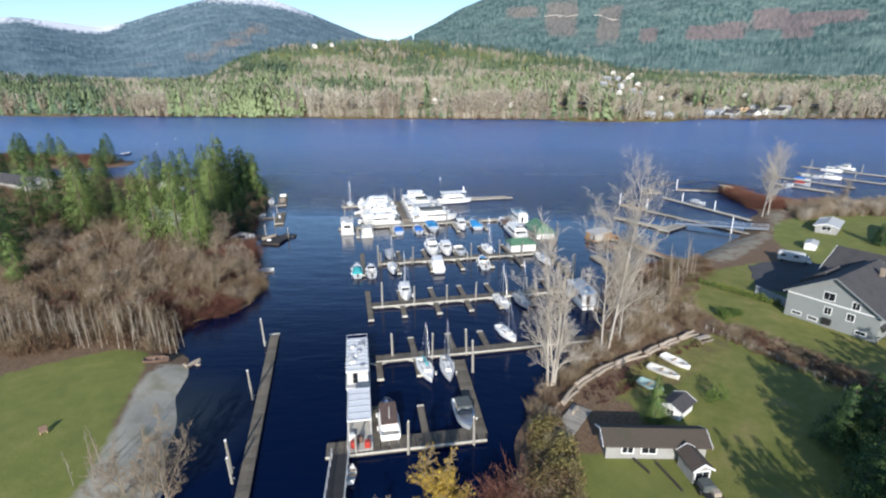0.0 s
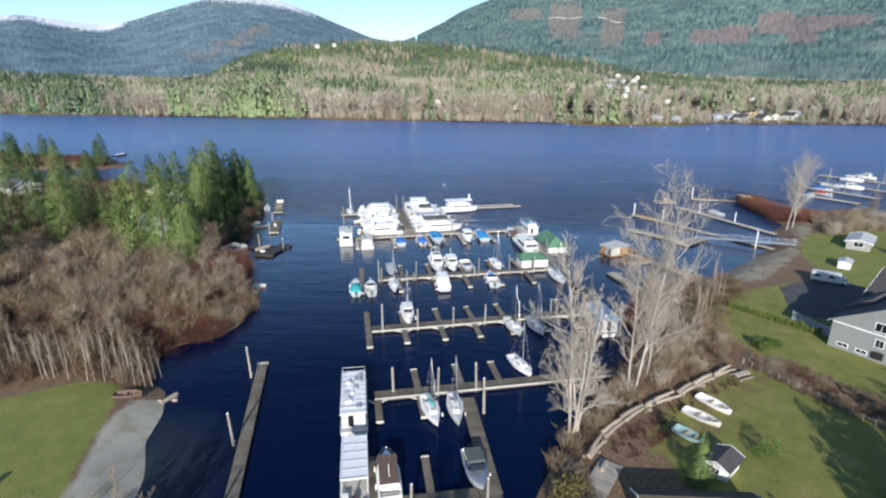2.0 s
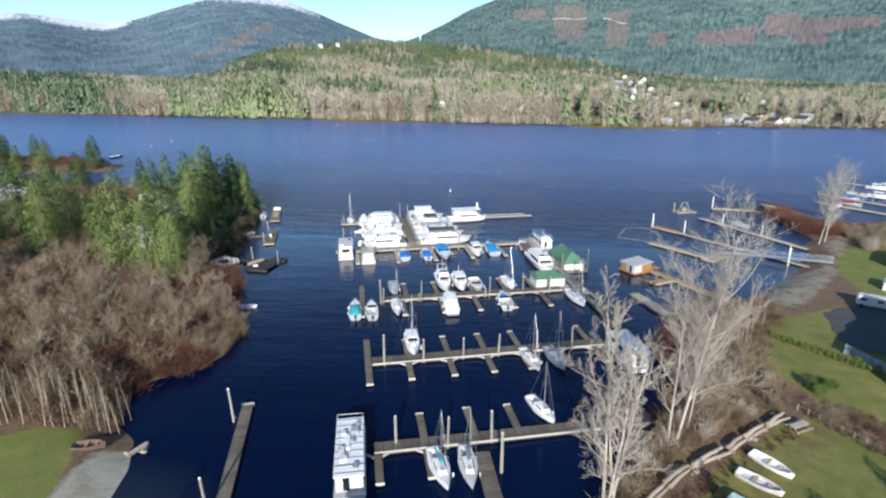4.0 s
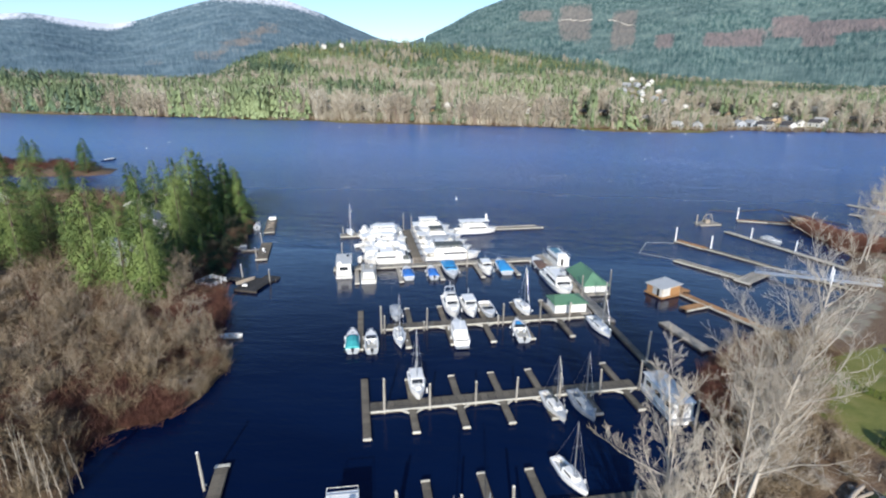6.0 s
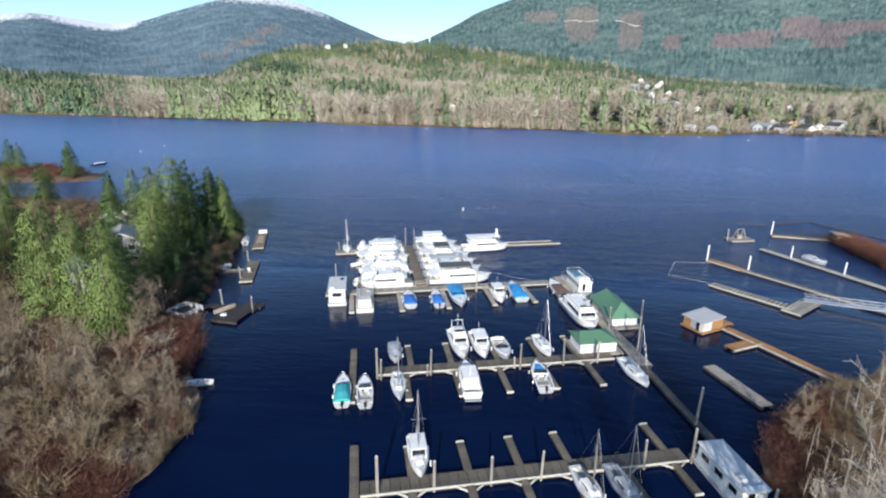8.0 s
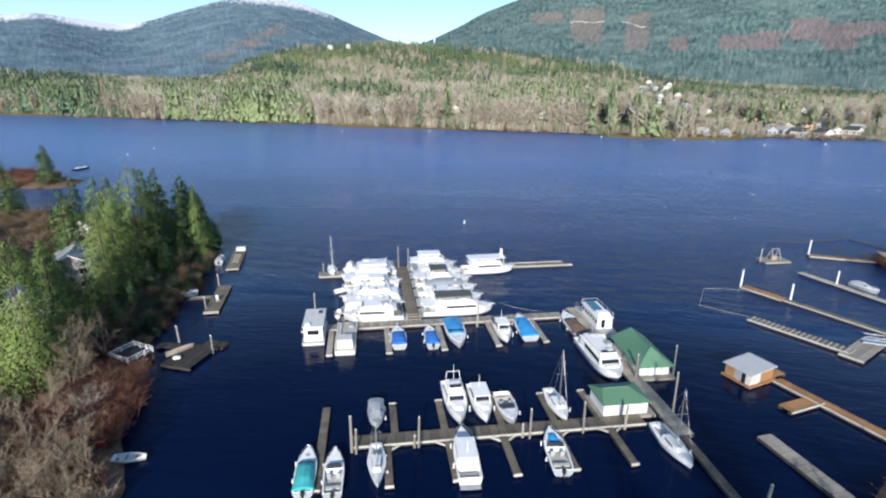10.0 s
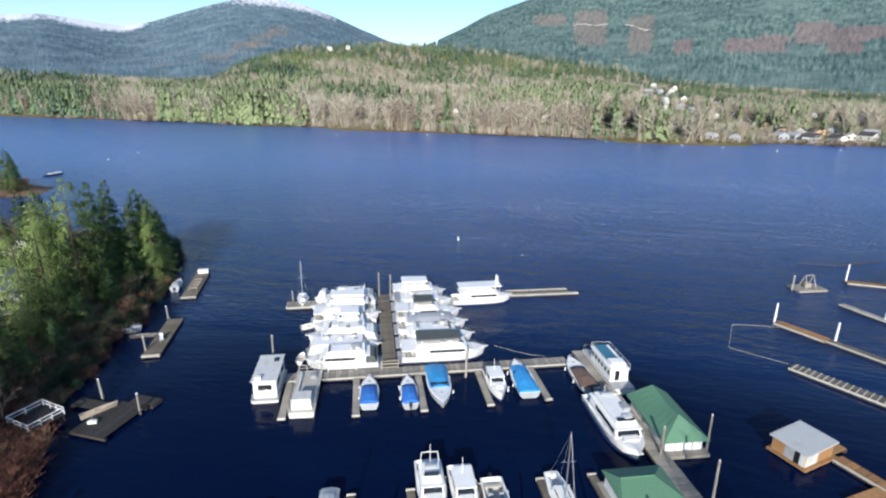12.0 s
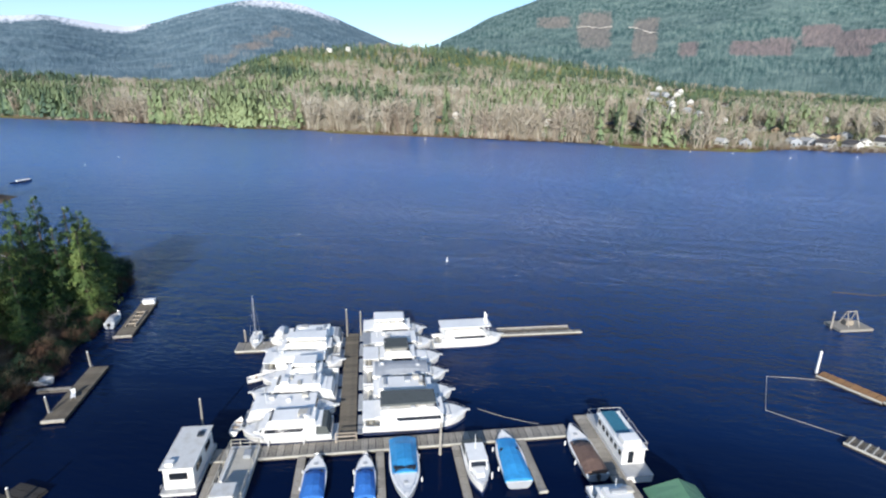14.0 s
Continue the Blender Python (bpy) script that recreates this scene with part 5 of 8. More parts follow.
# the rafted cruisers either side of the walkway
def berth(u, v):
    """A place by metres along the northern dock and out from it."""
    c, q = math.cos(radians(NORTH[2])), math.sin(radians(NORTH[2]))
    return NORTH[0] + c * u - q * v, NORTH[1] + q * u + c * v


for k, (du, L, kw) in enumerate(((0.0, 10.6, dict(fly=True, long_house=True, awning=DGREY)), (0.2, 10.8, dict(fly=False, long_house=True, awning=WHITE)), (-0.2, 11.2, dict(fly=True, long_house=True, awning=WHITE)),
                                 (0.1, 10.6, dict(fly=True, canvas=WHITE)), (0.3, 11.4, dict(fly=False, long_house=True, canvas=WHITE)), (-0.4, 11.6, dict(fly=True, canvas=WHITE, long_house=True)), (0.0, 11.2, dict(fly=True, long_house=True, awning=LGREY)))):
    cruiser(*berth(-0.6 + du, 4.6 + 4.25 * k), EAST + (0 if k in (1, 4) else 180), L + 0.9, 4.4, ("white motor cruiser rafted in a tight row", "white hardtop cruiser rafted stern to the walkway", "white flybridge cruiser with long cabin in a raft")[k % 3], full=True, **kw)
for k, (L, kw) in enumerate(((13.8, dict(fly=True, canvas=DGREY, long_house=True)), (12.6, dict(fly=True, long_house=True)), (12.4, dict(fly=False, canvas=LGREY, long_house=True)), (12.2, dict(fly=True, canvas=DGREY)), (11.4, dict(fly=False, long_house=True)), (10.6, dict(fly=True, long_house=True, canvas=WHITE)))):
    cruiser(*berth(9.3 + L / 2, 5.6 + 5.3 * k), EAST, L + 0.4, 5.2, "white flybridge cruiser with a charcoal canvas top" if kw.get("canvas") is DGREY else "long white motor cruiser rafted beside its neighbours", full=True, **kw)
b = cruiser(-9.2, 202.2, 19, 12.6, 4.2, "white two-deck cruiser moored at the end of the marina", True, long_house=True, full=True)
part("upper_roof", Geo().box((-0.6, 0, 4.1), (9.0, 3.4, 0.14), ch=0.05), WHITE, b)
for xx in (-4.6, -1.8, 1.0, 3.4):
    for e in (-1.5, 1.5):
        part("roof_post", Geo().tube((xx, e, 2.6), (xx, e, 4.04), 0.05, 0.05, 5), TRIM, b)
for e in (-0.5, 0.5):
    part("funnel", Geo().tube((3.2, e, 4.15), (3.2, e, 5.9), 0.2, 0.16, 8), TRIM, b)
sailboat(-45.8, 194.6, -65, 6.6, 2.3, 9.4, None, "white sailboat with a red bow at the outer float", WHITE)
d = dinghy(-42.0, 196.6, 0.6, 100, 5.2, 2.6, "dinghy stored under a bright white tarp", WHITE)
part("tarp", tent(Geo(), -2.4, 2.3, 2.5, 1.6, 0.6, 2.2), WHITE, d)
dinghy(-39.4, 183.4, 0.3, 40, 3.4, 1.5, "white dinghy hanging off a cruiser's stern", WHITE)
dinghy(-36.0, 171.4, 0.5, 100, 3.2, 1.4, "white dinghy stowed at the end of the dock", WHITE)


# ---- boathouses ----
def weld(me):
    bm = bmesh.new()
    bm.from_mesh(me)
    bmesh.ops.remove_doubles(bm, verts=bm.verts, dist=0.004)
    bm.to_mesh(me)
    bm.free()
    return me


def boathouse(x, y, rz, W, D, h, label, rise=1.5, over=0.5, sag=0.0):
    """A boathouse whose ridge runs along y, hipped towards the south end."""
    b = thing("boathouse", label, "boathouse", x, y, 0, rz, "green-roofed boathouses")
    part("float", Geo().box((0, -0.2, 0.3), (W + 1.2, D + 1.8, 0.4), ch=0.04), PALEPLANK, b)
    t = 0.15
    for e in (-1, 1):
        part("wall", Geo().box((e * (W / 2 - t / 2), 0, 0.5 + h / 2), (t, D, h), ch=0.02), WHITE, b)
        part("wall", Geo().box((0, e * (D / 2 - t / 2), 0.5 + h / 2), (W - 2 * t, t, h), ch=0.02), WHITE, b)
    z0, z1 = 0.5 + h, 0.5 + h + rise
    a, c = W / 2 + over, D / 2 + over
    ys, yn = -D / 2 + W * 0.42, D / 2 - W * 0.12
    n = 8
    g = Geo()
    for e in (-1, 1):
        for k in range(n):
            p0, p1 = k / n, (k + 1) / n
            rz_ = lambda p: z1 - sag * math.sin(math.pi * p)
            q = [(e * a, -c + 2 * c * p0, z0 - 0.1), (e * a, -c + 2 * c * p1, z0 - 0.1), (0, ys + (yn - ys) * p1, rz_(p1)), (0, ys + (yn - ys) * p0, rz_(p0))]
            g.add(q + [(px, py, pz + 0.09) for px, py, pz in q], [(0, 1, 2, 3)[::-e], (4, 5, 6, 7)[::e], (0, 4, 5, 1)[::e], (3, 2, 6, 7)[::e]])
    for yy, yr in ((-c, ys), (c, yn)):
        q = [(-a, yy, z0 - 0.1), (a, yy, z0 - 0.1), (0, yr, z1)]
        g.add(q + [(px, py, pz + 0.09) for px, py, pz in q], [(2, 1, 0), (3, 4, 5), (0, 1, 4, 3)])
    part("roof", weld(g.mesh("roof", GREENROOF)), GREENROOF, b)
    part("ridge_cap", Geo().tube((0, ys, z1 + 0.06), (0, yn, z1 + 0.06), 0.1, 0.1, 6), GREENROOF, b) if not sag else None
    for k in (-1, 1):
        part("batten", Geo().box((k * W * 0.23, -D / 2 - 0.03, 0.5 + h / 2), (0.14, 0.1, h)), LGREY, b)
    part("side_door", Geo().box((-W / 2 - 0.02, D * 0.1, 0.5 + h * 0.42), (0.08, 0.8, h * 0.84)), LGREY, b)
    return b


boathouse(13.5, 149.6, 107, 4.6, 6.4, 1.9, "low white boathouse with a faded green roof on a float", 0.95, 0.35)
boathouse(19.1, 163.6, 15.5, 4.9, 9.6, 1.7, "large white boathouse under a sagging green roof", 2.1, 0.6, 0.35)
bk = thing("tarp_bundle", "blue tarp bundle heaped beside a boathouse", "tarp", 14.9, 161.2, 0.53, 10)
part("bundle", Geo().loft([[(math.cos(a) * r, math.sin(a) * r * 0.7, z) for a in np.linspace(0, 2 * math.pi, 9)[:-1]] for r, z in ((0.9, 0.0), (0.95, 0.35), (0.6, 0.75), (0.2, 0.9))]), LBLUE, bk)


# ---- floats along the western shore ----
d = dock_thing(-57.8, 148.4, -5, "broad dark swimming float with worn boards")
run_of(d, 0.2, 5.6, 0, 7.4, DARKPLANK, rim="", step=1.0)
run_of(d, -4.8, 0.1, 4.6, 6.6, DARKPLANK, rim="", along="y")
run_of(d, 2.4, 6.2, 7.5, 9.4, DARKPLANK, rim="", along="y")
part("end_bumper", Geo().box((3.2, -0.15, 0.42), (5.6, 0.2, 0.3)), LOG, d)
dinghy(-57.0, 152.8, 0.55, 58, 4.6, 0.9, "upturned pale brown canoe lying on the float", DRIFT, name="canoe")
bx = thing("mooring_box", "small white box with a post on the float", "box", -56.0, 150.4, 0.53, 20)
part("box", Geo().box((0, 0, 0.2), (1.1, 0.5, 0.4)), TRIM, bx)
part("post", Geo().tube((0, 0, 0.4), (0, 0, 1.3), 0.05, 0.05, 6), METAL, bx)
pile(-59.6, 156.2, 3.2, 0.16, (-0.2, 0), "pale mooring pile beside the swimming float", True)
pile(-51.9, 154.0, 3.2, 0.16, (0.0, 0), "pale mooring pile beside the swimming float", True)
d = dock_thing(-60.9, 168.1, 20, "narrow weathered plank float near the wooded shore")
run_of(d, -1.4, 1.4, 0, 14.4, PLANK, rim="s", along="y")
part("end_bumper", Geo().box((0, -0.16, 0.42), (2.9, 0.24, 0.34)), PALEPLANK, d, "bleached end beam")
run_of(d, -6.0, -1.5, 8.0, 8.7, PALEPLANK, rim="")
for xx, yy in ((-62.8, 169.4), (-67.2, 181.4)):
    pile(xx, yy, 3.0, 0.15, (-0.15, 0), "pale leaning pile on a shore float", True)
ch = thing("deck_chair", "pale folding chair standing on a float", "chair", -62.6, 173.2, 0.53, 40)
part("seat", Geo().box((0, 0, 0.42), (0.6, 1.2, 0.06)), TRIM, ch)
part("backrest", Geo().box((0, 0.7, 0.75), (0.6, 0.06, 0.7)), TRIM, ch)
for e in (-0.26, 0.26):
    part("leg", Geo().tube((e, -0.5, 0), (e, 0.5, 0.42), 0.03, 0.03, 5).tube((e, 0.6, 0), (e, -0.4, 0.42), 0.03, 0.03, 5), TRIM, ch)
runabout(-71.2, 175.8, 20, 4.6, 1.8, LGREY, "small pale motorboat tied by the wooded shore", "open")
d = dock_thing(-70.0, 191.7, 22, "weathered float with boxes and a ramp frame")
run_of(d, -1.5, 1.5, 0, 16.0, PLANK, rim="s", along="y")
part("end_bumper", Geo().box((0, -0.16, 0.42), (3.1, 0.24, 0.34)), PALEPLANK, d, "bleached end beam")
bx = thing("ramp_frame", "pale timber frame lying on a float", "timber frame", -72.6, 198.4, 0.53, 22)
for e in (-0.8, 0.8):
    part("beam", Geo().box((e, 0, 0.15), (0.2, 7.0, 0.25)), DRIFT, bx)
for k in range(4):
    part("crossbar", Geo().box((0, -2.7 + k * 1.8, 0.3), (1.6, 0.16, 0.16)), DRIFT, bx)
bx = thing("dock_box", "white storage box at the end of a float", "box", -75.4, 205.6, 0.53, 22)
part("body", Geo().box((0, 0, 0.4), (2.2, 1.0, 0.8)), TRIM, bx)
part("lid", Geo().box((0, 0, 0.85), (2.3, 1.1, 0.1)), WHITE, bx)
runabout(-76.2, 197.0, 112, 5.4, 2.0, LGREY, "small white boat moored beside a float", "half")
d2 = thing("deck_platform", "shore deck with white railings on all sides", "deck", -63.2, 149.2, 0.05, -14)
part("platform", Geo().box((0, 0, 1.0), (4.6, 4.6, 0.2)), DARKPLANK, d2)
for xx in (-2.1, 2.1):
    for yy in (-2.1, 2.1):
        part("post", Geo().tube((xx, yy, -1.0), (xx, yy, 1.0), 0.1, 0.1, 6), LOG, d2)
railing(d2, [(-2.2, -2.2), (-0.7, -2.2), (0.7, -2.2), (2.2, -2.2), (2.2, -0.7), (2.2, 0.7), (2.2, 2.2), (0.7, 2.2), (-0.7, 2.2), (-2.2, 2.2), (-2.2, 0.0), (-2.2, -2.2)], 1.1, 0.95, 0.08, TRIM)
dinghy(-44.8, 84.6, land_z(-44.8, 84.6) + 0.1, 15, 3.8, 1.7, "dark brown rowing boat lying at the top of the beach", BROWNC, name="rowing_boat")
dinghy(-46.8, 128.0, max(0.08, land_z(-46.8, 128.0) + 0.12), 17, 3.9, 1.5, "white open skiff drawn in at the brushy point", WHITE, name="skiff")
bx = thing("crate", "rust-red timber crate with a pale rim among the brush", "crate", -51.6, 128.9, land_z(-51.6, 128.9) + 0.05, 20)
part("body", Geo().box((0, 0, 0.45), (1.7, 1.2, 0.9), ch=0.04), RED, bx)
part("rim", Geo().box((0, -0.62, 0.93), (1.9, 0.12, 0.1)).box((0, 0.62, 0.93), (1.9, 0.12, 0.1)).box((-0.9, 0, 0.93), (0.12, 1.12, 0.1)).box((0.9, 0, 0.93), (0.12, 1.12, 0.1)), DRIFT, bx)
dinghy(-221.0, 313.0, 0.0, 80, 9.0, 2.4, "dark work skiff moored off the wooded point", NAVY, name="skiff")
dinghy(-224.0, 317.0, 0.0, 80, 6.0, 2.0, "white skiff moored off the wooded point", WHITE, name="skiff")

# ---- floats along the eastern shore ----
sh = thing("boat_shed", "tan and cream plywood boat shed with a pale metal roof", "shed", 35.1, 161.4, 0, 34)
part("float", Geo().box((0.2, 0, 0.35), (6.4, 5.0, 0.3)), NEWWOOD, sh)
for e in (-1, 1):
    part("wall", Geo().box((e * 2.6, 0, 1.45), (0.15, 4.2, 1.9)), TAN, sh)
part("wall", Geo().box((0, 2.05, 1.45), (5.05, 0.12, 1.9)), TAN, sh)
part("wall", Geo().box((-1.4, -2.05, 1.45), (2.25, 0.12, 1.9)), OFFWHITE, sh)
part("wall", Geo().box((1.13, -2.05, 1.45), (2.79, 0.12, 1.9)), NEWWOOD, sh)
part("door", Geo().box((-2.69, 1.25, 1.4), (0.06, 1.4, 1.6)), NEWWOOD, sh)
part("panel", Geo().box((-2.69, -0.1, 1.45), (0.06, 1.1, 1.8)), LGREY, sh)
part("door", Geo().box((-2.7, -1.05, 1.35), (0.06, 0.6, 1.7)), GLASS, sh)
part("panel", Geo().box((-2.69, -1.72, 1.45), (0.06, 0.6, 1.8)), OFFWHITE, sh)
part("roof", Geo().box((0, 0, 2.52), (6.0, 4.9, 0.14), ry=-3), PALEROOF, sh)
CEDAR = "fresh cedar walkway on floats leading to the shore"
d = dock_thing(36.6, 164.0, -57, CEDAR)
run_of(d, -0.5, 3.4, -3.4, 3.4, NEWWOOD, rim="s")
d = dock_thing(39.4, 161.2, -56, CEDAR)
run_of(d, 0, 34, -1.2, 0.6, NEWWOOD, rim="s")
d = dock_thing(42.4, 156.0, 30, "short cedar side float")
run_of(d, -6.4, 0.2, -1.1, 1.0, NEWWOOD, rim="s")
d = dock_thing(31.5, 145.9, -66.5, "loose grey plank float adrift near the shore")
run_of(d, 0, 11.6, -1.1, 1.1, PALEPLANK, rim="")
d = dock_thing(43.9, 184.7, -44, "grey slatted float with pale cross boards")
run_of(d, 0, 17.0, -1.2, 1.2, PLANK, rim="s", step=0.9)
for k in range(20):
    part("slat", Geo().box((0.5 + k * 0.87, 0, 0.58), (0.16, 2.5, 0.07), ch=0.01), RIM, d)
d = dock_thing(54.6, 170.6, -46, "square grey landing float")
run_of(d, -1.8, 1.9, 0, 9.8, PALEPLANK, rim="s")
gw = thing("gangway", "white truss gangway rising to the shore", "gangway", 60.0, 177.4, 0, -22)
part("walkway", Geo().loft([[(x, -0.8, z - 0.15), (x, 0.8, z - 0.15), (x, 0.8, z), (x, -0.8, z)] for x, z in ((0, 0.8), (24, 2.2))]), METAL, gw)
for e in (-0.85, 0.85):
    g = Geo()
    g.path([(0, e, 1.9), (24, e, 3.3)], 0.05)
    g.path([(0, e, 0.8), (24, e, 2.2)], 0.05)
    for k in range(12):
        xa, xb = k * 2.0, k * 2.0 + 2
        za, zb = 0.8 + xa * 0.058, 0.8 + xb * 0.058
        g.tube((xa, e, za), (xb, e, zb + 1.1), 0.03, 0.03, 5)
        g.tube((xb, e, zb), (xb, e, zb + 1.1), 0.03, 0.03, 5)
    part("truss", g, METAL, gw)
for e in (-1.2, 1.2):
    part("leg", Geo().tube((15, e, -1.5), (15, e, 4.6), 0.14, 0.14, 7), TRIM, gw)
d = dock_thing(49.0, 202.9, -49, "long brown float ending at two white-topped piles")
run_of(d, 0, 9, -1.3, 1.1, NEWWOOD, rim="s")
run_of(d, 9, 46, -0.8, 0.8, PLANK, rim="s")
for xx, yy in ((48.8, 203.6), (56.0, 196.0)):
    pile(xx, yy, 4.0, 0.2, (0, 0), "pile with a white-painted top", True, TRIM)
d = dock_thing(66.7, 215.4, -60, "pale grey float with a small boat alongside")
run_of(d, 0, 36, -0.8, 0.8, PALEPLANK, rim="s")
for k in (8.5, 22.0):
    pile(66.7 + k * 0.5, 215.4 - k * 0.866, 3.6, 0.18, (0, 0), "pile with a white-painted top", True, TRIM)
runabout(76.0, 206.4, -60, 6.0, 2.3, LGREY, "small white runabout beside a grey float", "half")
d = dock_thing(75.2, 230.6, -8, "brown float reaching out from a brushy spit")
run_of(d, 0, 17, -1.2, 1.2, NEWWOOD, rim="s")
pile(75.6, 231.4, 4.4, 0.2, (0, 0), "pile with a white-painted top", True, TRIM)
rf = thing("work_raft", "small work raft with a steel frame", "raft", 64.0, 224.4, 0, 17)
part("deck", Geo().box((0, 0, 0.35), (7.2, 4.0, 0.5)), PALEPLANK, rf)
for e in (-1.2, 1.2):
    g = Geo()
    g.path([(e, -1.2, 0.6), (e * 0.8, 0, 3.6), (e, 1.2, 0.6)], 0.12)
    part("frame", g, PILE, rf)
part("crossbeam", Geo().tube((-1.0, 0, 3.5), (1.0, 0, 3.5), 0.12, 0.12, 6), PILE, rf)
part("crate", Geo().box((0, 0.4, 1.1), (1.6, 1.2, 1.0)), DRIFT, rf)
pile(60.4, 223.4, 3.4, 0.18, (0, 0), "pale pile beside a work raft", True)
ts = thing("timber_hut", "rough stack of brown timbers at the end of a spit", "timber stack", 92.2, 227.0, 0.3, -8)
for k in range(7):
    part("beam", Geo().box((-1.6 + 0.55 * k, rnd.uniform(-0.2, 0.2), 0.8 + 0.5 * (k % 2)), (0.5, 4.2, 1.0 + 0.5 * (k % 3)), ch=0.06), (NEWWOOD, TAN, BROWNC)[k % 3], ts)
part("roof_board", Geo().box((0, 0, 2.4), (4.4, 4.0, 0.15), ry=6), TAN, ts)
rp = thing("mooring_rope", "slack pale mooring rope from the raft to the dock", "rope", 0, 0, 0)
a_, b_ = Vector((-5.0, 180.4, 1.6)), Vector((3.6, 179.9, 0.6))
part("rope", Geo().path([a_.lerp(b_, s) - Vector((0, 0, 1.0 * s * (1 - s))) for s in np.linspace(0, 1, 12)], 0.025, 4), RIM, rp)
bm = thing("log_boom", "thin floating log boom round a swimming area", "log boom", 36.1, 190.4, 0, 0, "log booms")
pts = [(0, 0), (4.0, 10.3), (9, 10.8), (14.6, 10.7)]
for k, (a, c) in enumerate(zip(pts, pts[1:])):
    part("log", Geo().tube((*a, 0.1), (*c, 0.1), 0.035, 0.03, 5), RIM, bm)
part("log", Geo().tube((0, 0, 0.1), (9.2, -5.0, 0.1), 0.035, 0.03, 5), RIM, bm)
bm = thing("log_boom", "thin dark log boom out on the lake", "log boom", 71.0, 245.0, 0, 0, "log booms")
for a, c in (((0, 0), (9, -0.4)), ((9.6, -0.3), (23.5, 6.0)), ((24.4, 5.6), (38.0, -15))):
    part("log", Geo().tube((*a, 0.1), (*c, 0.1), 0.2, 0.18, 7), LOG, bm)
# docks of the next bay to the east
for k, (x, y, rz, ln) in enumerate(((126, 262, -52, 30), (140, 272, -50, 36), (118, 246, -50, 22), (150, 290, -48, 40))):
    d = dock_thing(x, y, rz, "distant grey float in the next bay")
    run_of(d, 0, ln, -1.0, 1.0, PALEPLANK, rim="s", step=2.0)
    for s in (0.1, 0.6):
        pile(x + math.cos(radians(rz)) * ln * s, y + math.sin(radians(rz)) * ln * s, 4.0, 0.2, (0, 0), "distant mooring pile in the bay", True)
cruiser(146, 258, -50, 8.0, 2.8, "small distant cruiser moored in the next bay", False)
runabout(133, 254, -50, 6.5, 2.4, BLUE, "small distant boat with a blue cover", "half")
runabout(140, 262, -48, 7.0, 2.5, LGREY, "small distant open boat", "open")
cruiser(156, 276, -50, 8.5, 2.9, "white distant cruiser at a float", False)
runabout(128, 244, -50, 6.0, 2.3, RED, "small distant boat with a red cover", "half")
cruiser(165, 283, 130, 8.0, 2.8, "white distant cruiser at a float", False, canvas=LGREY)
runabout(121, 240, 40, 6.5, 2.4, LGREY, "small distant boat under canvas", "cover")

# buoys on the lake
for x, y, s in ((-20.3, 247.5, 0.8), (-235, 363, 0.8), (-240, 393, 0.8), (-164, 536, 1.1), (115, 538, 1.1), (176, 520, 1.1), (60, 552, 1.0), (-90, 560, 1.0), (144, 536, 1.0), (228, 540, 1.0)):
    s *= 0.75
    bo = thing("buoy", "white mooring buoy floating on open water", "buoy", x, y, 0, 0, "lake buoys")
    part("float", Geo().loft([[(math.cos(a) * r * s, math.sin(a) * r * s, z * s) for a in np.linspace(0, 2 * math.pi, 9)[:-1]] for r, z in ((0.2, -0.4), (0.55, -0.1), (0.6, 0.2), (0.3, 0.6), (0.22, 1.6), (0.12, 1.9))]), TRIM, bo)
    part("band", Geo().tube((0, 0, 1.0 * s), (0, 0, 1.25 * s), 0.27 * s, 0.26 * s, 9), BLUE, bo)


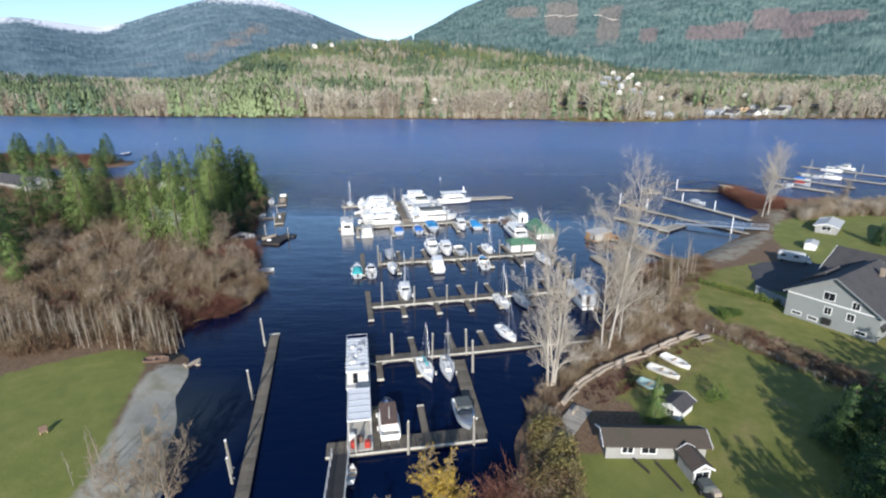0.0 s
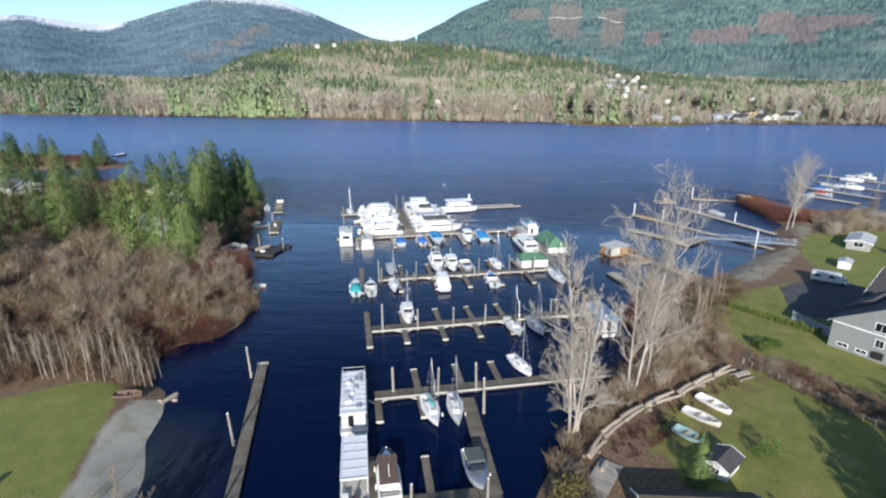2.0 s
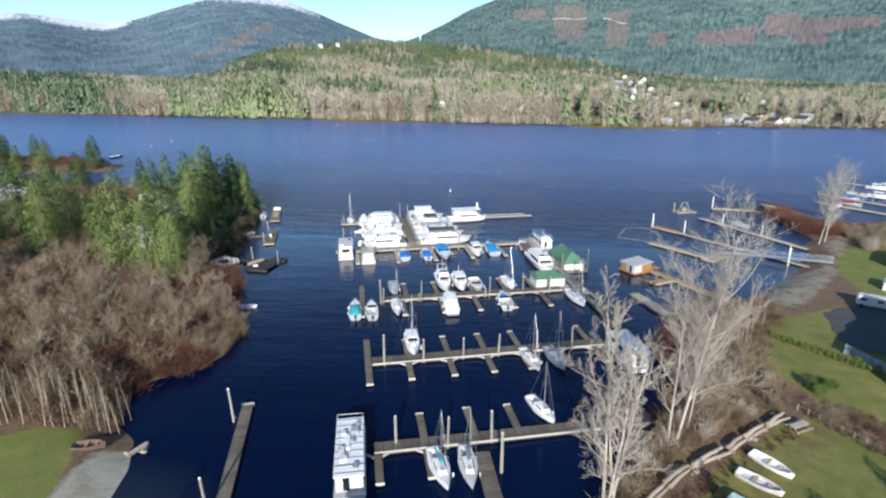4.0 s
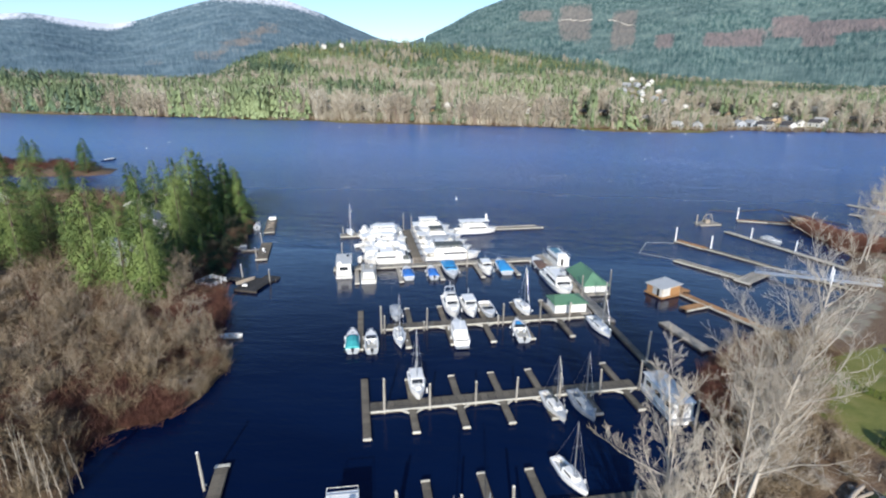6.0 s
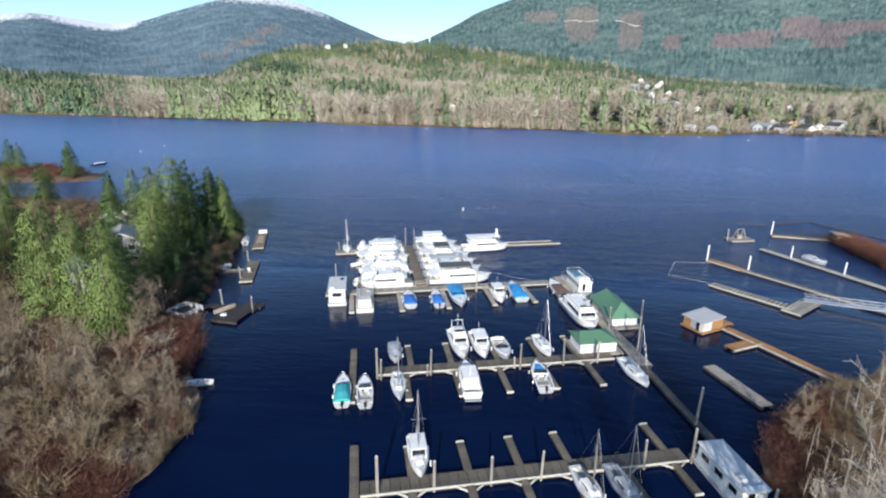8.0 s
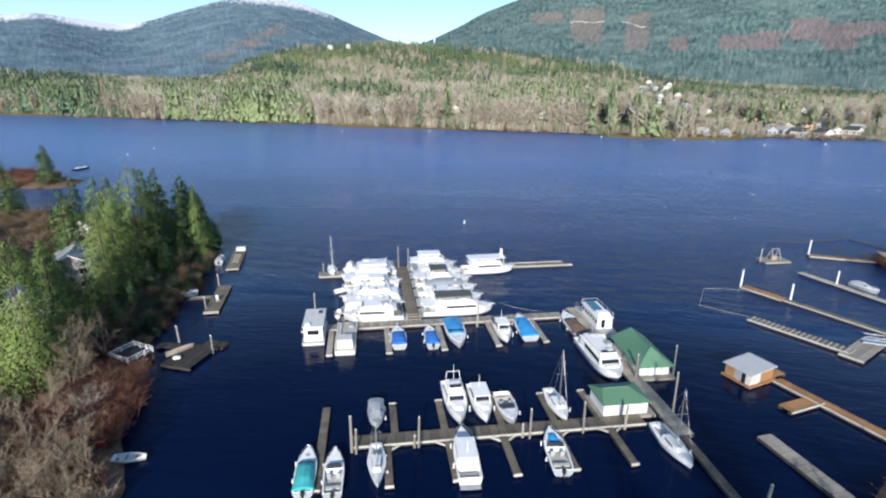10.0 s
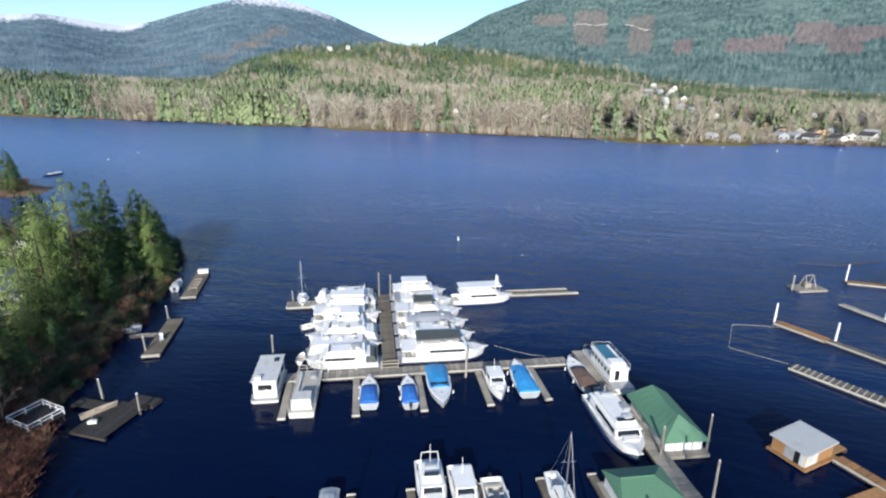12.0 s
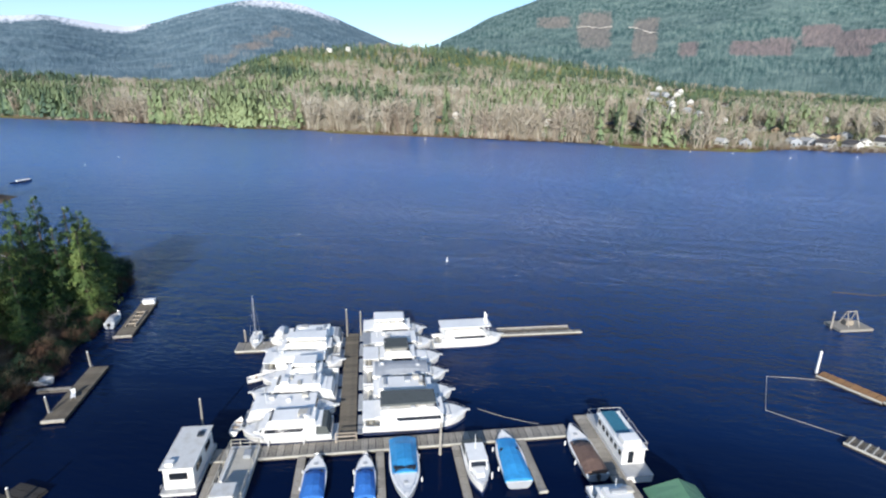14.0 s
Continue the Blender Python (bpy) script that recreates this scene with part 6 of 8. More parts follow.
# ---- buildings ----
def gable_house(name, x, y, z, rz, W, D, h, rise, wallm, roofm, label, over=0.5, windows=(), group="", chimney=False, category="house", simple=False, trim=TRIM):
    """A house whose ridge runs along y; windows: (face, along, height, width, tall) with face s, n, e or w."""
    b = thing(name, label, category, x, y, z, rz, group)
    g = Geo()
    ring = lambda q: [(-W / 2, q, -1.0), (W / 2, q, -1.0), (W / 2, q, h), (0, q, h + rise), (-W / 2, q, h)]
    g.loft([ring(-D / 2), ring(D / 2)])
    part("wall", g, wallm, b)
    g = Geo()
    dz = rise / (W / 2) * over
    for e in (-1, 1):
        g.loft([[(e * (W / 2 + over), q, h - dz + 0.02), (0, q, h + rise + 0.02), (0, q, h + rise + 0.2), (e * (W / 2 + over), q, h - dz + 0.18)][::e] for q in (-D / 2 - over, D / 2 + over)])
    r = part("roof", g, roofm, b)
    if chimney:
        part("chimney", Geo().box((W * 0.18, D * 0.2, h + rise * 0.9), (0.7, 0.7, 1.5)), ROCK, r)
    for e in (() if simple else (-1, 1)):
        g = Geo()
        for s in (-1, 1):
            g.loft([[(s * (W / 2 + over), e * (D / 2 + over), h - dz), (0, e * (D / 2 + over), h + rise), (0, e * (D / 2 + over + 0.06), h + rise), (s * (W / 2 + over), e * (D / 2 + over + 0.06), h - dz)], [(s * (W / 2 + over), e * (D / 2 + over), h - dz + 0.24), (0, e * (D / 2 + over), h + rise + 0.24), (0, e * (D / 2 + over + 0.06), h + rise + 0.24), (s * (W / 2 + over), e * (D / 2 + over + 0.06), h - dz + 0.24)]])
        part("bargeboard", g, trim, b)
    for face, u, zz, w, t in windows:
        m = {"s": pose(u, -D / 2, zz), "n": pose(u, D / 2, zz, 0, 0, 180), "e": pose(W / 2, u, zz, 0, 0, 90), "w": pose(-W / 2, u, zz, 0, 0, -90)}[face]
        win = part("window", Geo().box((0, -0.02, 0), (w, 0.06, t), ch=0.005), GLASS, b)
        win.matrix_basis = m
        if not simple:
            fr = Geo()
            for e in (-1, 1):
                fr.box((e * (w / 2 + 0.06), -0.04, 0), (0.12, 0.1, t + 0.24), ch=0.01)
                fr.box((0, -0.04, e * (t / 2 + 0.06)), (w, 0.1, 0.12), ch=0.01)
            fr.box((0, -0.05, 0), (0.05, 0.06, t), ch=0.005)
            part("frame", fr, TRIM, win)
    return b


GREYPAINT = mat("dulled_white_paint", (0.34, 0.335, 0.315), 0.7, 0, 0.18, 0.7, 10, 0.15, 0.05, stain=(0.25, 0.235, 0.21))
FENCEBOARD = mat("blue_grey_boards", (0.34, 0.37, 0.4), 0.8, 0, 0.2, 0.8, 9, 0.2, 0.06)
# the grey house on the eastern lawn
gz = land_z(66, 110)
ux, uy = math.cos(radians(-50)), math.sin(radians(-50))
nx, ny = -uy, ux
hx, hy = 60.6 + ux * 7 + nx * 8, 112.0 + uy * 7 + ny * 8
hh = gable_house("house", hx, hy, gz, -50, 14.0, 16.0, 4.7, 4.3, GREYWALL, DARKROOF, "large grey-sided house with white-trimmed windows and dark gables", 0.6,
                 (("s", -0.6, 5.6, 1.6, 1.3), ("s", 3.4, 5.2, 1.0, 1.2), ("s", -0.4, 3.0, 1.0, 1.2), ("s", 3.0, 3.0, 1.0, 1.2), ("s", -5.0, 0.9, 1.4, 0.5), ("s", -2.4, 0.8, 1.4, 0.5), ("s", 4.8, 0.9, 1.4, 0.5), ("w", -4, 2.8, 1.2, 1.2), ("w", 2, 2.8, 1.6, 1.2)), chimney=True, trim=GREYWALL)
part("belt_trim", Geo().box((0, -8.03, 4.4), (14.0, 0.08, 0.22)), TRIM, hh)
part("dormer", Geo().loft([[(-3.6, yy, 5.0), (-8.2, yy, 3.6), (-8.2, yy, 4.6), (-4.6, yy, 7.4)] for yy in (-1.0, 5.0)]), DARKROOF, hh)
part("porch_roof", Geo().loft([[(7.0, yy, 2.8), (9.6, yy, 2.5), (9.6, yy, 2.65), (7.0, yy, 3.0)] for yy in (-7.8, -2.0)]), DARKROOF, hh)
part("balcony", rail(Geo(), [(7.2, -8.2), (9.4, -8.2), (9.4, -6), (9.4, -4), (9.4, -2)], 0.2, 1.1, 0.06), BLACK, hh)
part("vent_box", Geo().box((-0.2, -8.15, 1.1), (1.3, 0.4, 1.1)), BLACK, hh)
gable_house("house_wing", 79.5, 121.5, gz, 40, 12, 11, 5.4, 3.4, GREYWALL, DARKROOF, "tall grey wing of the house under a dark roof", 0.6, (("s", -2, 3.0, 1.4, 1.3), ("s", 2, 3.0, 1.4, 1.3), ("w", 0, 3.0, 1.6, 1.3)), category="house")
fn = thing("board_fence", "pale blue-grey board fence running from the house corner", "fence", 62.8, 113.8, land_z(62, 116), 112)
for k in range(6):
    part("panel", Geo().box((0.7 + k * 1.4, 0, 0.85), (1.34, 0.06, 1.6), ch=0.01), FENCEBOARD, fn)
for k in range(7):
    part("post", Geo().box((k * 1.4, 0.06, 0.85), (0.12, 0.12, 1.9), ch=0.01), FENCEBOARD, fn)
# the long cabin on the shore and its sheds
gable_house("cabin", 27.3, 71.2, land_z(27.3, 71.2), 94.5, 3.2, 11.3, 2.0, 0.8, GREYPAINT, BROWNROOF, "long low white cabin under a mossy brown roof", 0.45,
            (("w", 3.2, 1.2, 1.2, 0.8), ("w", 0.8, 1.2, 1.6, 0.8), ("w", -3.4, 1.05, 0.9, 1.5)), category="cabin")
gable_house("shed", 31.0, 67.6, land_z(31, 67.6), 14, 2.0, 3.0, 1.8, 0.65, GREYPAINT, BROWNROOF, "small white shed with a dark brown roof", 0.25, (("s", 0.0, 0.9, 1.5, 1.2),), category="shed")
gable_house("shed", 32.5, 79.2, land_z(32.5, 79.2), -42, 2.5, 3.5, 1.4, 0.55, TRIM, DARKROOF, "cream garden shed with a dark roof behind the fir", 0.3, (("s", 0.0, 0.8, 0.8, 0.7),), category="shed")
tr_ = thing("utility_trailer", "dark utility trailer loaded with odds and ends", "trailer", 31.6, 64.6, land_z(31.6, 64.6), 12)
part("bed", Geo().box((0, 0, 0.55), (1.8, 2.8, 0.15)), BLACK, tr_)
part("load", Geo().box((-0.1, 0.3, 0.95), (1.4, 1.6, 0.7), ch=0.15), DGREY, tr_)
part("crate", Geo().box((0.3, -0.8, 0.85), (0.8, 0.8, 0.5), ch=0.05), DRIFT, tr_)
for e in (-0.95, 0.95):
    part("wheel", Geo().tube((e - 0.1, 0, 0.32), (e + 0.1, 0, 0.32), 0.32, 0.32, 10), BLACK, tr_)
for x, y, rz, ln in ((28.2, 66.8, -68, 4.6), (25.6, 68.2, -60, 2.6)):
    bd = thing("garden_timber", "dark timber edging across the yard", "timber", x, y, land_z(x, y) + 0.1, rz)
    part("beam", Geo().box((0, 0, 0), (ln, 0.22, 0.25)), LOG, bd)
gable_house("house", 99, 171, land_z(99, 171), -35, 5, 9, 2.0, 0.7, GREYPAINT, PALEROOF, "low pale house with a pale roof near the far beach", 0.5, (("s", 0, 1.5, 2.0, 1.1), ("w", 2, 1.5, 1.6, 1.1), ("w", -3, 1.5, 1.6, 1.1)))
gable_house("house", 112, 158, land_z(112, 158), -30, 8, 13, 3.2, 2.2, OFFWHITE, DARKROOF, "white shore house with a dark roof", 0.5, (("s", 0, 1.6, 2.0, 1.2), ("w", 2, 1.6, 1.6, 1.2), ("w", -3, 1.6, 1.6, 1.2)))
gable_house("shed", 85.8, 153.4, land_z(86, 153), -35, 2.4, 3.6, 1.5, 0.35, TRIM, PALEROOF, "small white garden shed on the lawn", 0.2, (), category="shed", simple=True)
rv = thing("motorhome", "white motorhome parked beside the lawn", "motorhome", 76.0, 142.6, land_z(76, 142.6), -27)
part("body", Geo().box((0, 0, 1.45), (5.4, 2.1, 1.9), ch=0.25), OFFWHITE, rv)
part("cab", trunk(Geo(), 2.6, 4.1, 2.0, 1.8, 0.5, 1.7, 0.7, 0.0), OFFWHITE, rv)
part("windscreen", trunk(Geo(), 2.65, 3.8, 1.85, 1.65, 1.3, 1.75, 0.6, 0.0), GLASS, rv)
for k in (-1.6, 1.0):
    part("window", Geo().box((k, -1.05, 1.65), (1.0, 0.08, 0.5)), GLASS, rv)
for xx in (-1.7, 3.0):
    for e in (-0.95, 0.95):
        part("wheel", Geo().tube((xx, e - 0.12, 0.36), (xx, e + 0.12, 0.36), 0.36, 0.36, 12), BLACK, rv)
part("roof_vent", Geo().box((-1, 0, 2.46), (0.7, 0.7, 0.18)), LGREY, rv)
gable_house("house", -95.5, 174.5, land_z(-95.5, 174.5), 35, 9, 11, 5.6, 2.4, GREYPAINT, PALEROOF, "two-storey house with a pale roof among the firs", 0.6, (("s", -2, 4.4, 1.4, 1.2), ("s", 2, 4.4, 1.4, 1.2), ("s", -2, 1.6, 1.6, 1.3), ("s", 2, 1.6, 1.6, 1.3), ("e", -2, 4.4, 1.6, 1.2), ("e", 2, 4.4, 1.6, 1.2)))
gable_house("house", -91.0, 157.0, land_z(-91, 157), 60, 6, 8, 4.2, 1.6, OFFWHITE, PALEROOF, "pale shore cottage with a light metal roof under the cedars", 0.5, (("s", 0, 2.8, 1.6, 1.2), ("e", -2, 2.8, 1.4, 1.2), ("e", 2, 2.8, 1.4, 1.2)))
gable_house("house", -119, 205, land_z(-119, 205), 20, 9, 12, 3.6, 2.6, OFFWHITE, BROWNROOF, "white house half hidden among tall firs", 0.5, (("s", -2, 1.6, 1.4, 1.2), ("s", 2, 1.6, 1.4, 1.2)))
gable_house("house", -186, 206, land_z(-186, 206), 70, 10, 26, 3.4, 2.2, OFFWHITE, DARKROOF, "long house with a dark roof behind the firs", 0.6, (("e", -6, 1.7, 2.0, 1.2), ("e", 0, 1.7, 2.0, 1.2), ("e", 6, 1.7, 2.0, 1.2)))

# boats laid up on the grass, rock wall, logs
for x, y, rz, m, lab in ((36.0, 91.8, -50, WHITE, "white dinghy laid up on the grass"), (33.4, 88.6, -40, OFFWHITE, "weathered open rowing boat on the grass"), (30.6, 84.6, -45, PALETEAL, "pale green skiff beside the shed")):
    dinghy(x, y, land_z(x, y) + 0.15, rz, 4.8 if m is not PALETEAL else 3.8, 2.0, lab, m)
ROCKS = []
for k in range(4):
    g = Geo()
    rs = [(rnd.uniform(0.75, 1.1), a) for a in np.linspace(0, 2 * math.pi, 8)[:-1]]
    g.loft([[(math.cos(a) * r * q, math.sin(a) * r * q * 0.8, z) for r, a in rs] for q, z in ((0.8, -0.4), (1.0, 0.05), (0.85, 0.4), (0.35, 0.58))])
    ROCKS.append(g.mesh("rock", ROCK))
wall_line = ((17.6, 79.4), (20.0, 83.7), (22.9, 87.3), (26.3, 90.6), (31.8, 94.3), (34.6, 96.8), (38.5, 99.8), (42.1, 102.6))
rw = thing("rock_wall", "low shore wall of grey boulders and bleached logs", "rock wall", 0, 0, 0)
for (ax, ay), (bx_, by_) in zip(wall_line, wall_line[1:]):
    n = int(math.hypot(bx_ - ax, by_ - ay) / 0.42)
    for k in range(n):
        s = (k + rnd.random() * 0.6) / n
        x, y = ax + (bx_ - ax) * s + rnd.uniform(-0.9, 0.9), ay + (by_ - ay) * s + rnd.uniform(-0.9, 0.9)
        ob = part("boulder", ROCKS[rnd.randrange(4)], ROCK, rw)
        q = rnd.uniform(0.2, 0.55)
        ob.matrix_basis = pose(x, y, land_z(x, y) + 0.1, 0, 0, rnd.uniform(0, 360)) @ Matrix.Diagonal((q, q, q, 1))
for (ax, ay), (bx_, by_) in zip(wall_line, wall_line[1:]):
    for lift, far in ((0.5, 0.1), (0.2, 0.55)):
        ln = math.hypot(bx_ - ax, by_ - ay) * rnd.uniform(0.85, 1.0)
        mx, my = (ax + bx_) / 2 + far * 0.7, (ay + by_) / 2 - far * 0.7
        lg = thing("driftwood_log", "bleached log lying along the top of the shore wall", "log", mx, my, land_z(mx, my) + lift, math.degrees(math.atan2(by_ - ay, bx_ - ax)) + rnd.uniform(-6, 6), "shore logs")
        part("log", Geo().tube((-ln / 2, 0, 0), (0, 0.1, 0.05), 0.27, 0.24, 9).tube((0, 0.1, 0.05), (ln / 2, 0, 0), 0.24, 0.18, 9), DRIFT, lg)
for x, y, rz, ln in ((-39.8, 86.2, 70, 2.4), (-39.2, 86.8, 110, 1.8), (-79, 110, 15, 8.0)):
    lg = thing("driftwood_log", "bleached stump and log at the water's edge", "log", x, y, land_z(x, y) + 0.35, rz, "shore logs")
    part("log", Geo().tube((-ln / 2, 0, 0), (ln / 2, 0, 0.15), 0.34, 0.2, 9), DRIFT, lg)
    part("root", Geo().tube((-ln / 2, 0, 0), (-ln / 2 - 0.3, 0.5, 0.5), 0.2, 0.05, 6).tube((-ln / 2, 0, 0), (-ln / 2 - 0.3, -0.5, 0.3), 0.2, 0.05, 6).tube((-ln / 2, 0, 0), (-ln / 2 - 0.2, 0.1, 0.7), 0.18, 0.05, 6), DRIFT, lg)
dk = thing("deck_platform", "small timber landing deck with a picnic bench", "deck", 18.6, 75.4, land_z(18.6, 75.4), 62)
for k in range(9):
    part("plank", Geo().box((-3.4 + k * 0.85, 0, 0.25), (0.8, 2.6, 0.08)), PALEPLANK, dk)
part("bench", Geo().box((2.2, 0.4, 0.75), (1.6, 0.4, 0.08)).box((1.6, 0.4, 0.5), (0.1, 0.35, 0.5)).box((2.8, 0.4, 0.5), (0.1, 0.35, 0.5)), DRIFT, dk)
# the fence across the eastern lawns
fe = thing("fence", "weathered picket fence between the lawns", "fence", 0, 0, 0)
FP = Geo().box((0, 0, 0.45), (0.12, 0.12, 1.1)).mesh("fence_post", PILE)
fl = ((44.5, 104.2), (50.0, 96.4), (54.6, 89.6), (62.0, 79.0))
for (ax, ay), (bx_, by_) in zip(fl, fl[1:]):
    n = int(math.hypot(bx_ - ax, by_ - ay) / 1.25)
    for k in range(n):
        s = k / n
        x, y = ax + (bx_ - ax) * s, ay + (by_ - ay) * s
        ob = part("fence_post", FP, PILE, fe)
        ob.location = (x, y, land_z(x, y))
    za, zb = land_z(ax, ay), land_z(bx_, by_)
    for hgt in (0.75,):
        part("fence_rail", Geo().tube((ax, ay, za + hgt), (bx_, by_, zb + hgt), 0.035, 0.035, 5), PILE, fe)
pt = thing("picnic_table", "weathered picnic table heaped with gear", "table", 42.6, 99.8, land_z(42.6, 99.8), 30)
part("tabletop", Geo().box((0, 0, 0.75), (2.6, 0.9, 0.08)), DRIFT, pt)
for e in (-0.85, 0.85):
    part("bench", Geo().box((0, e, 0.45), (2.6, 0.3, 0.07)), DRIFT, pt)
for e in (-1, 1):
    part("leg", Geo().tube((e, -0.8, 0), (e, 0.3, 0.75), 0.06, 0.06, 5).tube((e, 0.8, 0), (e, -0.3, 0.75), 0.06, 0.06, 5), DRIFT, pt)
gb = thing("garden_bench", "tan timber bench standing alone on the lawn", "bench", -47.3, 65.9, land_z(-47.3, 65.9), 40)
part("seat", Geo().box((0, 0, 0.36), (0.9, 0.32, 0.06)), TAN, gb)
part("backrest", Geo().box((0, 0.18, 0.75), (0.9, 0.06, 0.7)), BROWNC, gb)
for e in (-0.36, 0.36):
    part("leg", Geo().box((e, 0, 0.165), (0.07, 0.32, 0.33)), TAN, gb)


# ---- trees ----
def conifer_mesh(seed, H=20.0, R=3.6, whorls=30, per=11, leaves=46, droop=0.35, tint=0.5, leaf=0.27, blunt=0.6):
    """A crown of drooping boughs in uneven clumps: each bough carries many small leaf blades."""
    q = np.random.default_rng(seed)
    vs, fs, ts, ns = [], [], [], []
    lean = q.uniform(-0.5, 0.5, 2)
    lobes = q.uniform(0, 2 * np.pi, 3)
    for k in range(whorls):
        t = 0.05 + 0.94 * (k + q.uniform(0, 0.8)) / whorls
        rad = R * (1 - t) ** blunt * (0.6 + 0.4 * min(1, t / 0.12)) + 0.15
        for j in range(max(4, int(per * (1 - t * 0.5)))):
            a = q.uniform(0, 2 * np.pi)
            lobe = 1 + 0.16 * np.sin(2 * a + lobes[0] + 3 * t) + 0.14 * np.sin(3 * a + lobes[1] - 7 * t)
            r = rad * lobe * q.uniform(0.55, 1.25)
            own, lift = q.normal(0, 0.2), q.normal(0, 0.35)
            d = np.array([np.cos(a), np.sin(a), 0.0])
            side = np.array([-np.sin(a), np.cos(a), 0.0])
            m = leaves if t < 0.8 else leaves // 2
            st = 0.3 + 0.75 * q.uniform(0, 1, m) ** 0.7
            c = d * (r * st)[:, None] + side * (q.normal(0, 1, m) * (0.12 + 0.26 * st * min(r, 2.6) * 0.6))[:, None]
            c[:, 2] = H * t + lift - droop * r * st * st + q.normal(0, 0.2, m)
            c[:, :2] += lean * t
            w = leaf * q.uniform(0.6, 1.35, m) * (0.7 + 0.3 * (1 - t))
            o = d * (w * q.uniform(0.4, 1.0, m))[:, None]
            o[:, 2] = -w * q.uniform(0.1, 0.8, m)
            p = side * (w * q.uniform(0.25, 0.5, m))[:, None]
            p[:, 2] = q.normal(0, 0.12, m)
            n = sum(len(x) for x in vs)
            vs.append(np.stack([c, c + o * 0.5 + p, c + o, c + o * 0.5 - p], 1).reshape(-1, 3))
            idx = n + 4 * np.arange(m)[:, None]
            fs.append(np.concatenate([idx + (0, 1, 2), idx + (0, 2, 3)]))
            ts.append(np.repeat(tint + own + q.normal(0, 0.08, m), 4))
            up_ = (c - (d * r * 0.45 + np.array([lean[0] * t, lean[1] * t, H * t + lift - 0.5])))
            ns.append(np.repeat(d * 0.8 + 0.5 * up_ / (np.linalg.norm(up_, axis=1, keepdims=True) + 1e-6) + (0, 0, 0.25), 4, axis=0))
    v, nrm = np.concatenate(vs), np.concatenate(ns) + q.normal(0, 0.3, (sum(len(x) for x in vs), 3))
    return tri_mesh("crown", v, np.concatenate(fs), FIR, np.concatenate(ts), nrm / np.linalg.norm(nrm, axis=1, keepdims=True))


def conifer_trunk(H):
    return Geo().tube((0, 0, -0.6), (0, 0, H * 0.5), 0.34, 0.2, 8).tube((0, 0, H * 0.5), (0, 0, H * 0.97), 0.2, 0.03, 8).mesh("trunk", FIRBARK)


CONES = [(conifer_mesh(s, 20, R, tint=ti, droop=dr, blunt=bl), conifer_trunk(20)) for s, R, ti, dr, bl in
         ((1, 4.6, 0.95, 0.45, 0.5), (2, 4.2, 0.74, 0.35, 0.62), (3, 5.0, 1.0, 0.5, 0.45), (4, 3.4, 0.36, 0.25, 0.7), (5, 4.2, 0.46, 0.3, 0.6), (6, 3.6, 0.78, 0.35, 0.75))]


def conifer(x, y, h, k, wide=1.0, label=""):
    crown, stem = CONES[k]
    tr = thing("conifer", label or ("bright green cedar with drooping sprays", "tall green fir on the wooded point", "broad yellow-green cedar near the water", "dark narrow fir among the cedars", "deep green fir with dense boughs", "slender green fir with a pointed top")[k], "tree", x, y, land_z(x, y), rnd.uniform(0, 360), "conifers")
    s = h / 20
    for nm, me, m in (("trunk", stem, FIRBARK), ("crown", crown, FIR)):
        ob = part(nm, me, m, tr)
        f = wide * (1.0 if k == 3 else 1.06)
        ob.scale = (s * f, s * f, s)
    return tr


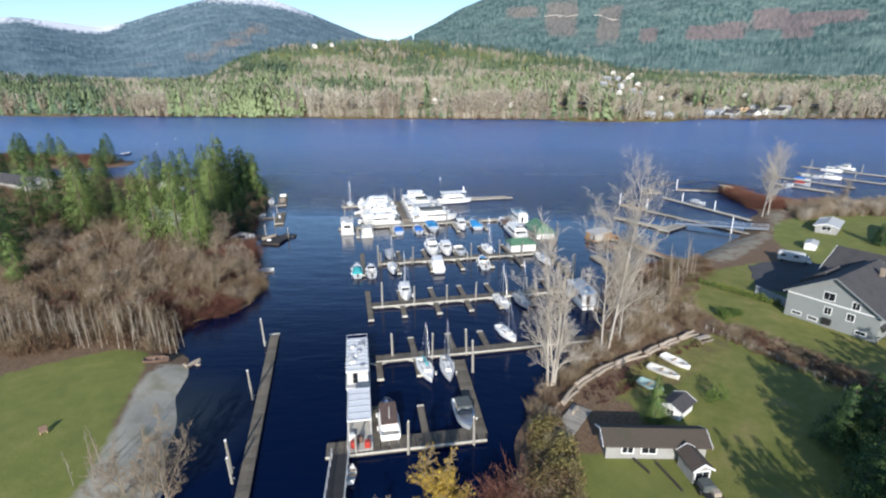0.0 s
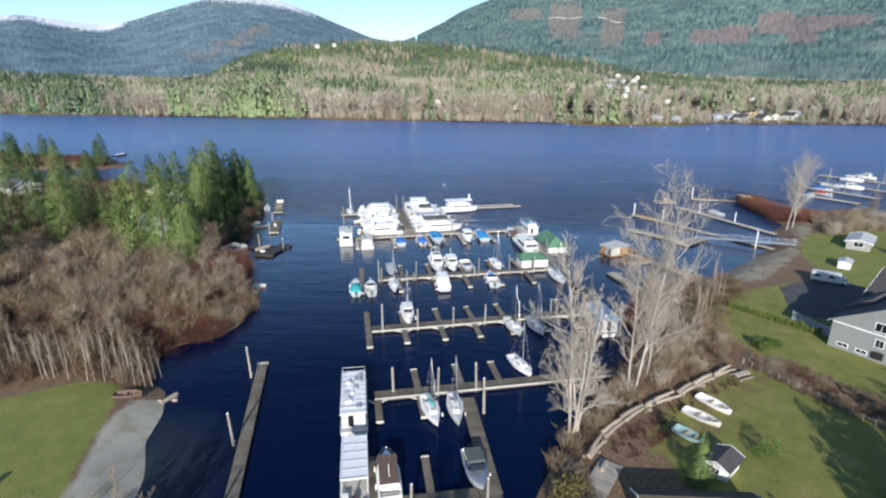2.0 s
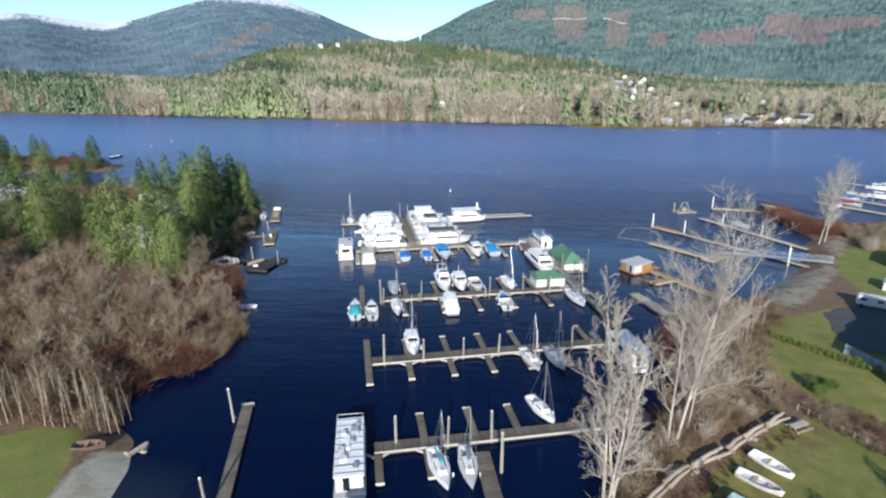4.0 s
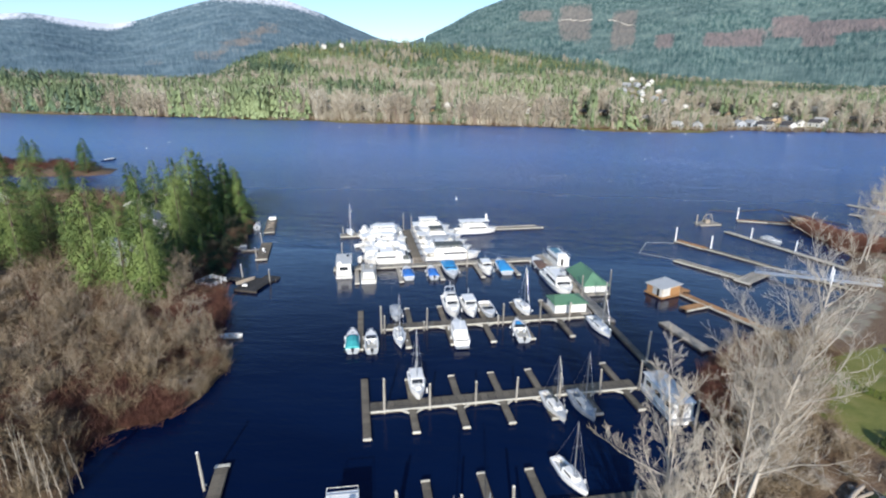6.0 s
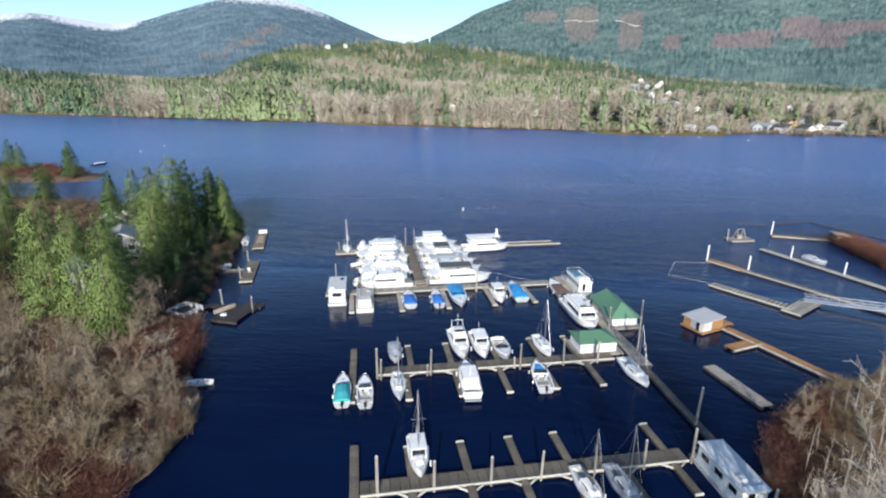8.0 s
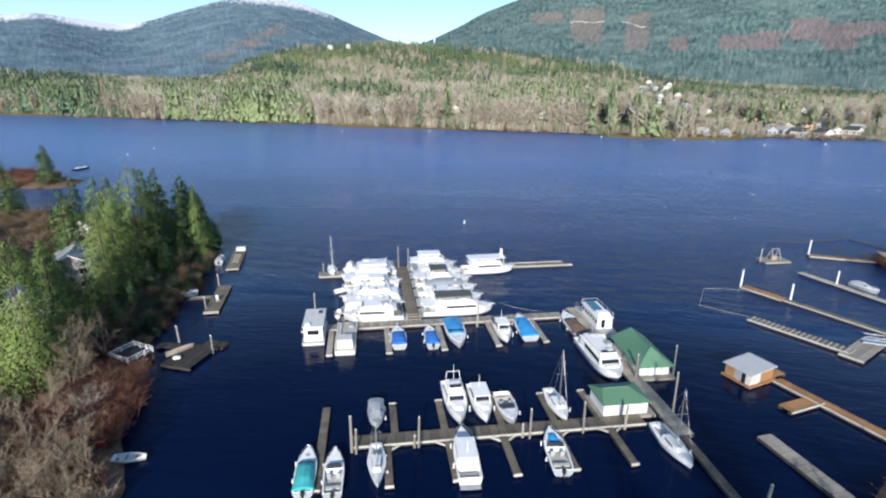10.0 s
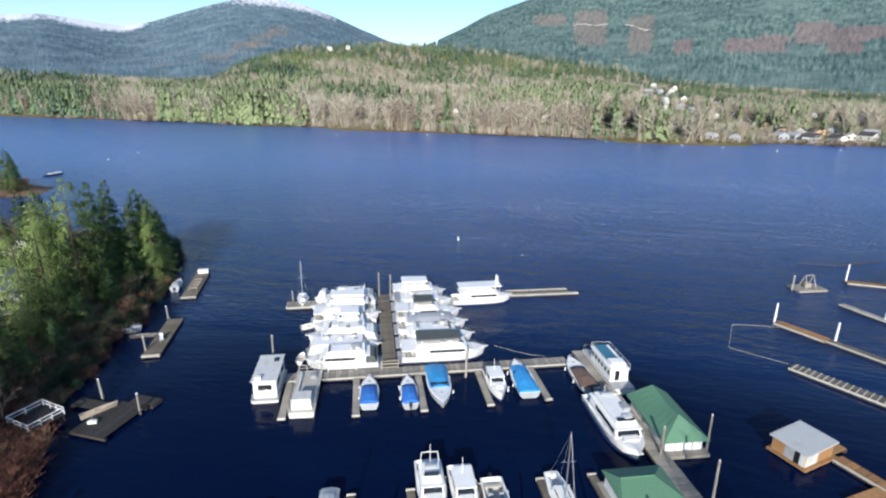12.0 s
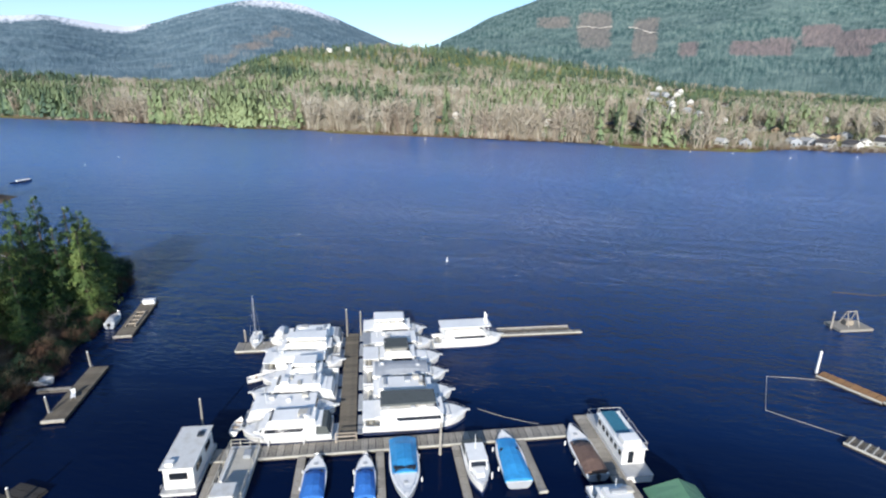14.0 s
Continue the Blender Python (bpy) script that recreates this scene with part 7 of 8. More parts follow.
# dark-tinted firs (kind 3) on the western point stand in for its deep shade
for x, y, h, k, w in ((-68.4, 137.5, 22, 0, 1.0), (-75, 139, 22.5, 2, 0.95), (-82.5, 141, 24, 0, 1.0), (-76, 149.4, 17, 1, 1.2), (-71.5, 142, 14, 0, 1.3), (-92, 148, 18.5, 0, 1.1), (-97, 160, 13.5, 2, 1.3), (-88, 161, 14, 1, 1.5), (-93, 165, 12.5, 5, 1.6), (-80.5, 166, 19.5, 2, 1.05), (-86, 175, 22, 0, 1.05),
                      (-89.3, 185.8, 24.5, 2, 1.0), (-100, 178, 20, 4, 1.0), (-93.5, 183.5, 21.5, 1, 1.1), (-97, 191, 17, 0, 1.1), (-108.8, 196.4, 18.4, 1, 1.2), (-112.5, 191.8, 15, 5, 1.3), (-98.7, 206, 20, 3, 1.2), (-121, 169, 18, 2, 1.2), (-87.4, 192.2, 19, 3, 1.4), (-91.5, 205.5, 18.5, 3, 1.3), (-89.0, 208.4, 16, 5, 1.4), (-82.0, 198.0, 17.2, 5, 1.3), (-96, 199, 21, 3, 1.2), (-95, 212, 16, 3, 1.3),
                      (-103, 168, 12, 4, 1.3), (-113, 152, 18.5, 2, 1.3), (-119, 158, 19, 0, 1.3), (-127, 150, 19, 1, 1.2), (-109, 162, 13, 1, 1.3), (-135, 166, 18, 4, 1.2), (-92.5, 109, 13, 5, 1.2), (-106, 120, 17, 4, 1.2), (-113, 128, 18, 4, 1.2), (-126, 136, 18, 3, 1.3), (-140, 150, 18, 5, 1.2),
                      (-184, 216, 18, 1, 1.2), (-175, 219, 17, 2, 1.3), (-195, 221, 19, 4, 1.2), (-205, 224, 18, 1, 1.2), (-164, 222, 15, 4, 1.3), (-215, 222, 17, 5, 1.3), (-168, 228, 13, 0, 1.4), (-199, 272.5, 16, 4, 1.4), (-214, 287, 12, 3, 1.5), (-236, 283, 13, 1, 1.4), (-246, 287, 14, 4, 1.4), (-258, 282, 15, 3, 1.4), (-268, 288, 14, 4, 1.4), (-228, 238, 15, 3, 1.4), (-238, 234, 16, 4, 1.4), (-219, 230, 14, 4, 1.4), (-130, 212, 15, 3, 1.2), (-145, 190, 17, 4, 1.2),
                      # the four low firs at x 104-120 are added to cast a dark patch
                      (-71.5, 157, 6, 3, 1.9), (-74, 164, 6.5, 3, 1.9), (-77, 173, 7, 3, 1.9), (-80, 183, 8, 3, 1.8), (-83, 192, 8, 3, 1.7), (-86, 203, 11, 3, 1.7), (-91, 213, 12, 3, 1.7), (-71, 151, 7, 3, 1.4), (-77, 158, 9, 4, 1.5), (-79, 168, 8, 3, 1.5), (-83, 177, 9, 3, 1.5), (-85, 187, 14, 3, 1.4), (-85, 196, 17, 3, 1.3), (-72, 145, 9, 4, 1.5), (29.2, 77.0, 6.6, 5, 1.35), (49.4, 73.4, 8.6, 3, 2.0), (52.5, 71.5, 10, 3, 2.0), (50.5, 67.5, 10, 3, 2.2), (55, 67.5, 12, 3, 1.8), (57.5, 73, 11, 3, 1.7), (47.8, 64, 9, 3, 2.2), (47, 60, 9, 3, 2.0), (62, 66, 13, 3, 1.6), (70, 78, 12, 3, 1.6), (37.6, 56, 8.2, 3, 1.3), (40, 55, 8.0, 3, 1.5), (42.2, 53.6, 8.6, 3, 1.5), (44.4, 53, 8.6, 3, 1.8), (46.5, 52, 9, 3, 2.0), (39, 53, 7.5, 3, 1.8), (41.5, 51, 8.5, 3, 2.0), (53, 76, 9, 3, 1.9), (50.5, 70, 9, 3, 2.2), (59, 68, 12, 3, 1.9), (64, 72, 12, 3, 1.8), (68, 75, 12, 3, 1.8), (76, 84, 12, 3, 1.4), (104, 157, 6, 3, 2.2), (108, 152, 7, 3, 2.2), (114, 150, 8, 3, 2.2), (120, 154, 8, 3, 2.2), (66, 72, 12, 3, 1.4)):
    conifer(x, y, h, k, w)


def wood(seed, H, spread=0.42, limbs=15, first=0.22, r0=0.42, levels=3, twig=0.05, up=0.55, lead=1, droop=0.0, bend=0.10, rise=0.05, kids1=10, kids2=9, thin=0.5, tilt=0.12):
    """Bare wood: tapering stems that fork into limbs, branches and twigs. Gives two sets of triangles, the stout wood and the twigs."""
    q = np.random.default_rng(seed)
    segs, fine = [], []

    def grow(p, d, ln, r, lev):
        n = 4 if lev < 2 else 3
        pts = [p]
        for i in range(n):
            d = d + q.normal(0, (bend if lev == 0 else 0.10) + 0.05 * lev, 3) + np.array([0, 0, rise if lev else 0.02])
            d = d / np.linalg.norm(d)
            pn = pts[-1] + d * ln / n
            (segs if lev < 2 else fine).append((pts[-1], pn, max(twig, r * (1 - 0.8 * i / n)), max(twig * 0.7, r * (1 - 0.8 * (i + 1) / n))))
            pts.append(pn)
        if lev >= levels:
            return
        kids = {0: limbs, 1: kids1, 2: kids2}.get(lev, 4)
        for i in range(kids):
            s = (first if lev == 0 else 0.2) + (1 - (first if lev == 0 else 0.2)) * (i + q.uniform(0, 0.9)) / kids
            x = s * n
            j = min(n - 1, int(x))
            base = pts[j] + (pts[j + 1] - pts[j]) * (x - j)
            a = q.uniform(0, 2 * np.pi)
            u = np.array([np.cos(a), np.sin(a), 0.0])
            out = u - d * (u @ d)
            out /= np.linalg.norm(out) + 1e-6
            dd_ = d * up * q.uniform(0.7, 1.3) + out * q.uniform(0.6, 1.1) + np.array([0, 0, 0.1 - droop])
            dd_ /= np.linalg.norm(dd_)
            grow(base, dd_, ln * spread * q.uniform(0.6, 1.15) * (1.15 - 0.55 * s if lev == 0 else 1), max(twig, r * (1 - 0.7 * s) * (0.5 if lev == 0 else thin)), lev + 1)

    for i in range(lead):
        d0 = np.array([q.normal(0, tilt), q.normal(0, tilt), 1.0]) if lead > 1 else np.array([q.normal(0, 0.04), q.normal(0, 0.04), 1.0])
        grow(np.array([q.normal(0, 0.25) if lead > 1 else 0.0, q.normal(0, 0.25) if lead > 1 else 0.0, -0.3]), d0 / np.linalg.norm(d0), H * (1 if i == 0 else q.uniform(0.75, 0.95)), r0, 0)

    def prisms(some):
        a, b = np.array([s[0] for s in some]), np.array([s[1] for s in some])
        ra, rb = np.array([s[2] for s in some])[:, None], np.array([s[3] for s in some])[:, None]
        d = b - a
        d /= np.linalg.norm(d, axis=1, keepdims=True) + 1e-9
        u = np.cross(d, [0.31, 0.95, 0.05])
        u /= np.linalg.norm(u, axis=1, keepdims=True) + 1e-9
        w = np.cross(d, u)
        rings = []
        for p, r in ((a, ra), (b, rb)):
            for k in range(3):
                c, s = math.cos(2.094 * k), math.sin(2.094 * k)
                rings.append(p + (u * c + w * s) * r)
        v = np.stack(rings, 1)
        f = np.array([(0, 1, 4), (0, 4, 3), (1, 2, 5), (1, 5, 4), (2, 0, 3), (2, 3, 5)])
        return v.reshape(-1, 3), (f[None] + np.arange(len(some))[:, None, None] * 6).reshape(-1, 3)

    return prisms(segs), prisms(fine) if fine else None


def bare_meshes(seed, H, tint, bark=0.08, **kw):
    (v, f), crown = wood(seed, H, **kw)
    q = np.random.default_rng(seed)
    a = tri_mesh("trunk", v, f, TWIG, np.full(len(v), tint + bark))
    b = tri_mesh("crown", crown[0], crown[1], TWIG, np.repeat(tint + q.normal(0, 0.06, len(crown[0]) // 6), 6))
    return a, b


def bare_tree(x, y, meshes, label, s=1.0, rz=None, group="bare trees", name="bare_tree"):
    tr = thing(name, label, "tree", x, y, land_z(x, y) - 0.05, rnd.uniform(0, 360) if rz is None else rz, group)
    for nm, me in zip(("trunk", "crown"), meshes):
        ob = part(nm, me, TWIG, tr)
        ob.scale = (s, s, s)
    return tr


COTTON = [bare_meshes(21, 22, 0.92, 0.08, spread=0.32, limbs=18, r0=0.2, first=0.12, up=0.85, twig=0.013, bend=0.035, rise=0.12, kids1=12, kids2=12, lead=4, thin=0.45, tilt=0.07),
          bare_meshes(22, 26.5, 0.93, 0.08, lead=1, spread=0.36, limbs=30, r0=0.29, first=0.2, up=0.95, twig=0.013, bend=0.02, rise=0.12, kids1=12, kids2=12, thin=0.45),
          bare_meshes(24, 22, 0.9, 0.08, lead=1, spread=0.38, limbs=24, r0=0.22, first=0.2, up=0.9, twig=0.013, bend=0.025, rise=0.12, kids1=12, kids2=11, thin=0.45)]
COT = "tall bare pale-barked cottonwood on the shore"
bare_tree(17.0, 85.8, COTTON[0], COT, 1.04, 40)
bare_tree(26.7, 96.0, COTTON[1], COT, 1.04, 120)
bare_tree(25.4, 95.2, COTTON[2], COT, 1.0, 200)
bare_tree(28.8, 98.6, COTTON[2], COT, 0.8, 320)
bare_tree(88.7, 187.5, COTTON[1], COT, 0.78, 80)
bare_tree(91.5, 190.0, COTTON[2], COT, 0.85, 10)
BIRCH = [bare_meshes(30 + k, 7.6, 0.42, 0.42, spread=0.17, limbs=18, first=0.3, r0=0.08, levels=2, twig=0.014, up=1.8, bend=0.03, kids1=6) for k in range(5)]
for k in range(90):
    s = k / 89
    x = -44.5 - 42 * s + rnd.uniform(-1.0, 1.0)
    y = 88.4 - 2.0 * s - 7 * max(0, s - 0.3) + rnd.uniform(-1.0, 3.5)
    bare_tree(x, y, BIRCH[k % 5], "slender bare birch at the lawn's edge", rnd.uniform(0.75, 1.15), group="birches at the lawn")
for x, y, s in ((-35.2, 59.4, 1.0), (-34.2, 60.0, 1.05), (-36.6, 58.2, 0.7), (-33.4, 57.6, 0.7)):
    bare_tree(x, y, BIRCH[rnd.randrange(5)], "thin pale sapling on the gravel beach", s * 0.85, group="beach saplings")
ALDER = [bare_meshes(40 + k, 12, 0.62, spread=0.36, limbs=14, first=0.15, r0=0.16, levels=3, twig=0.018, up=0.9, lead=2, thin=0.42) for k in range(3)]
for x, y, s in ((-28.3, 59.6, 0.72), (-26.4, 58.6, 0.7), (-30.6, 58.4, 0.6), (-27.5, 56.5, 0.7), (-25.2, 57.2, 0.6), (-65, 141, 0.7), (-67.5, 143.5, 0.75), (-56, 124.5, 0.7), (-64, 128, 0.75), (-49, 120, 0.6), (-68, 125, 0.7), (-80, 130, 0.8), (-90, 132, 0.8), (-63.4, 138.0, 0.8), (-66.5, 147.5, 0.7), (-62.5, 133.0, 0.55), (-76, 120, 0.7), (-84, 116, 0.7),
                (34, 104, 0.50), (40, 112, 0.58), (36, 126, 0.50), (40, 132, 0.47), (31, 108, 0.50), (-2.5, 58.0, 0.5), (118, 200, 0.8), (104, 186, 0.7)):
    bare_tree(x, y, ALDER[rnd.randrange(3)], "bare grey-brown alder with fine twigs", s, group="bare alders")
for k in range(26):
    bare_tree(rnd.uniform(-74, -46), rnd.uniform(105, 123), ALDER[rnd.randrange(3)], "bare grey-brown alder with fine twigs", rnd.uniform(0.35, 0.6), group="bare alders")
for k in range(34):
    x = rnd.uniform(29, 52)
    y = 96 + (x - 26) * 1.25 + rnd.uniform(2, 16)
    if land_z(x, y) > 0.3 and y < 140:
        bare_tree(x, y, BIRCH[k % 5], "thin bare sapling on the eastern bank", rnd.uniform(0.55, 1.05), group="eastern saplings")
yt = bare_tree(5.0, 61.0, ALDER[1], "small tree holding on to its yellow autumn leaves", 0.78, 30, "", "yellow_tree")
q = np.random.default_rng(77)
tips = np.zeros(len(ALDER[1][1].vertices) * 3)
ALDER[1][1].vertices.foreach_get("co", tips)
tips = tips.reshape(-1, 3) * 0.78
tips = tips[q.uniform(0, 1, len(tips)) < np.clip(1.25 - tips[:, 2] / 7.5, 0.12, 1)]
cen = tips[q.integers(0, len(tips), 6500)] + q.normal(0, 0.12, (6500, 3))
vs = (cen[:, None] + q.normal(0, 0.085, (6500, 3, 3))).reshape(-1, 3)
part("leaves", tri_mesh("leaves", vs, np.arange(19500).reshape(-1, 3), YELLOW, np.repeat(q.uniform(0.1, 0.8, 6500), 3)), YELLOW, yt, "fading yellow leaves")


# ---- thickets, hedges and far woods ----
def shrub_template(seed, stems=34, h=1.0, w=0.42, thick=0.011, kids=5):
    """A clump of upright twigs, one unit high."""
    q = np.random.default_rng(seed)
    vs, fs = [], []

    def blade(a, b, t):
        n = len(vs)
        side = np.cross(b - a, q.normal(0, 1, 3))
        side *= t / (np.linalg.norm(side) + 1e-9)
        vs.extend([a - side, a + side, b])
        fs.append((n, n + 1, n + 2))

    for _ in range(stems):
        a = np.array([*(q.normal(0, w * 0.3, 2)), 0.0])
        b = a + np.array([*(q.normal(0, w * 0.55, 2)), h * q.uniform(0.55, 1.0)])
        blade(a, b, thick)
        for _ in range(kids):
            s = q.uniform(0.25, 0.85)
            p = a + (b - a) * s
            blade(p, p + np.array([*(q.normal(0, 0.16, 2)), q.uniform(0.08, 0.3)]) * h, thick * 0.75)
    return np.array(vs), np.array(fs)


def leafy_template(seed, n=560, w=0.5, leaf=0.055):
    q = np.random.default_rng(seed)
    c = q.normal(0, 1, (n, 3))
    c /= np.linalg.norm(c, axis=1, keepdims=True)
    c = c * q.uniform(0.55, 1.0, (n, 1)) * (w, w, 0.5) + (0, 0, 0.5)
    c[:, 2] = np.maximum(c[:, 2], 0.03)
    v = (c[:, None] + q.normal(0, leaf * 0.6, (n, 3, 3))).reshape(-1, 3)
    return v, np.arange(3 * n).reshape(-1, 3)


TWIGS = [shrub_template(s) for s in range(6)]
LOW = [shrub_template(20 + s, 52, 1.0, 0.9, 0.014, 4) for s in range(4)]
LEAFY = [leafy_template(s) for s in range(4)]


def fill(poly, n, holes=(), margin=0.4):
    px, py = np.array(poly).T
    pts = np.stack([rng.uniform(px.min(), px.max(), n * 6), rng.uniform(py.min(), py.max(), n * 6)], -1)
    ok = inside_distance(pts[:, 0], pts[:, 1], poly) > margin
    for hole in holes:
        ok &= inside_distance(pts[:, 0], pts[:, 1], hole) < 0.5
    z = land_height(pts[:, 0], pts[:, 1])
    ok &= z > -0.15
    pts, z = pts[ok][:n], z[ok][:n]
    return np.column_stack([pts, z])


def thicket(name, poly, n, hmin, hmax, tlo, thi, templates, material, label, category="shrubs", holes=(), wide=1.0):
    p = fill(poly, n, holes)
    wob = 0.5 + 0.5 * np.sin(p[:, 0] * 0.75 + np.sin(p[:, 1] * 0.6) * 2) * np.cos(p[:, 1] * 0.5 + np.sin(p[:, 0] * 0.31))
    tint = tlo + (thi - tlo) * np.clip(0.8 * wob + rng.normal(0.1, 0.22, len(p)), 0, 1)
    size = rng.uniform(hmin, hmax, len(p)) * (0.75 + 0.5 * (0.5 + 0.5 * np.sin(p[:, 0] * 0.33 + 1.0) * np.sin(p[:, 1] * 0.29)))
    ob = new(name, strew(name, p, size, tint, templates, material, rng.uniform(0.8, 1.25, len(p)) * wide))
    return tagged(ob, label, category, kind="stuff")


W_BRUSH = ((-44, 106), (-43, 117), (-45, 122), (-53, 124), (-62, 128), (-70, 134), (-78, 136), (-95, 142), (-140, 140), (-140, 95), (-100, 88), (-75, 92), (-60, 93), (-47, 95))
W_EDGE = ((-46, 93), (-47, 100), (-44, 106), (-42.5, 117), (-50, 122), (-57, 116), (-66, 108), (-72, 100), (-60, 96))
W_ROW = ((-44, 88), (-58, 87), (-70, 82), (-95, 76), (-120, 78), (-120, 90), (-70, 94), (-48, 96))
W_SHORE = tuple((x + 1.6, y) for x, y in ((-51, 131), (-57, 142), (-63, 152), (-68, 165), (-73, 181), (-80, 199), (-89, 216), (-97, 227), (-104, 222), (-92, 205), (-82, 190), (-74, 165), (-68, 150), (-60, 138)))
W_WOOD = ((-66, 136), (-78, 136), (-140, 140), (-230, 190), (-230, 225), (-140, 226), (-100, 224), (-80, 185), (-72, 160))
# kept clear of growth: the railed deck, the drawn-in skiff and the red crate
CLEARED = (((-69.0, 142.5), (-59.5, 140.5), (-59.5, 154.0), (-69.0, 155.0)), ((-54.0, 126.5), (-47.5, 121.5), (-42.5, 120.5), (-42.5, 130.0), (-51.0, 131.0)))
thicket("brushwood", W_BRUSH, 980, 1.8, 5.2, 0.05, 0.7, TWIGS, TWIG, "dense thicket of bare brown and tan brush")
thicket("rust_brush", W_BRUSH, 520, 1.8, 3.6, 0.0, 0.8, TWIGS, RUST, "reddish stems mixed through the western brush")
thicket("tan_brush", ((-44, 105), (-41.5, 110), (-41.5, 117), (-43.5, 123.5), (-50, 125), (-48, 116), (-47, 109)), 130, 1.2, 3.0, 0.2, 0.8, TWIGS, TWIG, "tan brush leaning out over the water", holes=CLEARED)
thicket("red_brush", W_EDGE, 450, 1.0, 2.2, 0.2, 0.8, LOW, RUST, "low rust-red brush along the western bank")
thicket("red_brush", ((-66, 103), (-56, 103), (-47, 102), (-43, 104), (-42.3, 107), (-46, 109), (-56, 108), (-66, 108)), 330, 0.9, 2.2, 0.1, 0.8, LOW, RUST, "rust-red brush at the water's edge", holes=CLEARED)
thicket("red_brush", ((-44, 122), (-45, 125), (-51.5, 131), (-57, 142), (-63, 152), (-70, 152), (-70, 140), (-64, 132), (-56, 123), (-49, 119)), 760, 1.2, 2.8, 0.1, 0.9, LOW, RUST, "rust-red brush on the wooded point", holes=CLEARED)
thicket("tan_brush", ((-46, 122), (-52, 129), (-58, 140), (-66, 146), (-70, 140), (-62, 128), (-54, 122)), 60, 1.6, 3.4, 0.35, 0.9, TWIGS, TWIG, "tan clumps standing in the rust-red brush", holes=CLEARED)
thicket("low_brush", CLEARED[0], 120, 0.4, 0.9, 0.1, 0.8, LOW, RUST, "low rust-red growth round the railed deck")
thicket("sapling_row", W_ROW, 420, 2.0, 4.2, 0.0, 0.45, TWIGS, TWIG, "rows of slender brown saplings behind the lawn")
# shore growth: tints lowered, and near-black shrubs added, to paint in the bank's shade
thicket("shore_rust", W_SHORE, 330, 1.0, 2.2, -0.2, 0.3, LOW, RUST, "rusty brush along the wooded bank", holes=CLEARED)
thicket("dark_undergrowth", tuple((x, y) for x, y in W_SHORE if y > 149), 300, 1.0, 2.6, -0.25, 0.1, LEAFY, FIR, "added evergreen undergrowth tinted near black for the shade of the bank", holes=CLEARED)
thicket("shore_brush", W_SHORE, 200, 1.4, 3.2, -0.1, 0.4, TWIGS, TWIG, "brown brush overhanging the wooded shore", holes=CLEARED)
thicket("undergrowth", W_WOOD, 900, 1.5, 4.0, 0.0, 0.5, LOW, TWIG, "dim brown undergrowth among the firs")
E_BRUSH = ((12.5, 77), (17, 87), (23, 96), (28, 104), (30.5, 112), (30, 120), (33, 129), (41, 138), (49, 145), (57, 148), (58, 138), (52, 128), (46, 116), (46, 106), (40, 102), (32, 96), (24, 90), (18, 81))
E_SOUTH = ((10.5, 55), (11.5, 62), (13, 70), (13.5, 79), (16.5, 79), (17, 72), (18, 66), (19, 55))
E_BANK = ((45, 101.5), (46, 107), (53, 104.5), (60, 95), (66, 86), (68, 79), (62, 79), (52, 92))
thicket("brushwood", E_BRUSH, 300, 0.6, 1.7, 0.0, 0.6, LOW, TWIG, "pale tan brush below the cottonwoods")
thicket("tall_brush", ((13, 78), (17, 87), (23, 96), (28, 104), (31, 112), (32, 120), (40, 122), (44, 114), (45, 107), (40, 103), (32, 97), (24, 91), (18, 82)), 105, 1.6, 3.6, 0.2, 0.9, TWIGS, TWIG, "tall grey-tan brush on the eastern bank")
thicket("olive_brush", ((30, 104), (32, 118), (36, 130), (46, 140), (52, 136), (44, 122), (40, 110), (36, 102)), 90, 0.7, 1.6, 0.0, 0.8, LEAFY, OLIVE, "dull olive bushes on the eastern bank")
thicket("red_brush", ((24, 98), (29, 107), (30, 120), (34, 130), (42, 138), (46, 138), (40, 128), (37, 118), (34, 108), (28, 98)), 260, 0.8, 2.0, 0.0, 0.7, LOW, RUST, "rust-red brush by the water")
thicket("brushwood", E_SOUTH, 330, 1.3, 2.9, 0.25, 0.7, TWIGS, TWIG, "brown brush leaning over the southern inlet")
thicket("olive_brush", ((12, 62), (13.5, 74), (17, 74), (18.5, 64), (18, 57), (12, 57)), 80, 1.8, 3.4, 0.1, 1.0, LEAFY, OLIVE, "olive and yellowing bushes by the cabin")
thicket("red_brush", ((8, 54), (10, 63), (14, 63), (14, 54)), 120, 1.4, 3.0, 0.5, 1.0, LOW, RUST, "bright rust-red bush at the inlet")
thicket("red_brush", ((90, 204), (90, 229), (95, 232), (99, 216), (106, 206), (120, 208), (120, 200), (96, 196)), 420, 1.4, 3.0, 0.4, 1.0, LOW, RUST, "rust-red brush covering the low spit")
thicket("yard_weeds", ((19, 80.5), (24, 87), (31, 92.5), (38, 98.5), (44, 102), (44, 99), (37, 94), (31, 89), (27.5, 83), (23, 79)), 170, 0.2, 0.6, 0.0, 0.6, LOW, RUST, "low rusty weeds behind the shore wall")
thicket("weeds", E_BANK, 330, 0.4, 1.1, 0.2, 0.7, LOW, TWIG, "dry brown weeds along the fence")
thicket("rust_weeds", E_BANK, 130, 0.4, 0.9, 0.1, 0.6, LOW, RUST, "rust-brown weeds mixed in along the fence")
thicket("yard_brush", ((47.5, 108), (48.5, 112.5), (52.5, 113), (53, 109.5), (50, 107.5)), 14, 1.2, 2.2, 0.1, 0.6, LEAFY, HEDGE, "dull dark green bushes at the corner of the lawn")
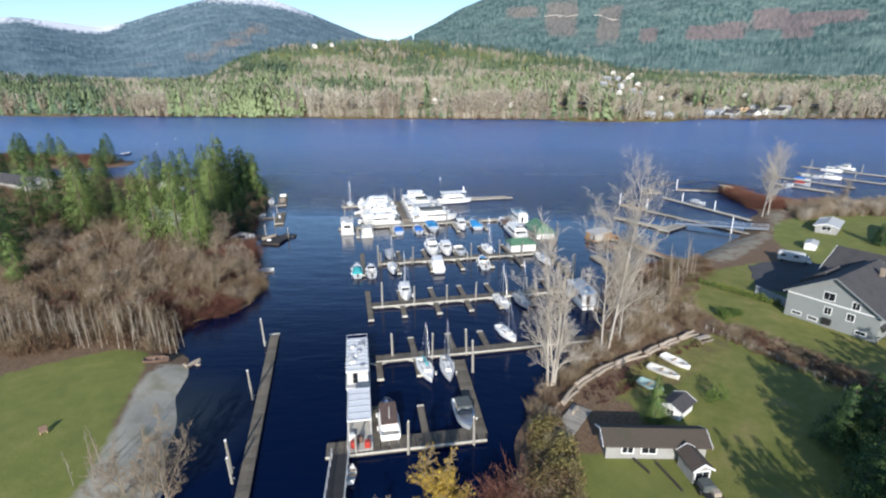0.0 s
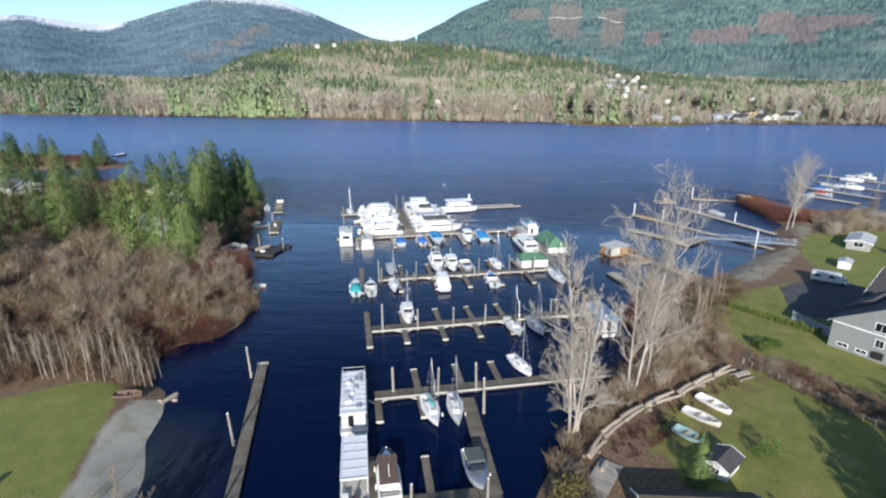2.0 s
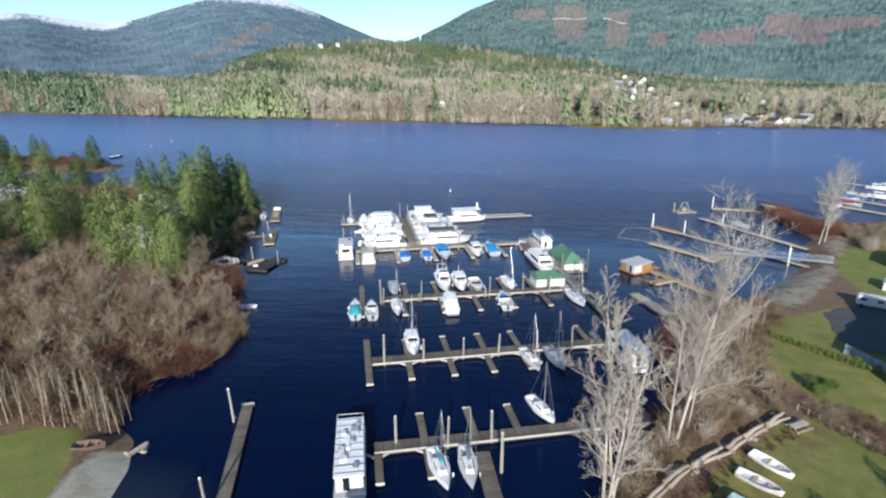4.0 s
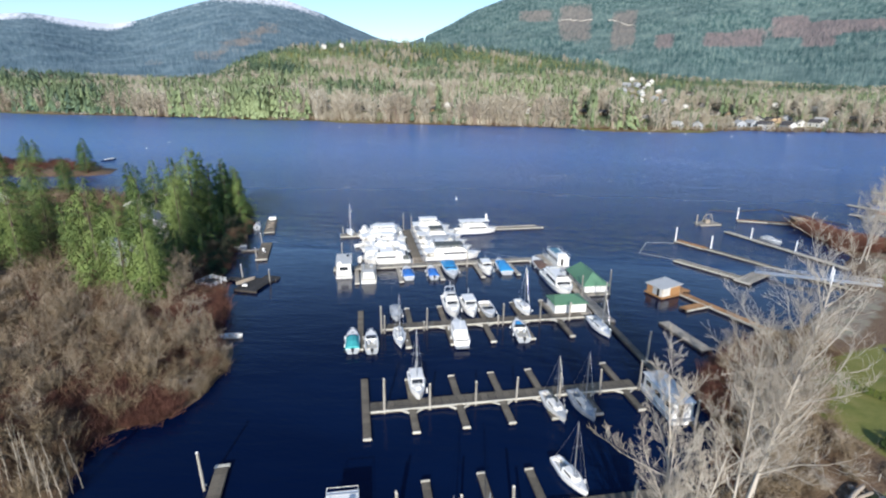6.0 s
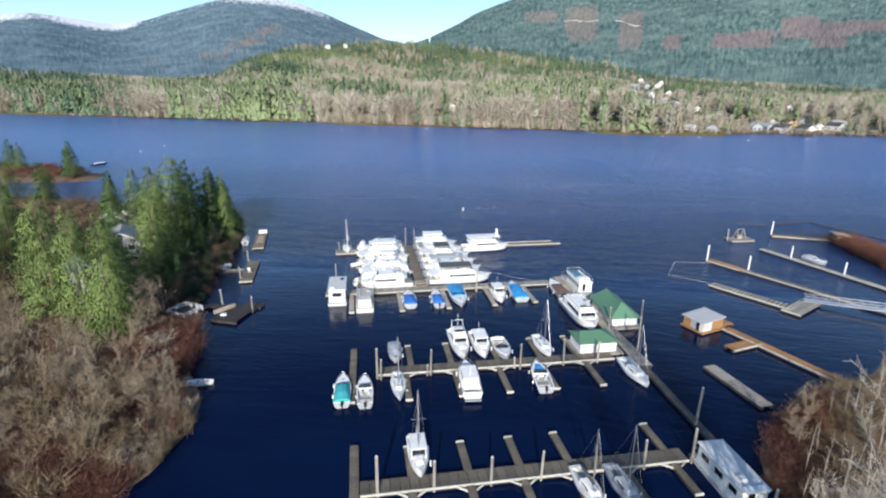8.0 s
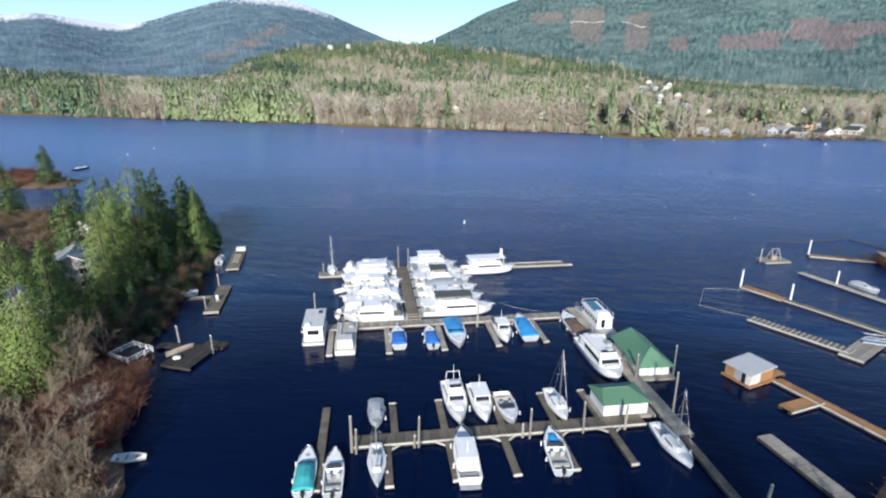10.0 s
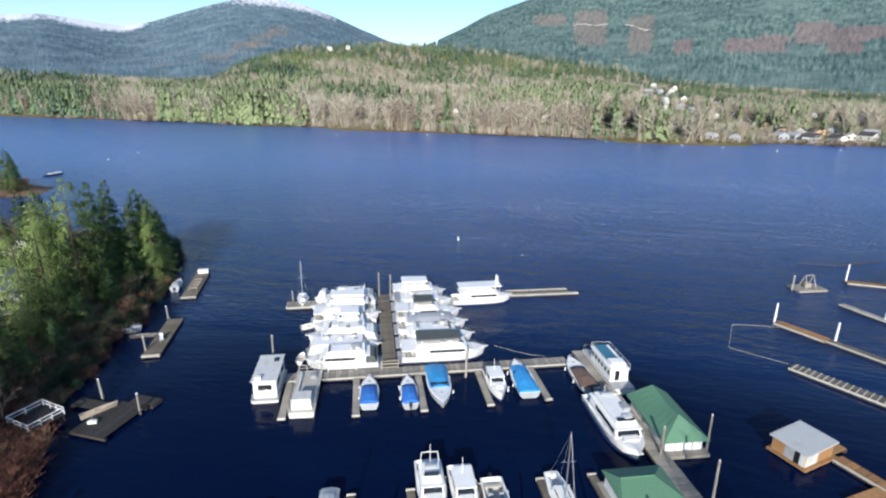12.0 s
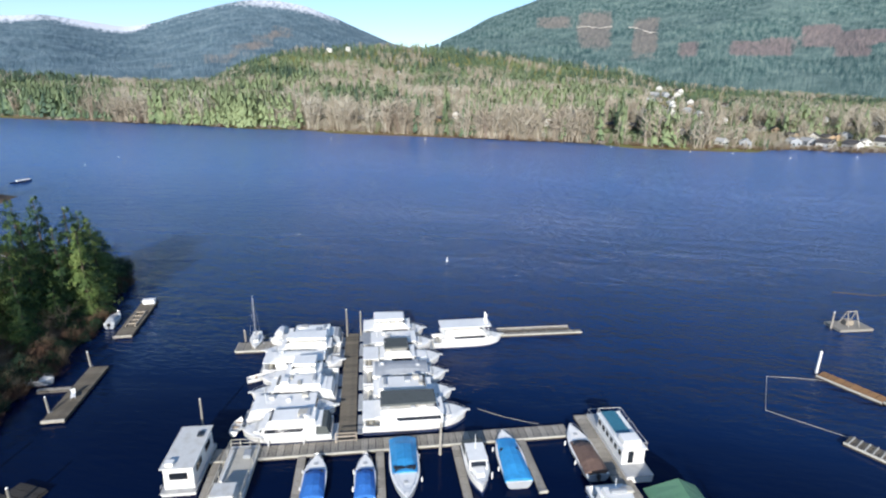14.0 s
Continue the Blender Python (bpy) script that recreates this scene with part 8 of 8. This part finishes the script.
thicket("reeds", ((-192, 272), (-200, 285), (-240, 297), (-420, 325), (-420, 280), (-250, 262), (-205, 267)), 500, 1.4, 3.2, 0.2, 0.8, LOW, RUST, "rusty reeds covering a low spit")
thicket("far_brush", ((96, 180), (110, 186), (140, 190), (150, 205), (120, 206), (100, 198)), 300, 1.5, 4.0, 0.3, 0.9, TWIGS, TWIG, "tan brush at the far beach")
for k in range(17):
    s = k / 16
    x, y = 50.6 + 10.4 * s, 126.2 - 10.8 * s
    hd = new("hedge_shrub", strew("hedge_shrub", np.array([[0, 0, 0.0]]), [rnd.uniform(1.3, 1.9)], [rnd.uniform(0.5, 0.9)], [leafy_template(60 + k, 520, 0.3, 0.07)], HEDGE))
    hd.matrix_basis = pose(x, y, land_z(x, y) - 0.05)
    tagged(hd, "clipped green hedge shrub in a row", "shrub", "hedge row")
for x, y, h, k in ((38.9, 82.5, 2.6, 1), (37.7, 81.9, 1.9, 2)):
    hd = new("garden_shrub", strew("garden_shrub", np.array([[0, 0, 0.0]]), [h], [0.45], [leafy_template(90 + k, 900, 0.6, 0.05)], HEDGE))
    hd.matrix_basis = pose(x, y, land_z(x, y) - 0.05)
    tagged(hd, "round green garden shrub on the lawn", "shrub")


def far_fir(seed):
    """A ragged crown of short drooping sprays, pointed or rounded by the seed."""
    q = np.random.default_rng(seed)
    vs, fs = [], []
    power = (0.55, 0.7, 0.45, 0.9)[seed % 4]
    for k in range(26):
        t = 0.04 + 0.94 * (k + q.uniform(0, 0.9)) / 26
        r = 0.17 * (1 - t) ** power + 0.012
        a = q.uniform(0, 2 * np.pi)
        d, s = np.array([np.cos(a), np.sin(a), 0.0]), np.array([-np.sin(a), np.cos(a), 0.0])
        n = len(vs)
        w = r * q.uniform(0.45, 0.8)
        vs += [np.array([0, 0, min(1.0, t + 0.14)]) + d * r * 0.15, d * r + s * w + np.array([0, 0, t - 0.06 + q.uniform(-0.03, 0.03)]), d * r * q.uniform(1.0, 1.3) + np.array([0, 0, t - 0.02]), d * r - s * w + np.array([0, 0, t - 0.06 + q.uniform(-0.03, 0.03)])]
        fs += [(n, n + 1, n + 2), (n, n + 2, n + 3)]
    return np.array(vs), np.array(fs)


FARFIRS = [far_fir(s) for s in range(8)]
FARBARES = [shrub_template(200 + s, 9, 1.0, 0.2, 0.017, 7) for s in range(8)]
# houses of the town across the lake
TOWN = ((-222, 674), (-177, 655), (-157, 656), (-206, 927), (-96, 658), (11, 653), (69, 649), (185, 1012), (181, 950), (204, 973), (144, 857), (154, 783), (178, 808), (185, 784), (245, 892),
        (199, 741), (223, 764), (227, 679), (214, 682), (226, 641), (238, 629), (252, 635), (229, 588), (273, 649), (247, 585), (165, 575), (148, 580), (209, 597), (318, 785), (322, 745),
        (346, 748), (353, 711), (340, 657), (132, 637), (90, 647), (-81, 677), (358, 648), (216, 1019), (162, 927), (203, 895), (221, 600), (271, 613), (299, 635), (167, 832), (152, 815), (172, 868), (160, 885), (190, 848), (186, 930), (262, 640), (284, 612))
town = [(x, y, (20, -15, 35, 5, -30, 15, 50, -10)[k % 8]) for k, (x, y) in enumerate(TOWN)]
protos = []
for k, (W, D, h, rise, wm, rm, lab) in enumerate(((8, 10, 3.4, 2.4, OFFWHITE, PALEROOF, "white house with a pale roof across the lake"), (9, 12, 4.6, 2.8, OFFWHITE, DARKROOF, "two-storey white house with a dark roof across the lake"), (7, 9, 3.2, 2.2, GREYPAINT, BROWNROOF, "small greyish cottage with a brown roof across the lake"), (9, 11, 4.2, 2.4, LGREY, PALEROOF, "pale grey house across the lake"), (7, 12, 3.4, 2.2, TAN, DARKROOF, "tan house with a dark roof across the lake"))):
    protos.append((W * 0.95, D * 0.95, h * 0.95, rise, wm, rm, lab))
made = {}
for k, (x, y, rz) in enumerate(town):
    y = max(y, float(far_shore(np.array([x]))[0]) + 9)
    town[k] = (x, y, rz)
    z = land_z(x, y)
    j = (k * 7 + k // 3) % 5
    if j in made:
        copy_thing(made[j], pose(x, y, z, 0, 0, rz))
    else:
        W, D, h, rise, wm, rm, lab = protos[j]
        made[j] = gable_house("far_house", x, y, z, rz, W, D, h, rise, wm, rm, lab, 0.6, (("s", -2, 1.8, 1.6, 1.4), ("s", 2, 1.8, 1.6, 1.4), ("w", -3, 1.8, 1.6, 1.4), ("w", 3, 1.8, 1.6, 1.4), ("e", 0, 1.8, 2.4, 1.4)), "town across the lake", simple=True)
for x, y, s in ((-368, 1068, 0.55), (-337, 1078, 0.42)):
    gable_house("hilltop_building", x, y, land_z(x, y), 5, 16 * s, 6, 5.5, 1, OFFWHITE, PALEROOF, "white building standing on the hill crest", 0.5, (("s", 0, 4.2, 3, 1.2),), "", simple=True, category="building")
    town.append((x, y, 0))


def room_by_town(x, y, z):
    """How tall a tree may stand: nothing grows on the houses, and only low growth on the slopes below them."""
    room = np.full(len(x), 99.0)
    for tx, ty, _ in town:
        roof = land_z(tx, ty) + 2.5
        side = np.abs(x - tx * (y - 52) / (ty - 52))
        room = np.where((side < 7) & (y > ty - 220) & (y < ty + 7), np.minimum(room, roof - z), room)
        room = np.where((np.abs(x - tx) < 9) & (np.abs(y - ty) < 9), 0.0, room)
    return room


def stand(x, y):
    return np.sin(x * 0.021 + 1.7 * np.sin(y * 0.017)) + 0.8 * np.sin(y * 0.03 + x * 0.011 + 1.0) + 0.5 * np.sin(x * 0.06 + y * 0.045)


N = 34000
depth = rng.uniform(0, 1, N) ** 1.3 * 580
fx = rng.uniform(-1, 1, N) * (760 + depth * 0.9)
fy = far_shore(fx) + 4 + depth
mix = 0.95 * stand(fx * 1.5, fy * 1.7) + rng.normal(0, 1.0, N)
low_ground = np.clip(1 - depth / 260, 0, 1)
east = np.clip((fx - 60) / 200, 0, 1)
fa = np.degrees(np.arctan2(fx, fy - 40))
near = lambda c, w: np.exp(-(((fa - c) / w) ** 2))
share = -0.2 - 1.7 * np.clip((depth - 250) / 150, 0, 1) + 0.35 * low_ground + 0.45 * east - 1.0 * near(-26, 4.5) + 0.5 * near(-14, 6) - 1.6 / (1 + np.exp((fa + 40) / 1.2)) + 0.4 * near(-36, 3)
bare = mix < share
fz = land_height(fx, fy) - 0.4
room = np.where(bare & (rng.uniform(0, 1, N) < 0.12), np.maximum(room_by_town(fx, fy, fz), 9.0), room_by_town(fx, fy, fz))
keep = (room > 2.5) & ~((depth < 30) & (fx > 130) & (rng.uniform(0, 1, N) < 0.6))
P = np.column_stack([fx, fy, fz])
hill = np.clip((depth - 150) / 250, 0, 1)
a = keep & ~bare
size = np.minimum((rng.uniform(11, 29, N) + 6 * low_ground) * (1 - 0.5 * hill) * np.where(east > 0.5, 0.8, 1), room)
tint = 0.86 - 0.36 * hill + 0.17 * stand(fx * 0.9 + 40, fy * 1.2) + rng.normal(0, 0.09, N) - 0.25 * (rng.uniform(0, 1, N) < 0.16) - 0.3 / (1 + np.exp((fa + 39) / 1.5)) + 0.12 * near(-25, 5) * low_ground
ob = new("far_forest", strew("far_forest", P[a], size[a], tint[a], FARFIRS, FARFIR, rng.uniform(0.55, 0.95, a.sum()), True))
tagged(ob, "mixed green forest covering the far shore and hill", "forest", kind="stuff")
a = keep & bare
size = np.minimum((rng.uniform(14, 27, N) + 8 * low_ground) * (1 - 0.35 * hill) * np.where(east > 0.5, 0.8, 1), room)
tint = 0.5 + rng.normal(0, 0.15, N)
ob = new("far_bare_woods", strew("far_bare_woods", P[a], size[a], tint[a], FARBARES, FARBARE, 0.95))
tagged(ob, "pale bare winter woods along the far shore", "forest", kind="stuff")
M = 1800
sx_ = rng.uniform(-760, 700, M)
sy_ = far_shore(sx_) + rng.uniform(1, 12, M)
ob = new("far_bank_brush", strew("far_bank_brush", np.column_stack([sx_, sy_, land_height(sx_, sy_) - 0.2]), rng.uniform(1.5, 4.2, M), 0.55 + rng.normal(0, 0.3, M), TWIGS, TWIG, 1.5))
tagged(ob, "reddish brown brush along the far bank", "shrubs", kind="stuff")
